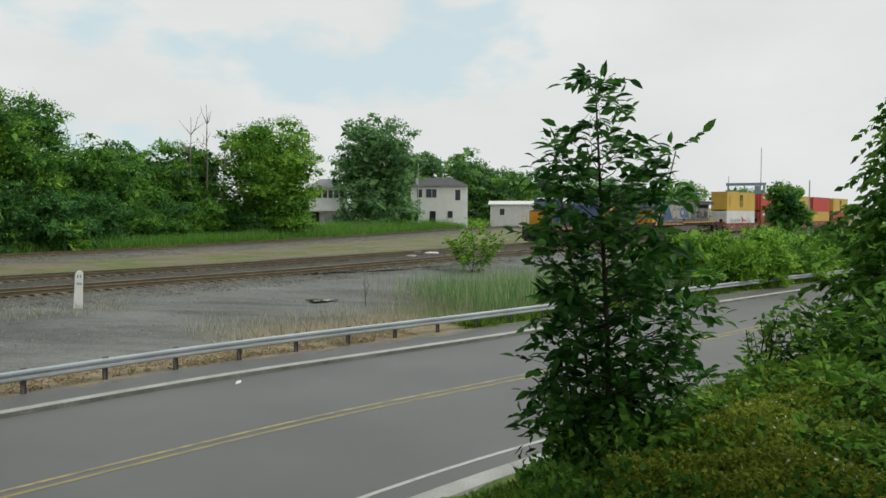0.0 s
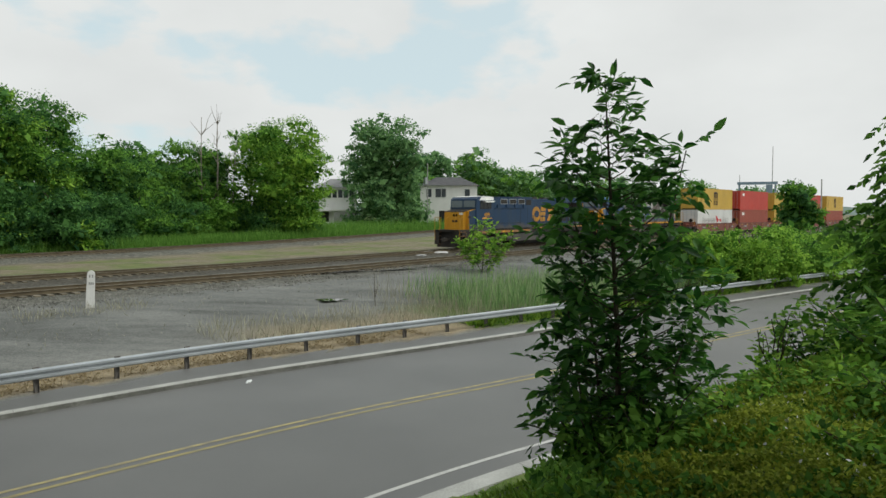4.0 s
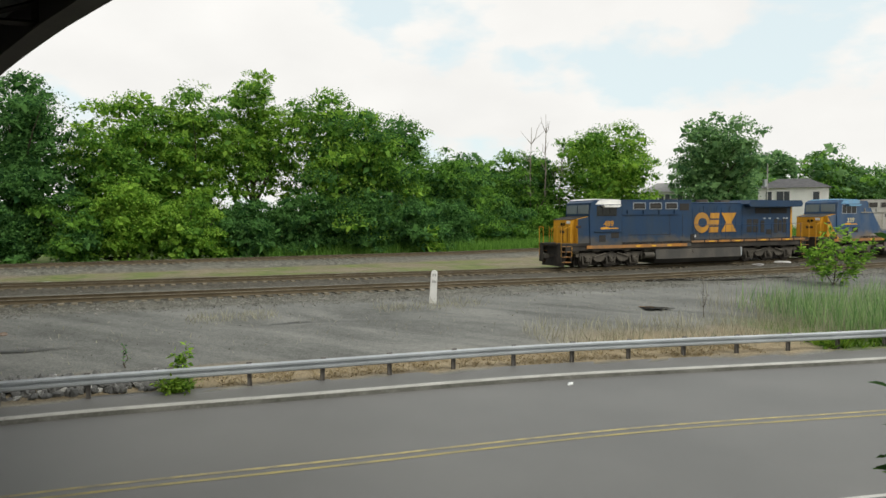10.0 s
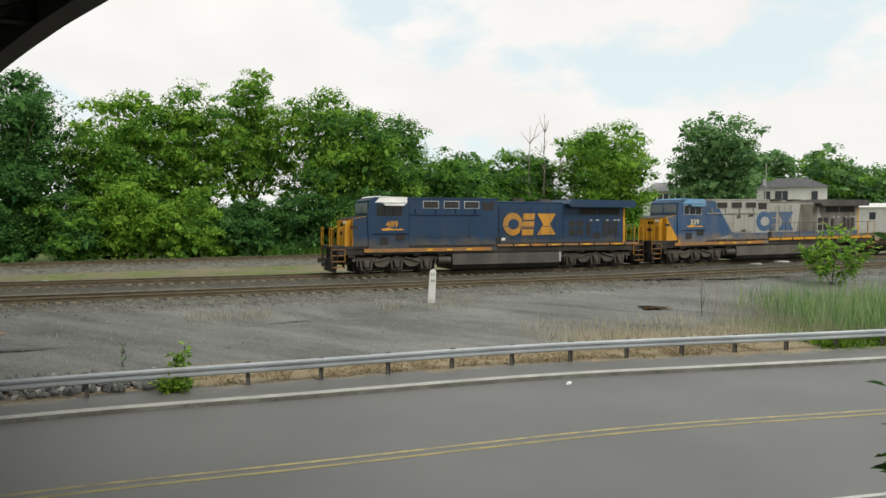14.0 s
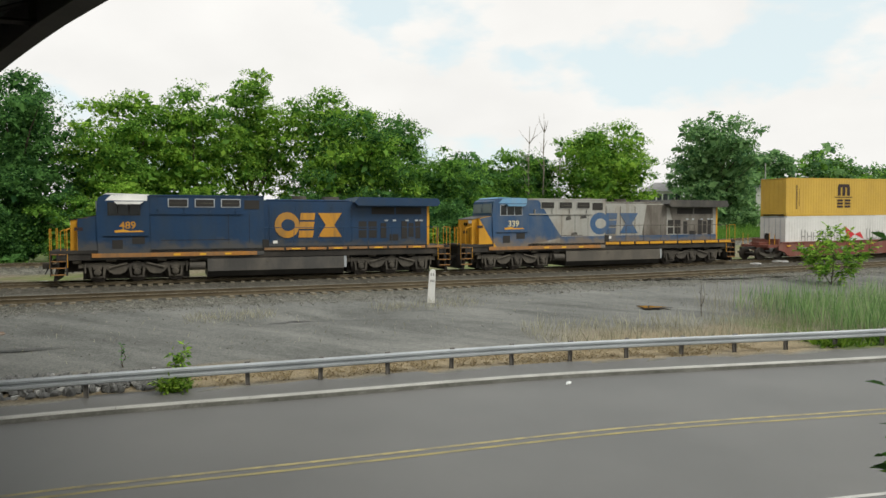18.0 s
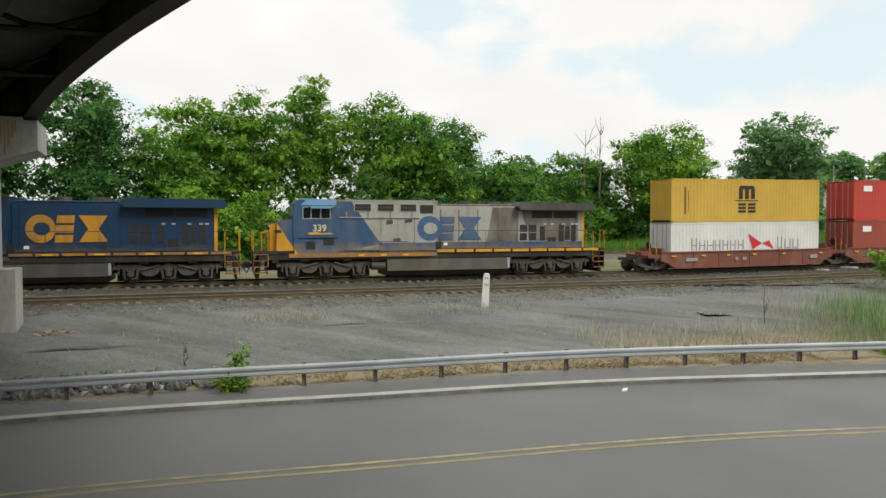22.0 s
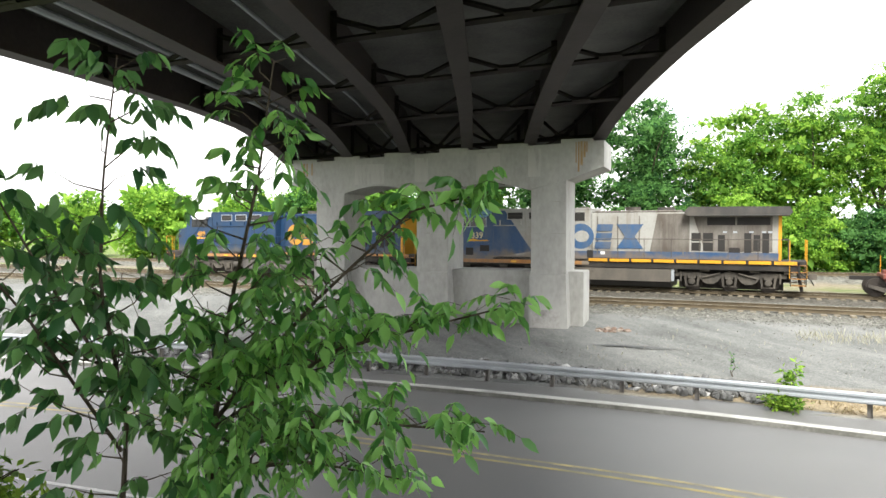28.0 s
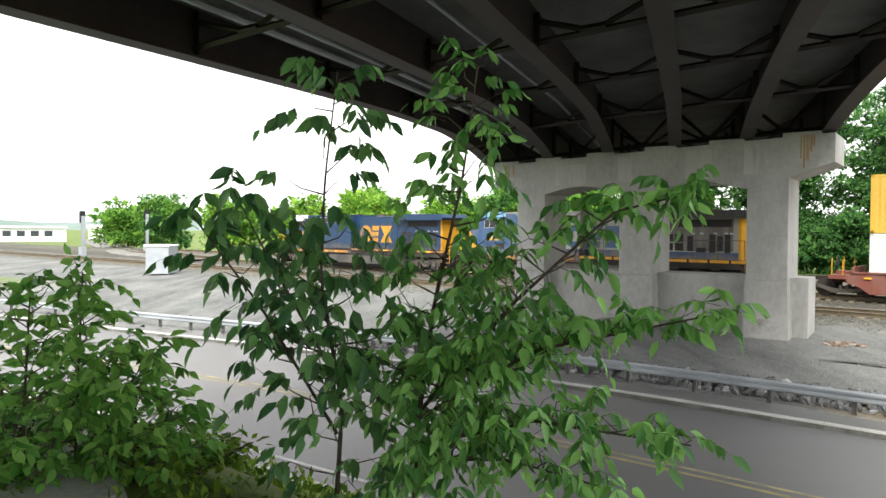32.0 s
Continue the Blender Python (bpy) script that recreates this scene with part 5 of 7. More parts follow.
def well_car(back, label):
    """A deep well between two end platforms; the platform's truck is shared with the next car."""
    e = on_train(thing("well_car", 0, 0, 0, 0, label, "freight wagon", "well cars of the train"), back)
    prof = [(0.35, 1.28), (13.95, 1.28), (14.2, 1.0), (14.2, 0.75), (13.6, 0.55), (13.2, 0.24), (1.1, 0.24), (0.7, 0.55), (0.1, 0.75), (0.1, 1.0)]
    for y0, y1 in ((-1.50, -1.40), (1.40, 1.50)):
        s = part("side_sill", prism(prof, y0, y1), M["w_brown"], e, "dusty brown well side")
        if y0 < 0:
            part("top_chord", boxes((0.35, 13.95, -1.56, -1.40, 1.24, 1.32)), M["w_brown"], s)
            part("bottom_chord", boxes((1.1, 13.2, -1.56, -1.40, 0.22, 0.34)), M["w_brown"], s)
            for x in (2.6, 4.6, 7.1, 9.6, 11.6):
                part("side_post", boxes((x, x + 0.10, -1.53, -1.45, 0.3, 1.26)), M["w_brown"], s)
            for x, w in ((0.9, 0.32), (3.2, 0.3), (5.2, 0.24), (7.3, 0.34), (9.8, 0.26), (13.0, 0.3)):
                part("reflector", boxes((x, x + w, -1.572, -1.50, 0.98, 1.06)), M["amber"], s)
            for x, w, h in ((2.0, 0.9, 0.22), (5.9, 0.22, 0.2), (6.5, 0.3, 0.2), (12.2, 0.6, 0.24)):
                part("stencil", boxes((x, x + w, -1.568, -1.50, 0.66, 0.66 + h)), M["logo_grey"], s)
    part("well_floor", boxes((1.1, 13.2, -1.4, 1.4, 0.22, 0.32)), M["w_under"], e)
    for x0, x1 in ((-0.75, 0.5), (13.8, 15.05)):
        part("end_platform", boxes((x0, x1, -1.35, 1.35, 0.92, 1.12), (x0 + 0.1, x1 - 0.1, -0.35, 0.35, 0.7, 1.3)), M["w_brown"], e)
        part("bulkhead", boxes((max(x0, 0.3) if x0 < 0 else 13.8, (max(x0, 0.3) if x0 < 0 else 13.8) + 0.14, -1.3, 1.3, 1.1, 1.55)), M["w_brown"], e)
    for y in (-1.3, 1.3):
        part("grab_iron", cyls(((-0.6, y, 1.1), (-0.6, y, 2.0), 0.025), ((-0.1, y, 1.1), (-0.1, y, 1.9), 0.025), n=6), M["w_yellow"], e)
    part("drawbar", boxes((-2.1, -0.7, -0.12, 0.12, 0.78, 0.98)), M["w_under"], e)
    part("brake_wheel", cyls(((-0.45, -0.9, 1.75), (-0.40, -0.9, 1.75), 0.26), n=14), M["w_under"], e)
    for x in (-1.0, 0.8):
        wheelset(e, x, 0.46)
    for y in (-1.02, 1.02):
        part("truck_frame", prism([(-1.35, 0.62), (-0.5, 0.42), (0.3, 0.42), (1.15, 0.62), (1.15, 0.48), (0.4, 0.2), (-0.6, 0.2), (-1.35, 0.48)][::-1], y - 0.08, y + 0.08), M["w_truck"], e)
        part("springs", cyls(((-0.25, y, 0.3), (-0.25, y, 0.6), 0.1), ((0.05, y, 0.3), (0.05, y, 0.6), 0.1), n=10), M["w_truck"], e)
    return e


PITCH, FIRST = 15.3, 48.5
cargo = [("w_mustard", "dark", False, "mustard yellow corrugated container with a dark mark", "w_white", "flag", True, "white corrugated container with grey lettering and red pennant"),
         ("w_red", "panel", True, "bright red corrugated container with doors and placard", "w_brick", "panel", True, "brown-red corrugated container in a well car"),
         ("w_mustard", "", False, "mustard yellow corrugated container stacked on another", "w_mustard", "", False, "mustard yellow corrugated container in a well car"),
         ("w_red", "", True, "bright red corrugated container stacked on a yellow one", "w_mustard", "", False, "mustard yellow corrugated container below a red one"),
         ("w_mustard", "dark", False, "mustard yellow corrugated container with a dark mark", "w_brick", "", True, "brown-red corrugated container in a well car")]
for i, (m1, k1, d1, l1, m2, k2, d2, l2) in enumerate(cargo):
    b = FIRST + i * PITCH
    well_car(b, "dusty brown well car carrying two stacked containers")
    container(b + 1.05, 0.34, M[m2], l2, d2, k2)
    container(b + 1.05, 3.26, M[m1], l1, d1, k1)

# ---- plants ----
def leaf_mesh(name, base, way, nrm, length, width, mat, fold=False):
    """One mesh of many leaves: each from its base along its way, lying across its normal."""
    base, way, nrm = (np.asarray(q, float) for q in (base, way, nrm))
    n = len(base)
    length, width = np.broadcast_to(length, n)[:, None], np.broadcast_to(width, n)[:, None]
    way /= np.linalg.norm(way, axis=1)[:, None] + 1e-9
    side = np.cross(nrm, way)
    side /= np.linalg.norm(side, axis=1)[:, None] + 1e-9
    up = np.cross(way, side)
    if fold:
        v = np.stack([base, base + way * length * 0.3 + side * width * 0.48 + up * width * 0.16, base + way * length * 0.62 + side * width * 0.42 + up * width * 0.10,
                      base + way * length - up * length * 0.10, base + way * length * 0.62 - side * width * 0.42 + up * width * 0.10,
                      base + way * length * 0.3 - side * width * 0.48 + up * width * 0.16, base + way * length * 0.45], 1)
        quads = np.array([[0, 6, 1, 1], [1, 6, 2, 2], [2, 6, 3, 3], [3, 6, 4, 4], [4, 6, 5, 5], [5, 6, 0, 0]])[:, :3]
        k, per = 7, 3
    else:
        v = np.stack([base, base + way * length * 0.42 + side * width * 0.5 + up * length * 0.08, base + way * length, base + way * length * 0.42 - side * width * 0.5 + up * length * 0.08], 1)
        quads = np.array([[0, 3, 2, 1]])
        k, per = 4, 4
    idx = (np.arange(n)[:, None, None] * k + quads[None]).reshape(-1, per)
    me = bpy.data.meshes.new(name)
    me.vertices.add(n * k)
    me.vertices.foreach_set("co", v.astype(np.float32).ravel())
    me.loops.add(idx.size)
    me.loops.foreach_set("vertex_index", idx.astype(np.int32).ravel())
    me.polygons.add(len(idx))
    me.polygons.foreach_set("loop_start", np.arange(0, idx.size, per, dtype=np.int32))
    me.update(calc_edges=True)
    me.materials.append(mat)
    return me


def unit(v):
    return v / (np.linalg.norm(v, axis=-1, keepdims=True) + 1e-9)


def tube(bm, pts, r0, r1, n=6):
    """A tapered limb along points."""
    rings = []
    pts = [Vector(p) for p in pts]
    for i, p in enumerate(pts):
        d = (pts[min(i + 1, len(pts) - 1)] - pts[max(i - 1, 0)]).normalized()
        q = d.to_track_quat("Z", "Y")
        r = r0 + (r1 - r0) * i / (len(pts) - 1)
        rings.append([bm.verts.new(p + q @ Vector((r * math.cos(6.2832 * k / n), r * math.sin(6.2832 * k / n), 0))) for k in range(n)])
    for a, b in zip(rings, rings[1:]):
        for k in range(n):
            bm.faces.new((a[k], a[(k + 1) % n], b[(k + 1) % n], b[k]))
    bm.faces.new(rings[-1])


def crooked(p, q, bends, amp, rng):
    p, q = np.array(p, float), np.array(q, float)
    out = []
    for i in range(bends + 1):
        t = i / bends
        out.append(p + (q - p) * t + (rng.normal(0, amp, 3) * math.sin(math.pi * t)))
    return out


def tree(name, a, s, height, width, mats, seed, label, leaves=7000, size=0.30, low=0.12, base_z=None, clumps=46, top=0.55, group="trees behind the tracks", category="tree", open_=0.0):
    """A tapered trunk with limbs and a crown of leafy clumps with gaps between them."""
    rng = np.random.default_rng(seed)
    p = tp(a, s)
    z0 = float(ground_height([(p.x, p.y)])[0]) - 0.1 if base_z is None else base_z
    e = thing(name, p.x, p.y, z0, 0, label, category, group)
    R = width / 2 * (1.24 if category == "tree" and group == "trees behind the tracks" else 1.12)
    clumps = int(clumps * 1.3)
    bm = bmesh.new()
    fork = height * rng.uniform(0.22, 0.34)
    tr = crooked((0, 0, 0), (rng.normal(0, 0.2), rng.normal(0, 0.2), height * 0.86), 6, 0.18, rng)
    tube(bm, tr, 0.035 * height ** 0.9 * 0.55 + 0.04, 0.03, 8)
    part("trunk", bm, M["bark"], e)
    # clump centres over several uneven lobes of the crown
    lobes = []
    if category == "tree":
        lobes.append((np.array([rng.normal(0, 0.12) * R, rng.normal(0, 0.12) * R, height * 0.80]), R * rng.uniform(0.48, 0.60), height * 0.20))
        for j in range(3):
            q = j * 2.1 + rng.uniform(-0.5, 0.5) + seed
            hi = rng.uniform(0.80, 0.96) * height
            r = R * rng.uniform(0.42, 0.55)
            lobes.append((np.array([math.cos(q) * (R - r) * 0.8, math.sin(q) * (R - r) * 0.8, hi - r * 0.9]), r, r * 0.9))
        for lev in ((0.58, 0.44) if low > 0.08 else (0.60, 0.40, 0.20)):
            for j in range(4):
                q = j * 1.571 + rng.uniform(-0.5, 0.5) + seed * 1.3 + lev * 5
                r = R * rng.uniform(0.42, 0.60)
                lobes.append((np.array([math.cos(q) * (R - r) * rng.uniform(0.75, 1.05), math.sin(q) * (R - r) * rng.uniform(0.75, 1.05), lev * height * rng.uniform(0.9, 1.1)]), r, min(height * 0.17, r * 1.1)))
    else:
        lobes.append((np.array([0, 0, height * 0.45]), R * 0.7, height * 0.50))
        for j in range(5):
            q = j * 1.26 + rng.uniform(-0.4, 0.4) + seed
            r = R * rng.uniform(0.38, 0.55)
            lobes.append((np.array([math.cos(q) * (R - r), math.sin(q) * (R - r), height * rng.uniform(0.25, 0.5)]), r, height * rng.uniform(0.3, 0.46)))
    wt = np.array([q[1] * q[2] for q in lobes])
    cs, rs = [], []
    for i in range(int(clumps * 2.4)):
        c, r, rz = lobes[int(rng.choice(len(lobes), p=wt / wt.sum()))]
        d = unit(rng.normal(0, 1, 3))
        out = rng.uniform(0.35, 0.95) ** 0.7
        cr = rng.uniform(0.11, 0.22) * R + 0.15
        if rng.random() < 0.14:
            out, cr = rng.uniform(0.95, 1.12), cr * 0.6
        p_ = c + d * np.array([r, r, rz]) * out
        p_[2] = min(max(p_[2], 0.3 + low * height * 0.5), height - cr * 0.6)
        cs.append(p_)
        rs.append(cr)
    cs, rs = np.array(cs), np.array(rs)
    limb_no = min(12, clumps // 4)
    for i in rng.choice(len(cs), limb_no, replace=False):
        bm = bmesh.new()
        q = tr[max(0, min(5, int(4.6 * cs[i][2] / height)))]
        tube(bm, crooked(q, cs[i], 3, 0.15, rng), 0.05 + 0.006 * height, 0.02, 5)
        part("limb", bm, M["bark"], e)
    groups = np.array_split(rng.permutation(len(cs)), len(mats))
    for m, g in zip(mats, groups):
        w = rs[g] ** 2
        cnt = rng.multinomial(int((3.4 if size < 0.4 else 2.0) * leaves * len(g) / len(cs)), w / w.sum())
        idx = np.repeat(g, cnt)
        d = unit(rng.normal(0, 1, (len(idx), 3)))
        d[:, 2] = np.abs(d[:, 2]) * 0.9 + d[:, 2] * 0.35
        d = unit(d)
        rad = rs[idx] * (0.55 + 0.5 * rng.random(len(idx)) ** 0.6)
        pos = cs[idx] + d * rad[:, None] * np.array([1.15, 1.15, 0.8])
        # a third of the leaves fill the lobes more evenly between the clumps
        loose = np.flatnonzero(rng.random(len(idx)) < 0.34)
        pick = rng.choice(len(lobes), len(loose), p=wt / wt.sum())
        lc, lr = np.array([q[0] for q in lobes])[pick], np.array([(q[1], q[1], q[2]) for q in lobes])[pick]
        pos[loose] = lc + unit(rng.normal(0, 1, (len(loose), 3))) * lr * rng.uniform(0.5, 0.94, len(loose))[:, None]
        pos[:, 2] = np.clip(pos[:, 2], 0.15, height + 0.3)
        way = unit(d * np.array([1, 1, 0.3]) + rng.normal(0, 0.7, d.shape) + np.array([0, 0, -0.35]))
        nr = unit(d + rng.normal(0, 0.55, d.shape) + np.array([0, 0, 0.5]))
        ln = (0.72 if size < 0.4 else 0.9) * size * rng.uniform(0.6, 1.3, len(idx))
        deep = rng.random(len(idx)) < 0.10
        pos[deep] = cs[idx[deep]] + (pos[deep] - cs[idx[deep]]) * 0.45
        ln[deep] *= 3.2
        crown = new("crown", leaf_mesh("crown", pos, way, nr, ln, ln * 0.66, m))
        crown.parent = e
    return e


A_, B_, C_ = M["leaf_a"], M["leaf_b"], M["leaf_c"]
W_ROW = "leafy green deciduous tree in the row behind the tracks"
# the row behind the far track, from the bridge to the houses
tree("tree", -13.0, 67.0, 15.0, 10.0, [C_], 1, "dark green deciduous tree beyond the tracks", 9000, 0.33, 0.0)
tree("tree", -4.6, 66.5, 16.3, 8.6, [C_], 2, "tall dark green tree in the row behind the tracks", 10000, 0.32, 0.0)
tree("tree", 3.0, 67.0, 15.3, 8.8, [B_, A_], 3, "light green spreading tree in the row behind the tracks", 9500, 0.31, 0.02, clumps=50)
tree("tree", 8.8, 68.0, 16.6, 7.6, [B_, A_], 4, W_ROW, 8500, 0.30, 0.05, clumps=48)
tree("tree", 14.2, 69.0, 18.0, 7.0, [B_, A_], 5, "tall light green tree with gaps in its crown", 6500, 0.30, 0.10, clumps=40)
tree("tree", 22.4, 66.0, 16.0, 12.0, [A_, B_, C_], 6, W_ROW, 13000, 0.33, 0.03, clumps=66, top=0.5)
tree("tree", 28.9, 67.5, 15.2, 7.2, [A_, C_], 7, W_ROW, 7500, 0.31, 0.05)
tree("tree", 35.5, 71.0, 11.6, 8.0, [C_, A_], 8, "low dark green tree in the row behind the tracks", 7000, 0.33, 0.02)
tree("tree", 41.5, 75.0, 11.2, 9.0, [A_, C_], 9, "low rounded green tree behind the tracks", 7000, 0.34, 0.02)
tree("tree", 47.5, 77.0, 12.0, 8.0, [C_, A_], 10, "low dark green tree behind the tracks", 6500, 0.34, 0.02)
tree("tree", 53.3, 97.0, 14.3, 6.5, [C_], 11, "small dark tree standing farther off", 4500, 0.4, 0.1)
tree("tree", 52.5, 77.5, 13.0, 6.5, [A_, C_], 12, "green tree beside two bare dead trunks", 6000, 0.34, 0.02)
tree("tree", 57.2, 69.5, 16.0, 11.2, [A_, B_], 13, "broad rounded green tree at the end of the row", 11500, 0.35, 0.04, clumps=62, top=0.5)
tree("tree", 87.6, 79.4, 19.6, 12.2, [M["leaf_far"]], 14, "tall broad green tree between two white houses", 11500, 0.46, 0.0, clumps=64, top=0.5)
# thick bushes under the row
bush = 0
for i, (a, s, h, w, m) in enumerate([(-20, 64, 5, 7, [C_, A_]), (-12, 63.5, 4.6, 7, [C_]), (-6.5, 63.4, 5.0, 6, [C_]), (-1.2, 63.0, 5.4, 5.6, [C_, A_]), (3.0, 62.6, 6.4, 5.4, [B_, B_]), (8.0, 62.8, 5.6, 5.0, [B_, A_]),
                                     (12.4, 63.4, 5.0, 6.0, [C_]), (17.4, 63.2, 5.4, 6.4, [C_, C_]), (22.6, 62.8, 5.6, 6.6, [C_]), (28.0, 63.6, 5.2, 6.0, [C_]), (33.2, 66.4, 5.4, 6.4, [C_]), (38.6, 70.0, 5.6, 7.0, [A_, C_]),
                                     (44.0, 71.8, 5.8, 7.0, [C_, A_]), (49.6, 72.5, 6.0, 7.0, [A_]), (55.4, 70.0, 5.0, 7.4, [C_]), (61.5, 71.0, 4.6, 5.5, [A_, C_])]):
    tree("bush", a, s, h * 1.25, w * 1.15, m, 40 + i, "dense green bush at the foot of the trees", 4200, 0.30, -0.05, clumps=26, top=0.42, group="bushes under the row of trees", category="bush")
tree("bush", 29.4, 61.6, 3.7, 2.6, [B_], 70, "bright yellow-green young bush before darker trees", 1500, 0.30, 0.0, clumps=14, group="bushes under the row of trees", category="bush")
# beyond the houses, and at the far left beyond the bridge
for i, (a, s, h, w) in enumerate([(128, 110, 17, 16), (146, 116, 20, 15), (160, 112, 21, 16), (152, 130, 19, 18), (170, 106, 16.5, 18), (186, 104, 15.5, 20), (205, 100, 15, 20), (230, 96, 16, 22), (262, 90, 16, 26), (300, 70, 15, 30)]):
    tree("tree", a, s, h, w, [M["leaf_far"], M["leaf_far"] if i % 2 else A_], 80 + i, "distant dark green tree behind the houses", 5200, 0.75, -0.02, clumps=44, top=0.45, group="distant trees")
for i, (a, s, h, w, m) in enumerate([(-22, 67, 12, 9, [C_, A_]), (-32, 70, 10, 9, [A_]), (-43, 72, 9.5, 9, [A_, C_]), (-52, 74, 9, 10, [B_, A_]), (-60, 66, 8.6, 8.5, [B_]), (-66, 74, 9.6, 9, [A_, B_]), (-78, 72, 8.6, 10, [B_, A_]),
                                     (-92, 70, 9.2, 10, [A_, B_]), (-104, 66, 10, 9, [A_, C_]), (-118, 68, 9, 12, [A_])]):
    tree("tree", a, s, h, w, m, 100 + i, "light green tree lining the curving track", 4800, 0.45, -0.02, clumps=40, top=0.45, group="trees along the curve")
tree("tree", 68.7, 13.3, 7.4, 3.8, [C_, A_], 120, "young dark green tree above the roadside hedge", 2600, 0.28, 0.25, clumps=26, top=0.8, group="roadside trees")


def dead_tree(a, s, h, seed):
    rng = np.random.default_rng(seed)
    p = tp(a, s)
    e = thing("dead_tree", p.x, p.y, 0.85, 0, "bare pale dead tree trunk among green trees", "tree", "dead trees")
    bm = bmesh.new()
    tr = crooked((0, 0, 0), (rng.normal(0, 0.3), rng.normal(0, 0.3), h), 7, 0.12, rng)
    tube(bm, tr, 0.17, 0.025, 7)
    part("trunk", bm, M["dead_wood"], e)
    for i in range(12):
        q = np.array(tr[3 + i % 4])
        d = unit(np.array([rng.normal(), rng.normal(), 1.1 + rng.random()]))
        bm = bmesh.new()
        tube(bm, crooked(q, q + d * rng.uniform(1.2, 3.2), 3, 0.1, rng), 0.05, 0.012, 5)
        part("limb", bm, M["dead_wood"], e)


dead_tree(48.6, 73.0, 14.9, 1)
dead_tree(50.9, 73.0, 16.6, 2)
dead_tree(52.6, 72.5, 12.2, 3)


def grass_patch(name, count, place, h0, h1, mat, label, seed, wide=0.03, lean=0.25, category="grass", kind="stuff", mound=0.0):
    """Many blades or leaves over a stretch of ground; place(rng, n) gives their feet; mound heaps them up in clumps."""
    rng = np.random.default_rng(seed)
    xy = place(rng, count)
    z = ground_height(xy) - 0.02
    if mound:
        heap = 0.5 + 0.3 * wobble(xy[:, 0], xy[:, 1], 3.1, seed) + 0.2 * wobble(xy[:, 0], xy[:, 1], 7.3, seed + 1.0)
        z = z + mound * np.clip(heap, 0, 1) * rng.random(len(xy)) ** 0.5
    way = np.column_stack([rng.normal(0, lean, len(xy)), rng.normal(0, lean, len(xy)), np.ones(len(xy))])
    nr = np.column_stack([rng.normal(0, 1, len(xy)), rng.normal(0, 1, len(xy)), np.full(len(xy), 1.2 if mound else 0.2)])
    ln = rng.uniform(h0, h1, len(xy))
    ob = new(name, leaf_mesh(name, np.column_stack([xy, z]), way, nr, ln, wide * rng.uniform(0.6, 1.4, len(xy)), mat))
    return tagged(ob, label, category, kind=kind)


def in_strip(a0, a1, s0, s1, fall=1.0):
    def place(rng, n):
        a, s = rng.uniform(a0, a1, n), s0 + (s1 - s0) * rng.random(n) ** fall
        return np.column_stack([a * UX - s * UY, a * UY + s * UX])
    return place


def by_far_track(u0, u1, d0, d1):
    """Feet between d0 and d1 metres beyond the far track."""
    def place(rng, n):
        u = rng.uniform(u0, u1, n)
        v = track_v("far", u) + rng.uniform(d0, d1, n)
        return np.column_stack([u * RX - v * RY, u * RY + v * RX])
    return place


def by_kerb(a0, a1, k0, k1, fall=1.0, clump=0.0):
    """Feet along the far kerb between a0 and a1, k0 to k1 metres behind it."""
    al = KLINE @ np.array([UX, UY])
    js = np.where((al > a0) & (al < a1))[0]

    def place(rng, n):
        j = rng.choice(js, n)
        d = k0 + (k1 - k0) * rng.random(n) ** fall
        t = rng.uniform(-0.4, 0.4, n)
        q = KLINE[j] + KOUT[j] * d[:, None] + KDIR[j] * t[:, None]
        if clump:
            keep = wobble(q[:, 0], q[:, 1], 2.3, 1.7) + 0.5 * wobble(q[:, 0], q[:, 1], 6.1, 0.4) > clump
            q = q[keep]
        return q
    return place


M["dry_grass"] = leaf_material("dry_straw", (0.26, 0.20, 0.11), (0.46, 0.39, 0.25), 0.25)
M["pale_straw"] = leaf_material("pale_straw", (0.26, 0.25, 0.18), (0.46, 0.45, 0.34), 0.3)
M["reed"] = leaf_material("green_reeds", (0.105, 0.22, 0.075), (0.33, 0.47, 0.20), 0.4)
M["weed"] = leaf_material("yellow_green_weeds", (0.066, 0.16, 0.02), (0.26, 0.4, 0.055), 0.4)
grass_patch("tall_grass", 38000, by_far_track(8, 110, 2.6, 8.5), 0.9, 1.9, M["grass"], "tall green grass between the far track and the trees", 1, 0.05)
grass_patch("tall_grass", 9000, by_far_track(-45, 16, 2.4, 5.4), 0.25, 0.7, M["grass"], "short green grass beside the far track", 2, 0.05)
grass_patch("tall_grass", 18000, by_far_track(45, 125, 5.0, 17), 1.3, 2.7, M["grass"], "tall green grass before the houses", 7, 0.06)
grass_patch("reeds", 13500, by_kerb(22.6, 66, 2.4, 8.5, 0.9, -0.75), 0.55, 1.75, M["reed"], "tall grey-green grass behind the guardrail", 3, 0.028, 0.18)
grass_patch("weeds", 8000, by_kerb(21.3, 60, 1.6, 2.7, 1.0, -0.6), 0.12, 0.5, M["weed"], "yellow-green weeds under the guardrail", 4, 0.07, 0.8)
grass_patch("dry_grass", 9000, by_kerb(1.6, 19.0, 1.5, 3.2, 1.0, -0.55), 0.05, 0.22, M["dry_grass"], "flattened dry straw along the guardrail", 5, 0.022, 1.3)
grass_patch("dry_grass", 3400, by_kerb(13.0, 25.0, 2.2, 6.2, 1.2, -0.7), 0.12, 0.8, M["pale_straw"], "pale dry grass at the edge of the reeds", 6, 0.018, 0.3)
grass_patch("dry_grass", 330, in_strip(3.2, 6.6, 26.9, 28.4), 0.12, 0.5, M["pale_straw"], "pale dry grass tufts beside the track", 8, 0.018, 0.35)
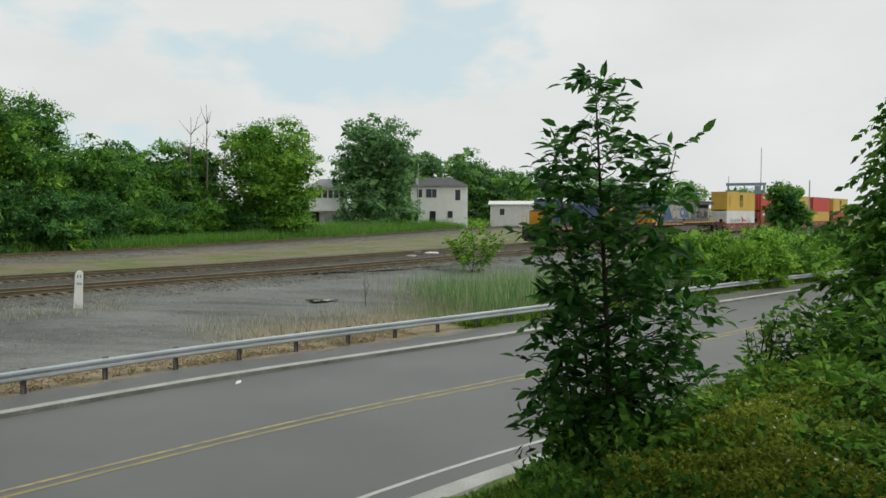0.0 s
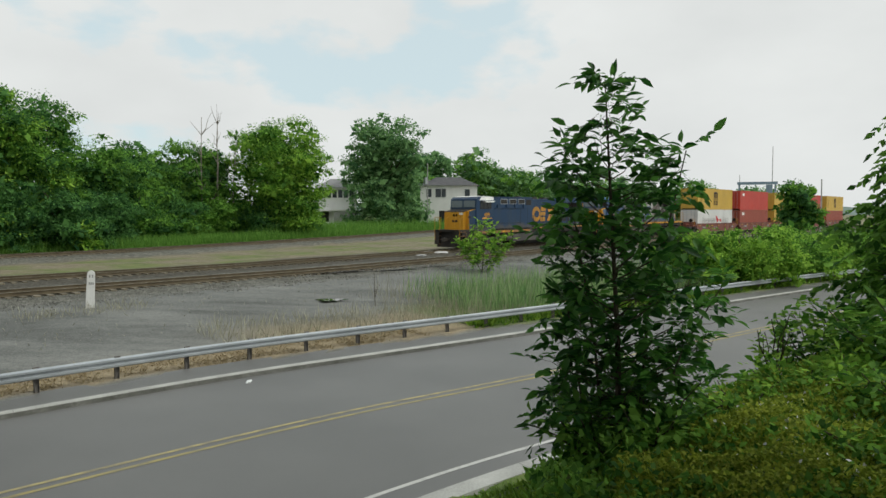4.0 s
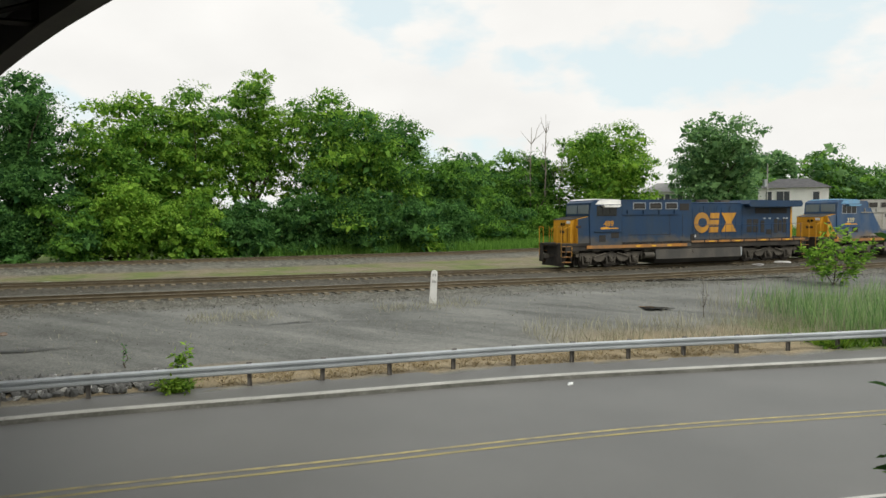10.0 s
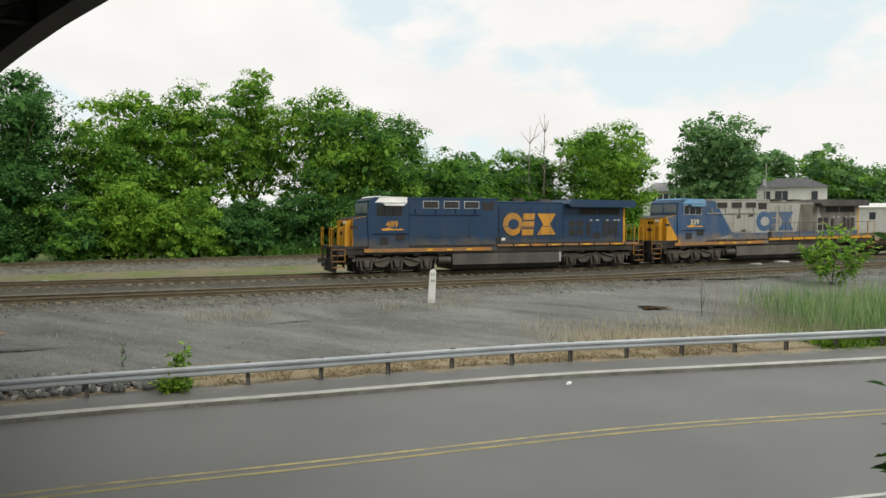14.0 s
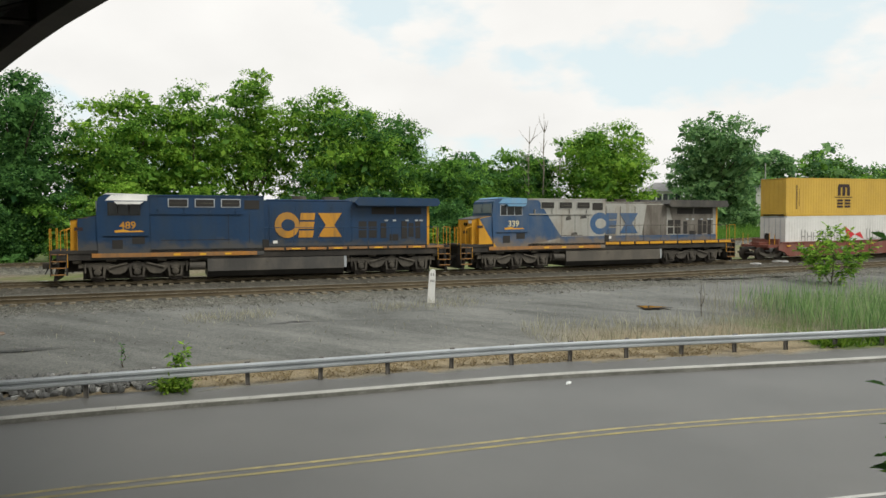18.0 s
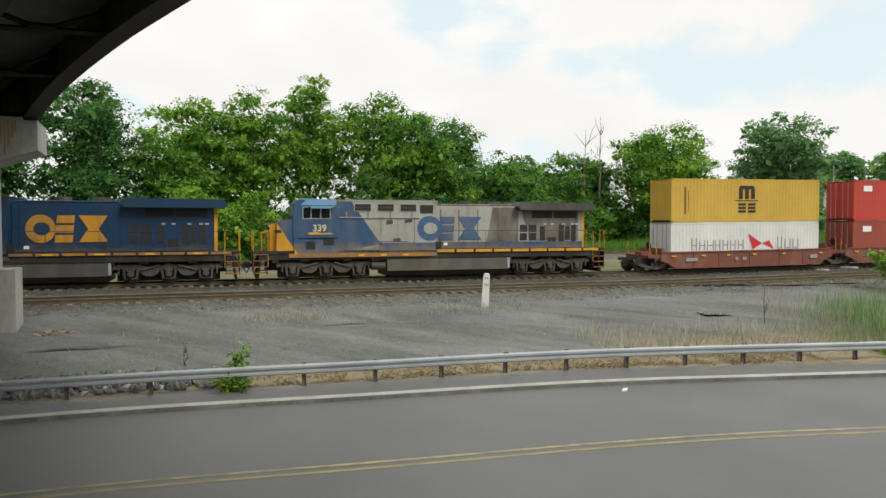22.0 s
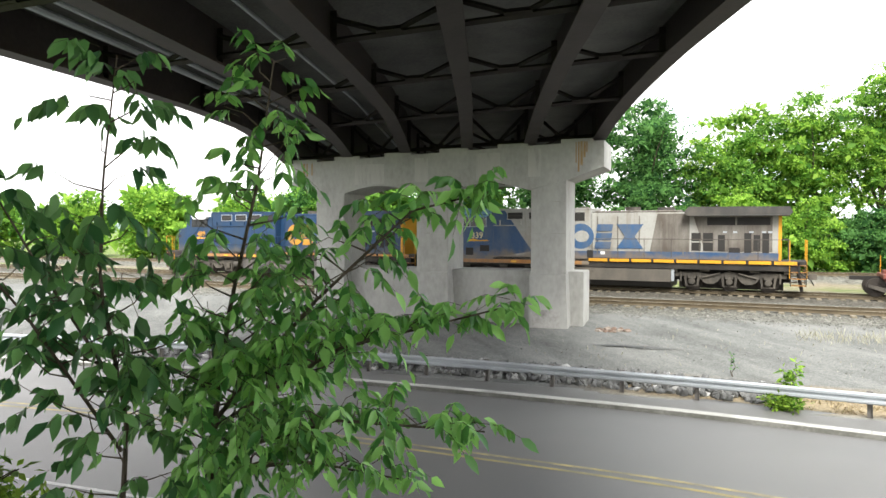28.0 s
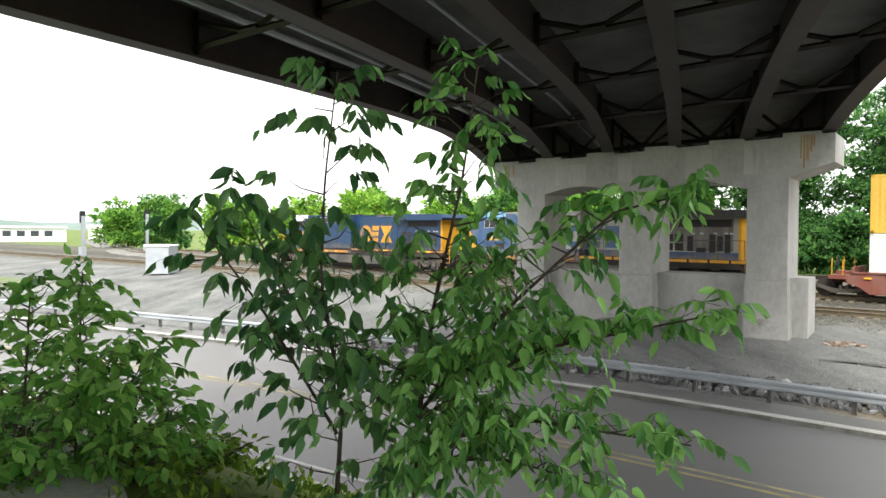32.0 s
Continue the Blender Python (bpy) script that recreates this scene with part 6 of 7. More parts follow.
grass_patch("dry_grass", 380, in_strip(10.6, 15.5, 26.6, 28.2), 0.10, 0.5, M["pale_straw"], "pale dry grass around the marker post", 9, 0.018, 0.35)
grass_patch("dry_grass", 500, in_strip(-6, 30, 22.0, 28.6), 0.06, 0.28, M["pale_straw"], "thin pale grass scattered over the gravel lot", 10, 0.016, 0.5)
grass_patch("dry_grass", 3800, by_kerb(21, 60, 2.6, 8.5, 0.9), 0.6, 1.75, M["pale_straw"], "pale seed stalks among the green reeds", 12, 0.016, 0.2)


def shrub(name, x, y, h, w, mat, seed, label, leaves=900, size=0.13, category="shrub", stems=7, group="", fold=False):
    """Several stems from one foot, leaves along them."""
    rng = np.random.default_rng(seed)
    z0 = float(ground_height([(x, y)])[0]) - 0.04
    e = thing(name, x, y, z0, 0, label, category, group)
    base, way = [], []
    for i in range(stems):
        ang = rng.uniform(0, 6.2832)
        tip = np.array([math.cos(ang) * w / 2 * rng.uniform(0.2, 1), math.sin(ang) * w / 2 * rng.uniform(0.2, 1), h * rng.uniform(0.6, 1)])
        pts = crooked((0, 0, 0), tip, 4, 0.04 * h, rng)
        bm = bmesh.new()
        tube(bm, pts, 0.008 + 0.006 * h, 0.004, 5)
        part("stem", bm, M["bark"], e)
        for j in range(leaves // stems):
            t = rng.uniform(0.2, 1.0) ** 0.8 * 4
            k = min(3, int(t))
            q = pts[k] + (pts[k + 1] - pts[k]) * (t - k)
            d = unit(np.array([rng.normal(), rng.normal(), rng.normal(0.1, 0.5)]))
            base.append(q + d * rng.uniform(0.0, 0.22) * w * 0.6)
            way.append(d + np.array([0, 0, -0.15]))
    n = len(base)
    ln = size * rng.uniform(0.6, 1.3, n)
    lv = new("leaves", leaf_mesh("leaves", np.array(base), np.array(way), rng.normal(0, 0.5, (n, 3)) + np.array([0, 0, 1.0]), ln, ln * 0.5, mat, fold))
    lv.parent = e
    return e


# the shrubs on the lot and beside the guardrail
p = tp(2.0, 19.2)
shrub("shrub", p.x, p.y, 1.45, 0.8, M["leaf_b"], 2, "small bright green shrub behind the guardrail", 250, 0.16, stems=4)
shrub("shrub", p.x + 0.15, p.y - 0.2, 0.4, 1.3, M["weed"], 3, "low green weeds under the guardrail", 700, 0.12, stems=9)
p = tp(0.9, 21.7)
shrub("weed", p.x, p.y, 1.0, 0.25, M["leaf_c"], 4, "thin dark stalk of a dried weed", 26, 0.10, stems=2)
p = tp(22.5, 21.0)
shrub("weed", p.x, p.y, 1.9, 0.4, M["bark"], 5, "tall brown stalk of a dried weed", 40, 0.10, stems=2)


def hedge(a0, a1, k, h, seed):
    """Bushes in a row behind the guardrail where the road runs off."""
    rng = np.random.default_rng(seed)
    al = KLINE @ np.array([UX, UY])
    a = a0
    while a < a1:
        j = int(np.abs(al - a).argmin())
        q = KLINE[j] + KOUT[j] * (k + rng.uniform(-0.6, 0.9))
        aa, ss = to_as(*q)
        tree("bush", aa, ss, h * rng.uniform(0.85, 1.12), 4.6 * rng.uniform(0.9, 1.2), [B_ if rng.random() < 0.5 else A_], int(seed * 100 + a * 10), "leafy green roadside bush behind the guardrail", 3000, 0.24, -0.1, clumps=24, top=0.42, group="roadside bushes", category="bush")
        a += 2.7


hedge(40, 90, 3.6, 3.5, 5)


# ---- the near saplings and the bank ----
def polar(az, el, d):
    """A point d metres off, az degrees to the left of +y and el degrees up from the eye."""
    return np.array([-math.sin(radians(az)) * d, math.cos(radians(az)) * d, EYE.z + d * math.tan(radians(el))])


def sapling(name, label, stems, mat, seed, leaflet=0.13, per=5, reach=0.9, step=0.05, droop=0.25, profile=None, group="", thin=1.0, rachis=0.28, hang=0.0, broad=0.46):
    """Stems with side branches that carry compound leaves of folded leaflets."""
    rng = np.random.default_rng(seed)
    foot = np.array(stems[0][0][0], float)
    e = thing(name, *foot, 0, label, "sapling", group)
    base, way, nrm, size = [], [], [], []

    def compound(q, d):
        d = unit(np.asarray(d) + np.array([0, 0, 0.1]))
        sidev = unit(np.cross(d, [0, 0, 1.0]) + 1e-6)
        L = rachis * rng.uniform(0.7, 1.2)
        for j in range(per):
            pair, sgn = j // 2, 1 if j % 2 else -1
            t = 1.0 if j == per - 1 else 0.35 + 0.55 * pair / max(1, per // 2)
            b = q + d * L * t + np.array([0, 0, -droop * L * t * t])
            w = d * (1.0 if j == per - 1 else 0.55) + sidev * sgn * (0.0 if j == per - 1 else 0.85) + np.array([0, 0, -droop - hang]) + rng.normal(0, 0.18, 3)
            base.append(b - foot)
            way.append(w)
            nrm.append(np.array([0, 0, 1.0]) + rng.normal(0, 0.45 + hang * 0.8, 3))
            size.append(leaflet * rng.uniform(0.7, 1.25))
        return [q - foot, q + d * L * 0.6 + np.array([0, 0, -droop * L * 0.36]) - foot, q + d * L - np.array([0, 0, droop * L]) - foot]

    twigs = bmesh.new()
    for pts, r0, branches, prof in stems:
        line = resample3(pts, 0.04)
        bm = bmesh.new()
        tube(bm, [q - foot for q in line[::3]] + [line[-1] - foot], r0, 0.004, 6)
        part("stem", bm, M["bark"], e)
        total = len(line)
        for b in range(branches):
            t = (b + rng.uniform(0, 1)) / branches
            i = min(total - 1, int((0.06 + 0.94 * t) * total))
            q = line[i]
            ang = b * 2.4 + rng.uniform(-0.5, 0.5)
            ln = prof(t) * rng.uniform(0.55, 1.1) * reach
            d = np.array([math.cos(ang), math.sin(ang), rng.uniform(0.25, 0.85)])
            tip = q + unit(d) * ln
            mid = (q + tip) / 2 + np.array([0, 0, -0.04 * ln]) + rng.normal(0, 0.02, 3)
            if ln > 0.12:
                tube(twigs, [q - foot, mid - foot, tip - foot], 0.004 + 0.006 * ln, 0.002, 4)
            n = max(1, int(ln / step * thin))
            for k in range(n):
                u = 0.25 + 0.75 * (k + 1) / n
                c = q + (tip - q) * u
                dd = unit(d) * 0.7 + unit(rng.normal(0, 1, 3)) * 0.9
                rp = compound(c, dd)
                tube(twigs, rp, 0.0022, 0.001, 3)
        for k in range(3):
            compound(line[-1 - k * 2], np.array([rng.normal(), rng.normal(), 0.9]))
    part("twig_growth", twigs, M["bark"], e)["kind"] = "stuff"
    size = np.array(size)
    lv = new("leaves", leaf_mesh("leaves", np.array(base), np.array(way), np.array(nrm), size, size * broad, mat, True))
    lv.parent = e
    return e


def resample3(pts, step):
    pts = np.array(pts, float)
    d = np.concatenate([[0], np.cumsum(np.linalg.norm(np.diff(pts, axis=0), axis=1))])
    q = np.linspace(0, d[-1], max(6, int(d[-1] / step)))
    return np.stack([np.interp(q, d, pts[:, i]) for i in range(3)], 1)


D1 = 5.6
foot = polar(-13.2, 0, D1)
foot[2] = float(ground_height([foot[:2]])[0]) - 0.05
n1 = lambda t: np.interp(t, (0, 0.15, 0.35, 0.60, 0.70, 0.80, 0.90, 1.0), (0.56, 0.64, 0.70, 0.64, 0.42, 0.22, 0.11, 0.04))
sapling("sapling", "dense young ash sapling with dark green compound leaves on the bank",
        [([foot, polar(-13.0, -10, D1), polar(-12.4, 0, D1), polar(-11.8, 10.4, D1)], 0.032, 100, n1),
         ([foot + [0.15, 0, 0], polar(-15.2, -8, D1 + 0.1), polar(-17.9, 4.8, D1 + 0.1)], 0.018, 26, lambda t: 0.42 * (1.05 - t)),
         ([foot + [-0.1, 0.05, 0], polar(-11.2, -10, D1 + 0.2), polar(-9.2, 1.6, D1 + 0.2)], 0.018, 26, lambda t: 0.42 * (1.1 - t)),
         ([foot + [0.2, 0.1, 0], polar(-18.0, -10, D1 + 0.3), polar(-20.6, -5.5, D1 + 0.3)], 0.014, 20, lambda t: 0.45 * (1.1 - t)),
         ([foot + [-0.2, 0.1, 0], polar(-10.3, -15, D1 + 0.1), polar(-9.0, -7.0, D1 + 0.1)], 0.014, 18, lambda t: 0.34 * (1.1 - t))],
        M["leaf_near"], 11, 0.118, 7, 1.0, 0.092, 0.15, group="saplings on the bank", rachis=0.24, hang=0.12, broad=0.42)

# the young tree at the edge of the lot
foot = np.array([1.75, 45.3, 0.0])
foot[2] = float(ground_height([foot[:2]])[0]) - 0.05
sapling("sapling", "young tree with layered bright green leaves beside the gravel lot",
        [([foot, foot + [0.1, 0, 1.4], foot + [-0.1, 0.1, 3.1]], 0.04, 26, lambda t: np.interp(t, (0, 0.35, 0.55, 1.0), (1.5, 1.7, 1.1, 0.35))),
         ([foot, foot + [0.6, 0, 1.0], foot + [1.5, 0, 2.0]], 0.03, 10, lambda t: 0.7),
         ([foot, foot + [-0.5, 0, 0.8], foot + [-1.3, 0, 1.7]], 0.03, 10, lambda t: 0.7)],
        M["leaf_b"], 31, 0.27, 7, 1.0, 0.19, 0.1, rachis=0.5, hang=0.1, broad=0.5)

D2 = 4.1
foot = polar(91.9, 0, D2)
foot[2] = float(ground_height([foot[:2]])[0]) - 0.05
foot2 = polar(98.2, 0, D2 + 0.1)
foot2[2] = float(ground_height([foot2[:2]])[0]) - 0.05
n2 = lambda t: np.interp(t, (0, 0.12, 0.3, 0.6, 1.0), (0.2, 0.35, 0.58, 0.42, 0.2))
sapling("sapling", "young box elder with hanging light green leaves on the bank",
        [([foot, polar(91.6, -16, D2), polar(90.2, -6, D2), polar(88.0, 4, D2), polar(86.8, 13.0, D2)], 0.024, 50, n2),
         ([polar(91.4, -14.5, D2), polar(84.0, -6.0, D2 - 0.2), polar(76.0, 1.5, D2 - 0.35), polar(68.5, 3.4, D2 - 0.4)], 0.014, 40, lambda t: 0.42 * (1.1 - t)),
         ([polar(91.4, -15, D2), polar(82.0, -9.5, D2 - 0.3), polar(67.5, -6.0, D2 - 0.4)], 0.014, 42, lambda t: 0.42 * (1.1 - t)),
         ([polar(91.5, -17, D2), polar(82.0, -15.0, D2 - 0.3), polar(70.0, -16.0, D2 - 0.4)], 0.012, 36, lambda t: 0.40 * (1.1 - t)),
         ([polar(91.5, -18, D2), polar(84.0, -18.0, D2 - 0.2), polar(77.0, -19.5, D2 - 0.2)], 0.012, 26, lambda t: 0.40 * (1.1 - t))],
        M["leaf_near2"], 12, 0.105, 7, 1.0, 0.088, 0.5, group="saplings on the bank", rachis=0.24, hang=0.7, broad=0.40)
sapling("sapling", "thin young ash sapling with broad dark leaves",
        [([foot2, polar(97.6, -14, D2 + 0.1), polar(99.3, -4, D2 + 0.1), polar(99.0, 4, D2 + 0.1), polar(98.0, 12.5, D2 + 0.1)], 0.018, 32, lambda t: np.interp(t, (0, 0.1, 0.35, 1.0), (0.15, 0.3, 0.5, 0.15))),
         ([polar(98.0, -16, D2 + 0.1), polar(104, -6, D2), polar(109, 1.0, D2)], 0.012, 20, lambda t: 0.4 * (1.1 - t)),
         ([polar(98.0, -12, D2 + 0.1), polar(103.5, -2, D2), polar(106, 3.0, D2)], 0.012, 16, lambda t: 0.35 * (1.1 - t))],
        M["leaf_near3"], 13, 0.125, 7, 1.0, 0.105, 0.5, group="saplings on the bank", rachis=0.26, hang=0.8, broad=0.44)

D3 = 5.0
for az3, top3, seed3 in ((116.5, -3.2, 21), (112.6, -10.0, 22), (119.8, -4.6, 23)):
    foot = polar(az3 + 0.6, 0, D3)
    foot[2] = float(ground_height([foot[:2]])[0]) - 0.05
    sapling("sapling", "low young box elder with bright green leaves on the bank",
            [([foot, polar(az3 + 0.4, -12, D3), polar(az3, top3, D3)], 0.014, 26, lambda t: 0.55 * (1.05 - 0.6 * t)),
             ([foot + [0.05, 0.1, 0], polar(az3 - 2.0, -13, D3), polar(az3 - 4.2, top3 - 6.5, D3)], 0.010, 14, lambda t: 0.36 * (1.1 - t))],
            M["leaf_near4"], seed3, 0.105, 5, 1.0, 0.085, 0.4, group="saplings on the bank", rachis=0.18, hang=0.4, broad=0.5)


def bank_shrubs():
    """Rows of turn, distance, height of the top over the eye in degrees, width, leaves, count and leaf size."""
    rows = [(-24.2, 8.4, -6.6, 0.6, "leaf_b", 150, 0.10), (-27.5, 9.0, -6.8, 1.6, "leaf_a", 700, 0.12), (-30.5, 8.6, -5.8, 2.0, "leaf_b", 800, 0.12), (-33.5, 8.2, -5.0, 2.2, "leaf_a", 800, 0.12), (-26.0, 7.4, -10.5, 1.6, "leaf_b", 600, 0.10),
            (-29.5, 7.0, -10.0, 1.8, "leaf_b", 600, 0.10), (-33.0, 6.6, -9.5, 1.9, "leaf_a", 600, 0.10), (-22.0, 6.6, -15.0, 0.9, "leaf_b", 300, 0.08), (-18.5, 6.6, -15.0, 0.9, "leaf_a", 300, 0.08),
            (-31.0, 5.4, -16.0, 1.0, "leaf_b", 360, 0.07), (-36.0, 7.6, -4.0, 2.2, "leaf_a", 700, 0.12), (-10.0, 6.0, -12.5, 0.9, "leaf_b", 620, 0.075), (-12.5, 5.3, -14.5, 1.3, "leaf_a", 520, 0.10), (-15.5, 5.4, -12.0, 1.2, "leaf_a", 450, 0.10)]
    for i, (az, d, el, w, m, n, sz) in enumerate(rows):
        q = polar(az, el, d)
        h = max(0.3, q[2] - float(ground_height([q[:2]])[0]))
        shrub("shrub", q[0], q[1], h, w, M[m], 200 + i, "low leafy green shrub on the roadside bank", n, sz, stems=9, group="shrubs on the bank")
    rows = [(121.5, 5.8, -6.5, 1.2, "leaf_near4", 330, 0.12), (112.0, 5.2, -14.0, 0.9, "leaf_near4", 350, 0.10), (109.0, 5.4, -16.0, 1.0, "weed", 300, 0.09),
            (124.5, 5.2, -8.0, 1.2, "leaf_near2", 300, 0.11), 
            (122.5, 5.0, -11.0, 0.9, "leaf_near2", 300, 0.10)]
    for i, (az, d, el, w, m, n, sz) in enumerate(rows):
        q = polar(az, el, d)
        h = max(0.3, q[2] - float(ground_height([q[:2]])[0]))
        shrub("shrub", q[0], q[1], h, w, M[m], 260 + i, "leafy green shrub on the bank under the bridge", n, sz, stems=9, group="shrubs under the bridge")


bank_shrubs()


def bank_place(az0, az1, d0, d1):
    def place(rng, n):
        az, d = np.radians(rng.uniform(az0, az1, n)), rng.uniform(d0, d1, n)
        q = np.column_stack([-np.sin(az) * d, np.cos(az) * d])
        return q[kerb_distance(q) < -10.35]
    return place


grass_patch("bank_weeds", 105000, bank_place(-62, 75, 0.6, 16), 0.04, 0.14, M["weed"], "low yellow-green weeds covering the bank", 30, 0.02, 0.8)
grass_patch("bank_weeds", 75000, bank_place(-62, 75, 0.6, 16), 0.03, 0.10, M["leaf_b"], "leafy green ground cover on the bank", 31, 0.035, 1.2)
M["clover"] = leaf_material("olive_clover", (0.15, 0.22, 0.025), (0.46, 0.52, 0.08), 0.45)
grass_patch("bank_weeds", 165000, bank_place(-62, -13, 1.6, 10.5), 0.018, 0.045, M["clover"], "low olive-yellow clover in mounds on the bank", 34, 0.026, 1.6, mound=0.32)
grass_patch("bank_weeds", 9000, bank_place(-44, -6, 3.2, 10.5), 0.04, 0.09, M["leaf_a"], "leafy dark green weeds on the bank", 35, 0.04, 1.4, mound=0.34)
grass_patch("bank_weeds", 34000, bank_place(70, 300, 0.6, 10.5), 0.04, 0.11, M["weed"], "green weeds on the bank under the bridge", 32, 0.04, 1.2, mound=0.3)

M["blossom"] = plain("white_clover_blossom", (0.75, 0.75, 0.72), 0.7)
grass_patch("clover_blossoms", 900, bank_place(-44, -17, 4.4, 10), 0.015, 0.035, M["blossom"], "small white clover blossoms among the weeds", 34, 0.03, 2.0, "flowers", mound=0.36)


def feather_tree(az, d, top, w, seed, label):
    """A tree with long flat feathery leaves in layers."""
    rng = np.random.default_rng(seed)
    foot = polar(az, 0, d)
    foot[2] = float(ground_height([foot[:2]])[0]) - 0.1
    h = top - foot[2]
    e = thing("tree", *foot, 0, label, "tree", "roadside trees")
    bm = bmesh.new()
    tr = crooked((0, 0, 0), (0.1, 0, h * 0.95), 6, 0.06, rng)
    tube(bm, tr, 0.06, 0.012, 7)
    part("trunk", bm, M["bark"], e)
    base, way, nrm, size = [], [], [], []
    for b in range(86):
        t = 0.12 + 0.88 * b / 86
        q = np.array(tr[min(5, int(t * 6))]) + (np.array(tr[min(6, int(t * 6) + 1)]) - np.array(tr[min(5, int(t * 6))])) * (t * 6 % 1)
        ang = b * 2.4 + rng.uniform(-0.4, 0.4)
        ln = w / 2 * (1.08 - t) ** 0.75 * rng.uniform(0.7, 1.15) + 0.15
        d_ = np.array([math.cos(ang), math.sin(ang), 0.32])
        tip = q + unit(d_) * ln
        bm = bmesh.new()
        tube(bm, [q, (q + tip) / 2 + [0, 0, 0.05], tip], 0.016, 0.004, 4)
        part("limb", bm, M["bark"], e)
        for k in range(int(ln / 0.13) + 1):
            c = q + (tip - q) * (0.3 + 0.7 * rng.random())
            dd = unit(d_ * 0.6 + np.array([rng.normal(), rng.normal(), rng.normal(-0.15, 0.35)]))
            sd = unit(np.cross(dd, [0, 0, 1.0]))
            sag = rng.uniform(0.004, 0.014)
            for j in range(8):
                for sg in (-1, 1):
                    base.append(c + dd * (0.08 + 0.055 * j) + np.array([0, 0, -sag * j * j * 0.5]))
                    way.append(sd * sg + dd * 0.5 + np.array([0, 0, -0.65]) + rng.normal(0, 0.2, 3))
                    nrm.append(np.array([0, 0, 0.7]) + rng.normal(0, 0.65, 3))
                    size.append(0.14 * rng.uniform(0.7, 1.2))
    size = np.array(size)
    lv = new("crown", leaf_mesh("crown", np.array(base), np.array(way), np.array(nrm), size, size * 0.5, M["leaf_a"]))
    lv.parent = e


feather_tree(-34.6, 9.4, 6.0, 2.2, 3, "young tree with feathery dark green leaves in flat layers")

# ---- small things beside the road and tracks ----
def on_ground(a, s, up=0.0):
    p = tp(a, s)
    return Vector((p.x, p.y, float(ground_height([(p.x, p.y)])[0]) + up))


def marker_post():
    q = on_ground(13.7, 28.3, -0.15)
    e = thing("marker_post", *q, 25, "white-painted concrete marker post leaning slightly beside the track", "marker post")
    bm = bmesh.new()
    prof = [(-0.165, 0), (0.165, 0), (0.14, 1.45), (0.13, 1.55), (0.09, 1.61), (0.0, 1.64), (-0.09, 1.61), (-0.13, 1.55), (-0.14, 1.45)]
    prism(prof, -0.11, 0.11, bm)
    p = part("post", bm, M["white_paint"], e)
    p.matrix_basis = pose(0, 0, 0, 0, 3.0, 0)
    bm = bmesh.new()
    for x, z, w, h in ((-0.07, 1.36, 0.05, 0.12), (0.03, 1.36, 0.05, 0.12), (-0.07, 1.08, 0.05, 0.1), (0.0, 1.08, 0.05, 0.1), (0.07, 1.08, 0.04, 0.1)):
        prism([(x, z), (x + w, z), (x + w, z + h), (x, z + h)], -0.114, -0.11, bm)
    part("faded_writing", bm, M["logo_grey"], p)


marker_post()


def stone_mesh(seed, size):
    rng = np.random.default_rng(seed)
    bm = bmesh.new()
    bmesh.ops.create_icosphere(bm, subdivisions=1, radius=size)
    for v in bm.verts:
        v.co = Vector((v.co.x * 1.25, v.co.y * 0.95, v.co.z * 0.75)) * (1 + rng.normal(0, 0.24))
    return bm


M["stone"] = material("riprap_stone", [(0.12, 0.122, 0.12), (0.26, 0.262, 0.256), (0.42, 0.42, 0.41)], 0.9, scale=2.5, fine=18, bump=0.3, rand=0.5)
M["ballast_stone"] = material("ballast_stone", [(0.07, 0.07, 0.063), (0.15, 0.148, 0.135), (0.27, 0.265, 0.245)], 0.9, scale=1.5, fine=18, bump=0.2)
M["rubble"] = material("rubble", [(0.15, 0.10, 0.075), (0.29, 0.25, 0.21)], 0.9, scale=5, fine=20, rand=0.6)
M["bag"] = plain("pale_litter", (0.72, 0.74, 0.74), 0.5)
M["bag_blue"] = plain("pale_blue_litter", (0.40, 0.66, 0.66), 0.5)
M["tarp"] = material("wet_slab", [(0.35, 0.35, 0.35), (0.62, 0.62, 0.61)], 0.6, scale=2, fine=14)
# near-black colour that paints the shade of ruts and hollows
M["dark_patch"] = material("hollow_shade", [(0.018, 0.018, 0.018), (0.05, 0.048, 0.045)], 0.5, scale=3, fine=20)


def rock_pile():
    e = tagged(new("rock_pile"), "grey riprap stones heaped behind the guardrail", "rocks")
    rng = np.random.default_rng(3)
    protos = []
    for i in range(6):
        o = part("stone", stone_mesh(i, 0.115), M["stone"], e)
        protos.append(o)
    al = KLINE @ np.array([UX, UY])
    js = np.where((al > -17.5) & (al < 1.4))[0]
    rest = []
    for i in range(1500):
        j = rng.choice(js)
        d = 1.62 + 1.5 * rng.random() ** 1.1
        q = KLINE[j] + KOUT[j] * d + KDIR[j] * rng.uniform(-0.4, 0.4)
        z = float(ground_height([q])[0]) + 0.22 * math.sin(math.pi * min(1, (d - 1.55) / 1.6)) * rng.random()
        sc = rng.uniform(0.6, 1.35)
        m = pose(q[0], q[1], z, *rng.uniform(0, 360, 3)) @ Matrix.Scale(sc, 4)
        if i < 6:
            protos[i].matrix_basis = m
        elif i < 300:
            share("stone", protos[i % 6], e, m)
        else:
            rest.append((m, i % 6))
    v, f = [], []
    for m, k in rest:
        b = len(v)
        me = protos[k].data
        v += [m @ p.co for p in me.vertices]
        f += [tuple(b + q for q in pl.vertices) for pl in me.polygons]
    o = mesh_from("riprap", v, f, M["stone"], e)
    o["kind"] = "stuff"


rock_pile()


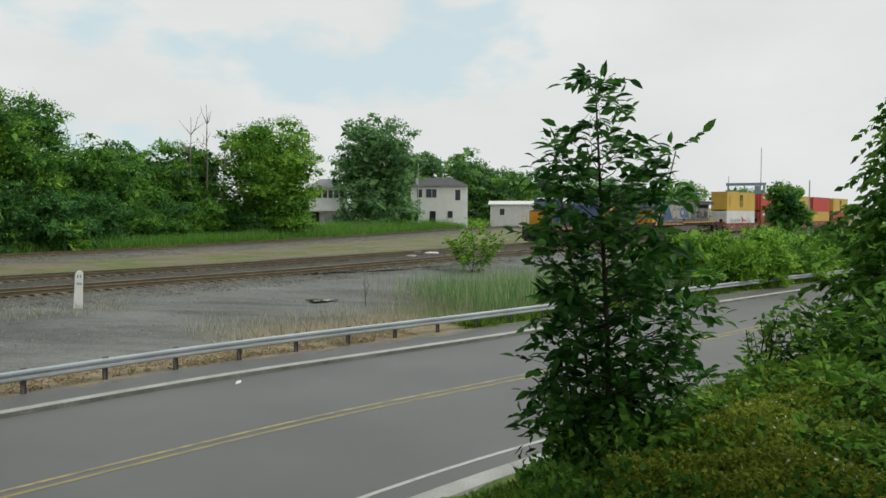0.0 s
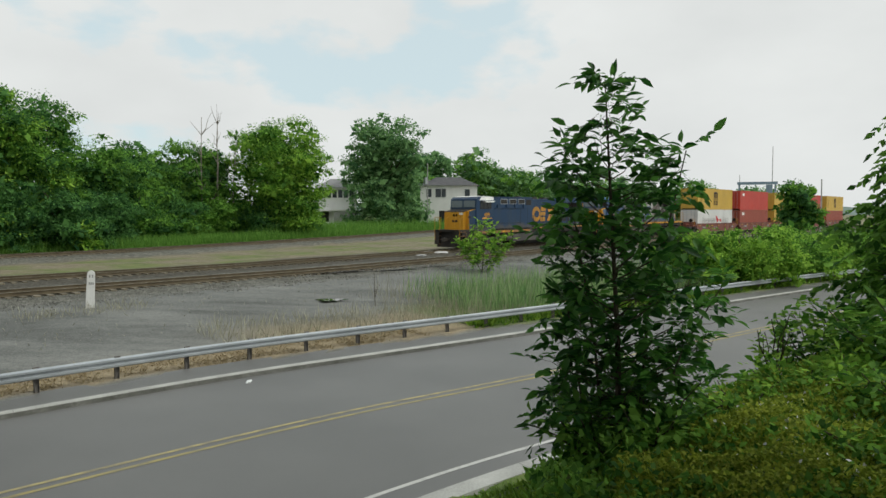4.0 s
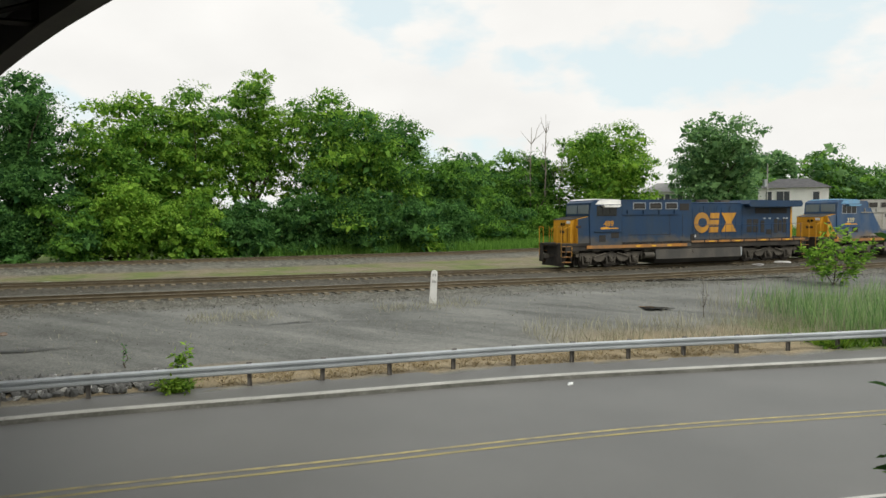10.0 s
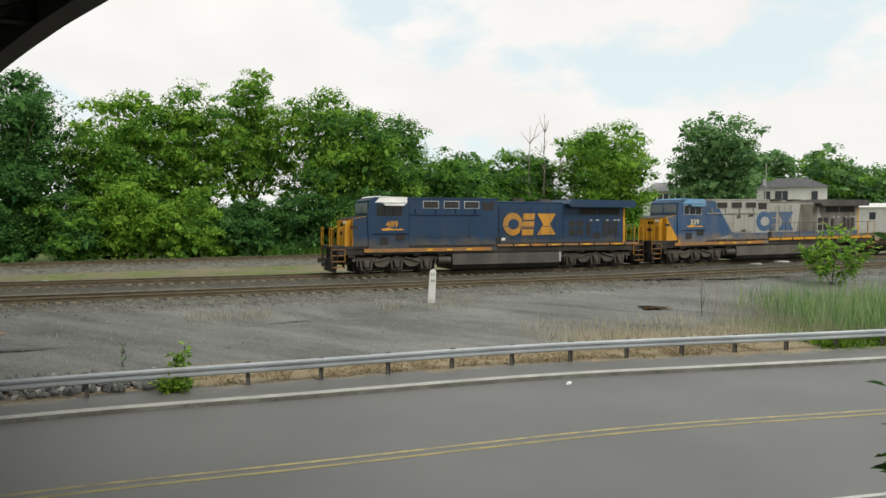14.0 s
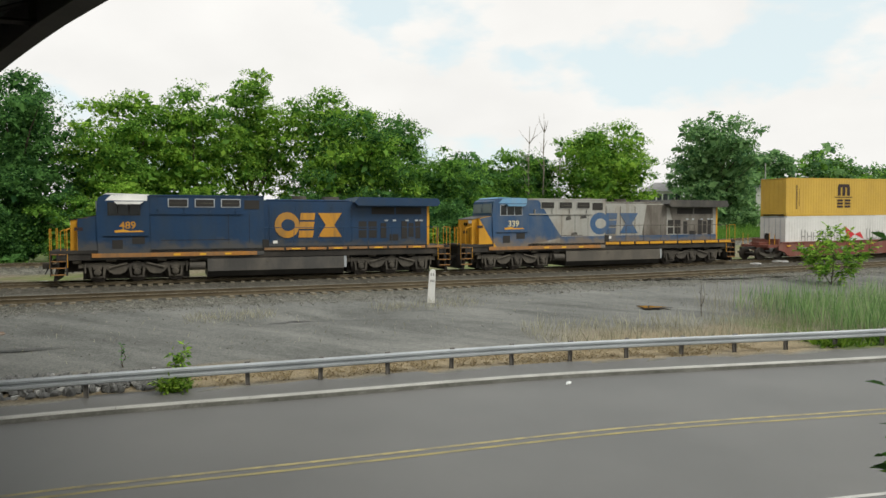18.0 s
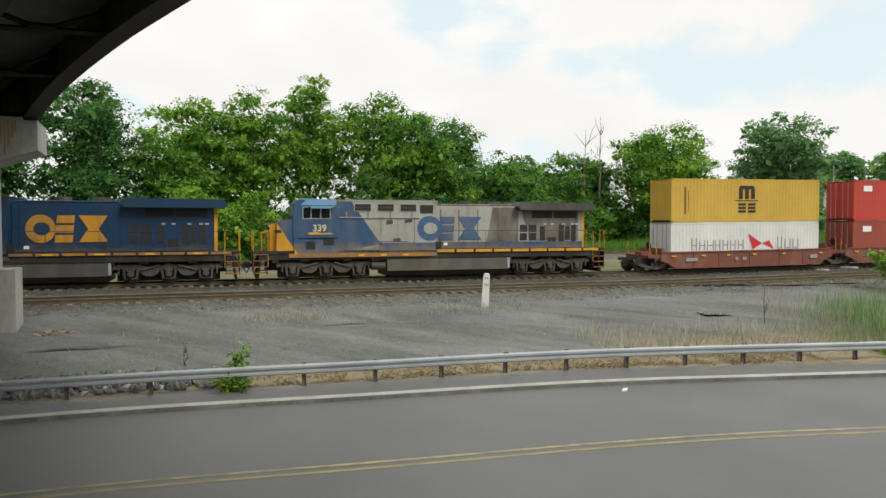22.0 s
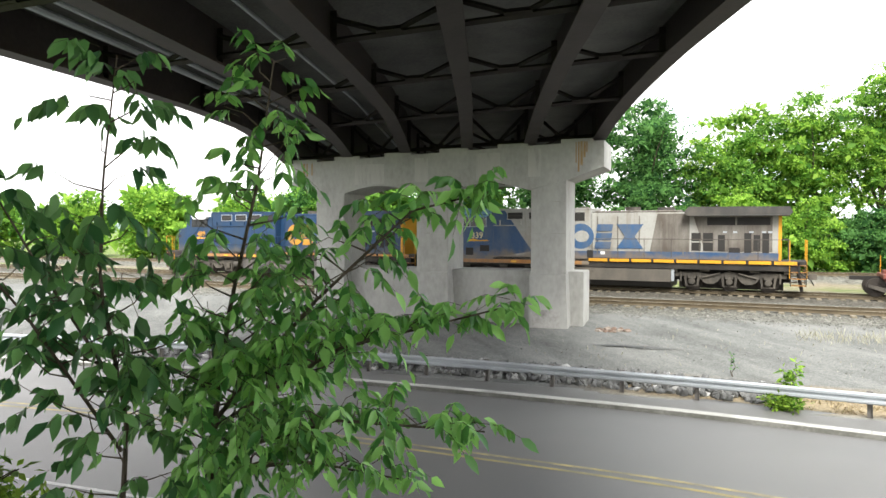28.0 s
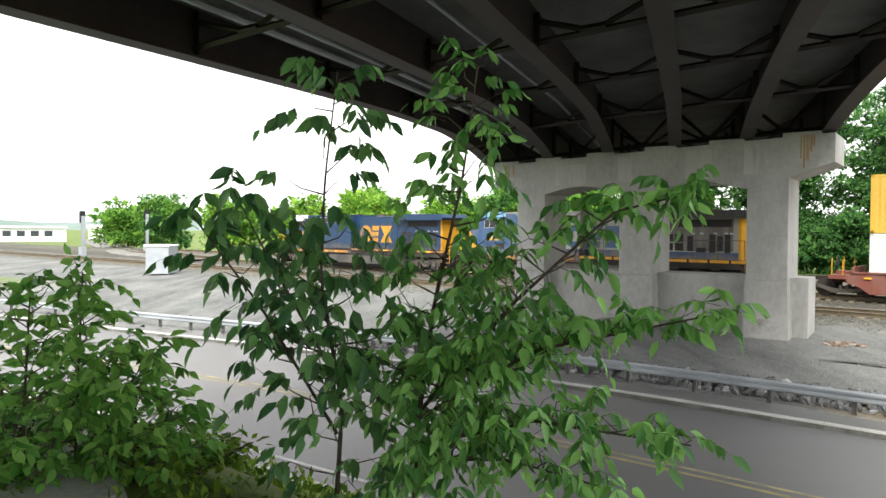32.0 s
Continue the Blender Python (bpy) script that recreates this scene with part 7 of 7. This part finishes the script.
def scattered_stones():
    """Loose ballast and gravel grains along the shoulder of the near track."""
    rng = np.random.default_rng(9)
    v, f = [], []
    n = 5200
    u = rng.uniform(-30, 55, n)
    v = track_v("near", u) - 3.9 + 2.5 * rng.random(n) ** 0.8
    u2 = rng.uniform(-26, 34, 600)
    v2 = track_v("near", u2) - rng.uniform(3.5, 11, 600)
    u3, v3 = rng.uniform(-35, 60, 3000), rng.uniform(35.6, 39.8, 3000)
    a, s = np.concatenate([u, u2, u3]), np.concatenate([v, v2, v3])
    xy = np.column_stack([a * RX - s * RY, a * RY + s * RX])
    z = ground_height(xy)
    r = rng.uniform(0.02, 0.06, len(a)) * np.where(s < track_v("near", a) - 3.9, 0.7, 1.0)
    oct_ = np.array([(1, 0, 0), (0, 1, 0), (-1, 0, 0), (0, -1, 0), (0, 0, 0.8), (0, 0, -0.5)])
    fc = np.array([(0, 1, 4), (1, 2, 4), (2, 3, 4), (3, 0, 4), (1, 0, 5), (2, 1, 5), (3, 2, 5), (0, 3, 5)])
    jit = 1 + rng.normal(0, 0.25, (len(a), 6, 1))
    P = np.column_stack([xy, z + 0.01])[:, None, :] + oct_[None] * r[:, None, None] * jit
    F = (np.arange(len(a))[:, None, None] * 6 + fc[None]).reshape(-1, 3)
    tagged(mesh_from("loose_ballast", P.reshape(-1, 3), F, M["ballast_stone"]), "loose pale ballast stones along the track shoulder", "gravel", kind="stuff")


scattered_stones()


def litter(name, a, s, w, h, mat, seed, label, category, z=0.0, up=None):
    """A small crumpled or broken lump lying on the ground."""
    rng = np.random.default_rng(seed)
    q = on_ground(a, s, z)
    e = thing(name, *q, float(rng.uniform(0, 180)), label, category)
    bm = bmesh.new()
    bmesh.ops.create_icosphere(bm, subdivisions=2, radius=1)
    for v in bm.verts:
        v.co = Vector((v.co.x * w / 2, v.co.y * w / 3.4, v.co.z * h)) * (1 + rng.normal(0, 0.16))
    part("lump", bm, mat, e, shade=False)
    return e


litter("litter", 11.7, 15.55, 0.26, 0.05, M["bag"], 1, "crumpled white litter on the road by the kerb", "litter", 0.06)
litter("litter", 3.3, 17.6, 0.34, 0.08, M["bag_blue"], 2, "pale blue plastic bag lying behind the kerb", "litter", 0.04)
litter("slab", 47.07, 36.71, 2.0, 0.16, M["tarp"], 3, "pale broken slab lying between the tracks", "debris", 0.03)
litter("slab", 44.09, 36.04, 0.8, 0.10, M["tarp"], 4, "pale broken slab lying between the tracks", "debris", 0.02)
litter("slab", -2.25, 46.07, 1.9, 0.12, M["tarp"], 5, "pale broken slabs lying beside the train's track", "debris", 0.02)
litter("slab", -3.87, 45.7, 1.1, 0.10, M["tarp"], 6, "pale broken slabs lying beside the train's track", "debris", 0.02)
for i in range(9):
    litter("rubble", -3.6 + 0.25 * (i % 5), 27.2 + 0.3 * (i // 3), 0.32, 0.08, M["rubble"], 20 + i, "brown rubble at the foot of the pier", "rubble", 0.03)


def stain(name, a, s, w, d, mat, seed, label):
    """A flat irregular patch on the lot, a few millimetres thick."""
    rng = np.random.default_rng(seed)
    n = 26
    v, f = [], []
    for i in range(n):
        t = 6.2832 * i / n
        r = 1 + 0.28 * math.sin(3 * t + seed) + 0.16 * rng.normal()
        p = tp(a + w / 2 * r * math.cos(t), s + d / 2 * r * math.sin(t))
        v.append((p.x, p.y, float(ground_height([(p.x, p.y)])[0]) + 0.045))
    f = [tuple(range(n))]
    return tagged(mesh_from(name, v, f, mat), label, "ground stain", kind="structure")



def puddle(x, y, length, width, turn, seed, mat):
    """Still rain water in a hollow of the lot: a level sheet with an uneven shore."""
    rng = np.random.default_rng(seed)
    z = float(ground_height([(x, y)])[0]) + 0.06
    c, s_ = math.cos(radians(turn)), math.sin(radians(turn))
    v = []
    for i in range(40):
        t = 6.2832 * i / 40
        r = 1 + 0.22 * math.sin(3 * t + seed) + 0.14 * math.sin(7 * t + seed * 2) + 0.07 * rng.normal()
        p, q = length / 2 * r * math.cos(t), width / 2 * r * math.sin(t)
        v.append((x + p * c - q * s_, y + p * s_ + q * c, z))
    tagged(mesh_from("puddle", v, [tuple(range(40))], mat), "shallow rain puddle on the gravel lot mirroring the sky", "puddle", "puddles on the lot")


M["rain_water"] = plain("rain_water", (0.03, 0.029, 0.027), 0.03, spec=0.8, bump=0.0)
M["wet_gravel"] = plain("wet_gravel", (0.06, 0.058, 0.055), 0.22, spec=0.9, bump=0.02, fine=12)
puddle(-5.6, 31.6, 1.3, 0.85, 8, 1, M["rain_water"])
puddle(-8.6, 40.6, 3.4, 0.55, 26, 2, M["wet_gravel"])
puddle(-6.3, 42.3, 2.4, 0.5, 38, 3, M["wet_gravel"])
puddle(-3.6, 44.7, 3.6, 0.5, 44, 4, M["wet_gravel"])
puddle(-1.2, 47.3, 3.0, 0.5, 46, 5, M["wet_gravel"])
puddle(3.8, 55.7, 2.2, 0.8, 30, 6, M["wet_gravel"])
# flat patches give a rut and a hollow their shade by colour
stain("dark_patch", -2.2, 24.8, 2.6, 0.22, M["dark_patch"], 3, "dark patch painted as the shade of a gravel rut beside the track")
stain("dark_patch", 6.8, 25.9, 1.6, 0.4, M["dark_patch"], 4, "dark patch painted as the shade of a washed-out gravel hollow")

# ---- houses, poles and the far yard ----
M["siding"] = material("white_siding", [(0.74, 0.74, 0.72), (0.84, 0.84, 0.82)], 0.7, scale=0.8, fine=20, bump=0.05)
M["roof_dark"] = material("dark_shingles", [(0.055, 0.055, 0.06), (0.11, 0.11, 0.115)], 0.9, scale=1.5, fine=14, bump=0.3)
M["roof_grey"] = material("grey_shingles", [(0.24, 0.24, 0.245), (0.34, 0.34, 0.34)], 0.9, scale=1.5, fine=14, bump=0.2)
M["pole_grey"] = material("pole_grey", [(0.30, 0.30, 0.29), (0.42, 0.42, 0.41)], 0.7, scale=3)
M["crane_blue"] = plain("crane_blue_paint", (0.22, 0.30, 0.38), 0.6)
M["glass"] = plain("window_glass", (0.04, 0.05, 0.06), 0.15, spec=0.5, bump=0.0)


def facing(az, d, z):
    q = polar(az, 0, d)
    return q[0], q[1], z


def house(az, d, z, w, depth, h, roof_h, roof, label, windows, doors=(), garage=None, hip=True, wall=None, lift=0.0):
    h += lift
    windows, doors = [(x, z + lift, a, b) for x, z, a, b in windows], [(x, z + lift, a, b) for x, z, a, b in doors]
    x, y, z = facing(az, d, z)
    e = thing("house", x, y, z, az, label, "house", "houses beyond the tracks")
    wl_ = part("wall", boxes((-w / 2, w / 2, 0, depth, 0, h)), wall or M["siding"], e)
    bm = bmesh.new()
    o, ins = 0.45, (min(w, depth) * 0.4 if hip else 0.0)
    b = [bm.verts.new(c) for c in ((-w / 2 - o, -o, h), (w / 2 + o, -o, h), (w / 2 + o, depth + o, h), (-w / 2 - o, depth + o, h))]
    t = [bm.verts.new(c) for c in ((-w / 2 - o + ins, depth / 2, h + roof_h), (w / 2 + o - ins, depth / 2, h + roof_h))]
    for fc in ((b[0], b[1], t[1], t[0]), (b[2], b[3], t[0], t[1]), (b[1], b[2], t[1]), (b[3], b[0], t[0]), (b[3], b[2], b[1], b[0])):
        bm.faces.new(fc)
    part("roof", bm, roof, e)
    for wx, wz, ww, wh in windows:
        f = part("window", boxes((wx - ww / 2 - 0.08, wx + ww / 2 + 0.08, -0.06, 0.02, wz - 0.08, wz + wh + 0.08)), M["white_paint"], e)
        part("pane", boxes((wx - ww / 2, wx + ww / 2, -0.08, -0.05, wz, wz + wh)), M["glass"], f)
    for wx, wz, ww, wh in doors:
        part("door", boxes((wx - ww / 2, wx + ww / 2, -0.07, 0.02, wz, wz + wh)), M["black"], e)
    if garage:
        for g in garage:
            part("garage", boxes(g[:6]), M[g[6]], e)
    return e


GZ = 0.95
house(0.5, 130, GZ, 10.4, 8.5, 7.0, 1.7, M["roof_dark"], "white two-storey house with a dark hipped roof",
      [(-3.6, 4.9, 0.9, 1.5), (-1.9, 4.9, 1.0, 1.5), (-0.9, 4.9, 0.8, 1.5), (3.4, 4.4, 0.9, 1.9), (2.0, 1.2, 0.9, 1.2)], [(-1.2, 0.3, 1.1, 2.1)], lift=1.7)
house(9.4, 122, GZ, 6.4, 6.0, 5.9, 1.6, M["roof_grey"], "white house with a row of sunroom windows and grey roof",
      [(-2.4 + i * 0.95, 4.2, 0.7, 1.3) for i in range(6)], [(-2.3, 0.1, 1.6, 1.7)], [(-0.6, 3.3, -2.4, 0.0, 1.9, 4.0, "pole_grey"), (-3.4, 3.4, -2.6, 0.1, 4.0, 4.25, "siding"), (-3.2, 3.2, -2.5, 0.0, 0.0, 1.9, "siding")], lift=2.1)
house(-6.1, 150, GZ, 13.0, 6.0, 5.6, 0.8, M["white_box"], "long low pale building with a small window", [(3.6, 3.6, 1.0, 1.3), (-4, 3.4, 1.0, 1.3)], hip=False, wall=M["white_box"])
house(-11.0, 170, GZ, 16.0, 8.0, 5.2, 0.9, M["roof_grey"], "low pale building beyond the far track", [(-5, 2.5, 1.2, 1.3), (0, 2.5, 1.2, 1.3)], hip=False)
house(92.2, 105, GZ, 8.6, 6.0, 5.6, 1.3, M["roof_grey"], "white house half hidden by trees beyond the train", [(-2.5, 3.6, 0.9, 1.2), (1.5, 3.6, 0.9, 1.2)], hip=False)
house(120.6, 205, GZ, 22.0, 10.0, 3.4, 0.7, M["roof_grey"], "long low white shed far along the line", [(-8 + i * 3, 1.4, 1.8, 1.4) for i in range(6)], hip=False)
house(114.8, 260, GZ, 12.0, 8.0, 3.6, 1.0, M["siding"], "white shed far along the line", [(-2, 1.5, 1.5, 1.4)], hip=False)


def street_lamp(az, d, top, label, arm=1.4, box_at=None, r=0.13):
    x, y, z = facing(az, d, GZ - 0.1)
    e = thing("street_lamp", x, y, z, az, label, "street lamp", "lamp posts")
    h = top - z
    part("pole", cyls(((0, 0, 0), (0, 0, h), r, r * 0.6), n=10), M["pole_grey"], e)
    if arm:
        a = part("arm", cyls(((0, 0, h - 0.1), (-arm, 0, h + 0.25), 0.06), n=6), M["pole_grey"], e)
        part("lamp_head", boxes((-arm - 0.7, -arm, -0.16, 0.16, h + 0.16, h + 0.32), bevel=0.04), M["galv"], a)
    if box_at:
        part("transformer", cyls(((-0.35, 0, box_at), (-0.35, 0, box_at + 1.1), 0.3), n=12), M["galv"], e)
    return e


street_lamp(2.2, 119, 14.4, "grey street lamp post with a curved arm before a white house", 1.2, 8.6)
street_lamp(-23.9, 240, 25.0, "tall thin yard light mast", 0.0, None, 0.16)
street_lamp(-21.7, 240, 16.5, "thin yard light mast with a cluster of lamps", 0.0, None, 0.16)
street_lamp(-27.1, 120, 9.6, "plain grey utility pole by the road", 0.0, None, 0.14)
street_lamp(-12.2, 170, 13.5, "grey utility pole beyond the long building", 0.0, None, 0.14)


def gantry():
    x, y, z = facing(-22.9, 235, GZ)
    e = thing("gantry_crane", x, y, z, -22.9, "blue gantry crane standing over the container yard", "crane")
    for sx in (-5, 5):
        part("leg", boxes((sx - 0.25, sx + 0.25, -0.4, 0.4, 0, 13.0)), M["crane_blue"], e)
    part("beam", boxes((-5.6, 5.6, -0.6, 0.6, 12.3, 13.1)), M["crane_blue"], e)
    part("cabin", boxes((2.4, 4.2, -0.9, 0.9, 9.6, 12.2)), M["crane_blue"], e)


gantry()


def signal_mast(a, s, h, label):
    q = on_ground(a, s)
    e = thing("railway_signal", *q, TURN, label, "railway signal", "railway signals")
    part("mast", cyls(((0, 0, 0), (0, 0, h), 0.09), n=8), M["galv"], e)
    part("ladder", boxes((0.22, 0.25, -0.2, 0.2, 0.3, h - 0.5), (0.1, 0.13, -0.2, 0.2, 0.3, h - 0.5)), M["galv"], e)
    hd = part("signal_head", boxes((-0.12, 0.12, -0.35, 0.35, h - 1.3, h + 0.1), bevel=0.05), M["black"], e)
    part("hood", cyls(((-0.12, 0, h - 0.2), (-0.4, 0, h - 0.2), 0.14), n=10), M["black"], hd)
    part("hood", cyls(((-0.12, 0, h - 0.7), (-0.4, 0, h - 0.7), 0.14), n=10), M["black"], hd)
    part("cabinet", boxes((-0.35, 0.35, -0.3, 0.3, 0, 1.4)), M["galv"], e)


signal_mast(-84.7, 43.0, 5.6, "tall black-headed railway signal beside the far tracks")
signal_mast(-94.2, 57.0, 6.2, "galvanised railway signal mast before green trees")


def relay_box():
    q = on_ground(-52.3, 33.0)
    e = thing("relay_box", *q, TURN - 50, "silver trackside relay box with a bright side", "relay box")
    part("body", boxes((-1.2, 1.2, -0.9, 0.9, 0.1, 2.3), bevel=0.03), M["galv"], e)
    part("roof", boxes((-1.3, 1.3, -1.0, 1.0, 2.3, 2.42)), M["white_paint"], e)
    part("door", boxes((-0.1, 1.05, -0.94, -0.9, 0.3, 2.1)), M["white_paint"], e)


relay_box()


def hills():
    """Low blue-green wooded hills along the horizon."""
    # the blue-grey of far haze is part of the woods' colour
    m = material("wooded_hills", [(0.10, 0.15, 0.12), (0.17, 0.22, 0.20)], 0.95, scale=0.01, fine=0.05, bump=0.0)
    rng = np.random.default_rng(4)
    v, f = [], []
    n = 240
    for i in range(n + 1):
        az = math.radians(360 * i / n)
        h = 16 + 9 * math.sin(az * 3 + 1) + 6 * math.sin(az * 11) + 3 * math.sin(az * 29 + 2) + rng.normal(0, 0.8)
        for r, z in ((1500, -2), (1640, h), (2200, h * 0.8)):
            v.append((-math.sin(az) * r, math.cos(az) * r, z))
    for i in range(n):
        for j in range(2):
            f.append((3 * i + j, 3 * i + 3 + j, 3 * i + 4 + j, 3 * i + 1 + j))
    tagged(mesh_from("hills_backdrop", v, f, m, shade=True), "low wooded hills tinted for haze along the horizon", "hills", kind="structure")


hills()


def abutment():
    """The plain wall that closes the bridge behind the camera's bank."""
    e = thing("bridge_abutment", 0, 0, 0, 0, "plain grey concrete abutment under the bridge end", "abutment", kind="structure")
    v = []
    for d in (-1.2, 13.6):
        for k, z in ((58.0, -1.0), (60.4, -1.0), (60.4, 9.7), (58.0, 9.7)):
            v.append(on_bridge(k, d, z))
    mesh_from("wall", v, [(0, 1, 2, 3), (7, 6, 5, 4), (0, 4, 5, 1), (1, 5, 6, 2), (2, 6, 7, 3), (3, 7, 4, 0)], M["concrete"], e)


abutment()


def curved_track():
    """The line that leaves the yard in a long curve beyond the bridge."""
    pts = [(-66.5, 48.1), (-79, 51.2), (-92, 54.5), (-106, 61), (-128, 71), (-165, 88), (-216, 114), (-310, 175)]
    line = resample(smooth_line([tuple(tp(a, s)[:2]) for a, s in pts]), 3.0)
    d = np.gradient(line, axis=0)
    d /= np.hypot(d[:, 0], d[:, 1])[:, None]
    out = np.stack([-d[:, 1], d[:, 0]], 1)
    e = tagged(new("railway_track"), "rusty railway track curving away on pale ballast", "railway track", kind="structure")
    v, f = sweep((line, out), [(3.2, 0.0), (1.9, 0.22), (-1.9, 0.22), (-3.2, 0.0)], 0.98, closed=False)
    mesh_from("ballast_bed", v, [q[::-1] for q in f], M["ballast_stone"], e)
    for o in (-0.75, 0.75):
        v, f = sweep((line, out), [(o - 0.05, 0), (o + 0.05, 0), (o + 0.04, 0.17), (o - 0.04, 0.17)], 1.2)
        mesh_from("rail", v, f, M["rail"], e)


curved_track()


def ledge():
    q = polar(118.5, 0, 5.1)
    z = float(ground_height([q[:2]])[0])
    e = thing("concrete_slab", q[0], q[1], z, 30, "broken grey concrete slab lying on the bank", "concrete slab")
    part("slab", boxes((-1.3, 0.8, -0.35, 0.35, -0.25, 0.12), bevel=0.03), M["kerb"], e)


ledge()

# ---- what moves ----
def front_at(t):
    for (t0, x0), (t1, x1) in zip(FRONT, FRONT[1:]):
        if t <= t1:
            return x0 + (x1 - x0) * (t - t0) / (t1 - t0)
    return FRONT[-1][1]


def motions():
    for ob, back, up in TRAIN:
        walk(ob, [(t, train_pose(x + back, up)) for t, x in FRONT])
    times = [i * 0.2 for i in range(161)]
    for ob, x, r in WHEELS:
        walk(ob, [(t, pose(x, 0, r, 0, -math.degrees((FRONT[0][1] - front_at(t)) / r), 0)) for t in times])


motions()
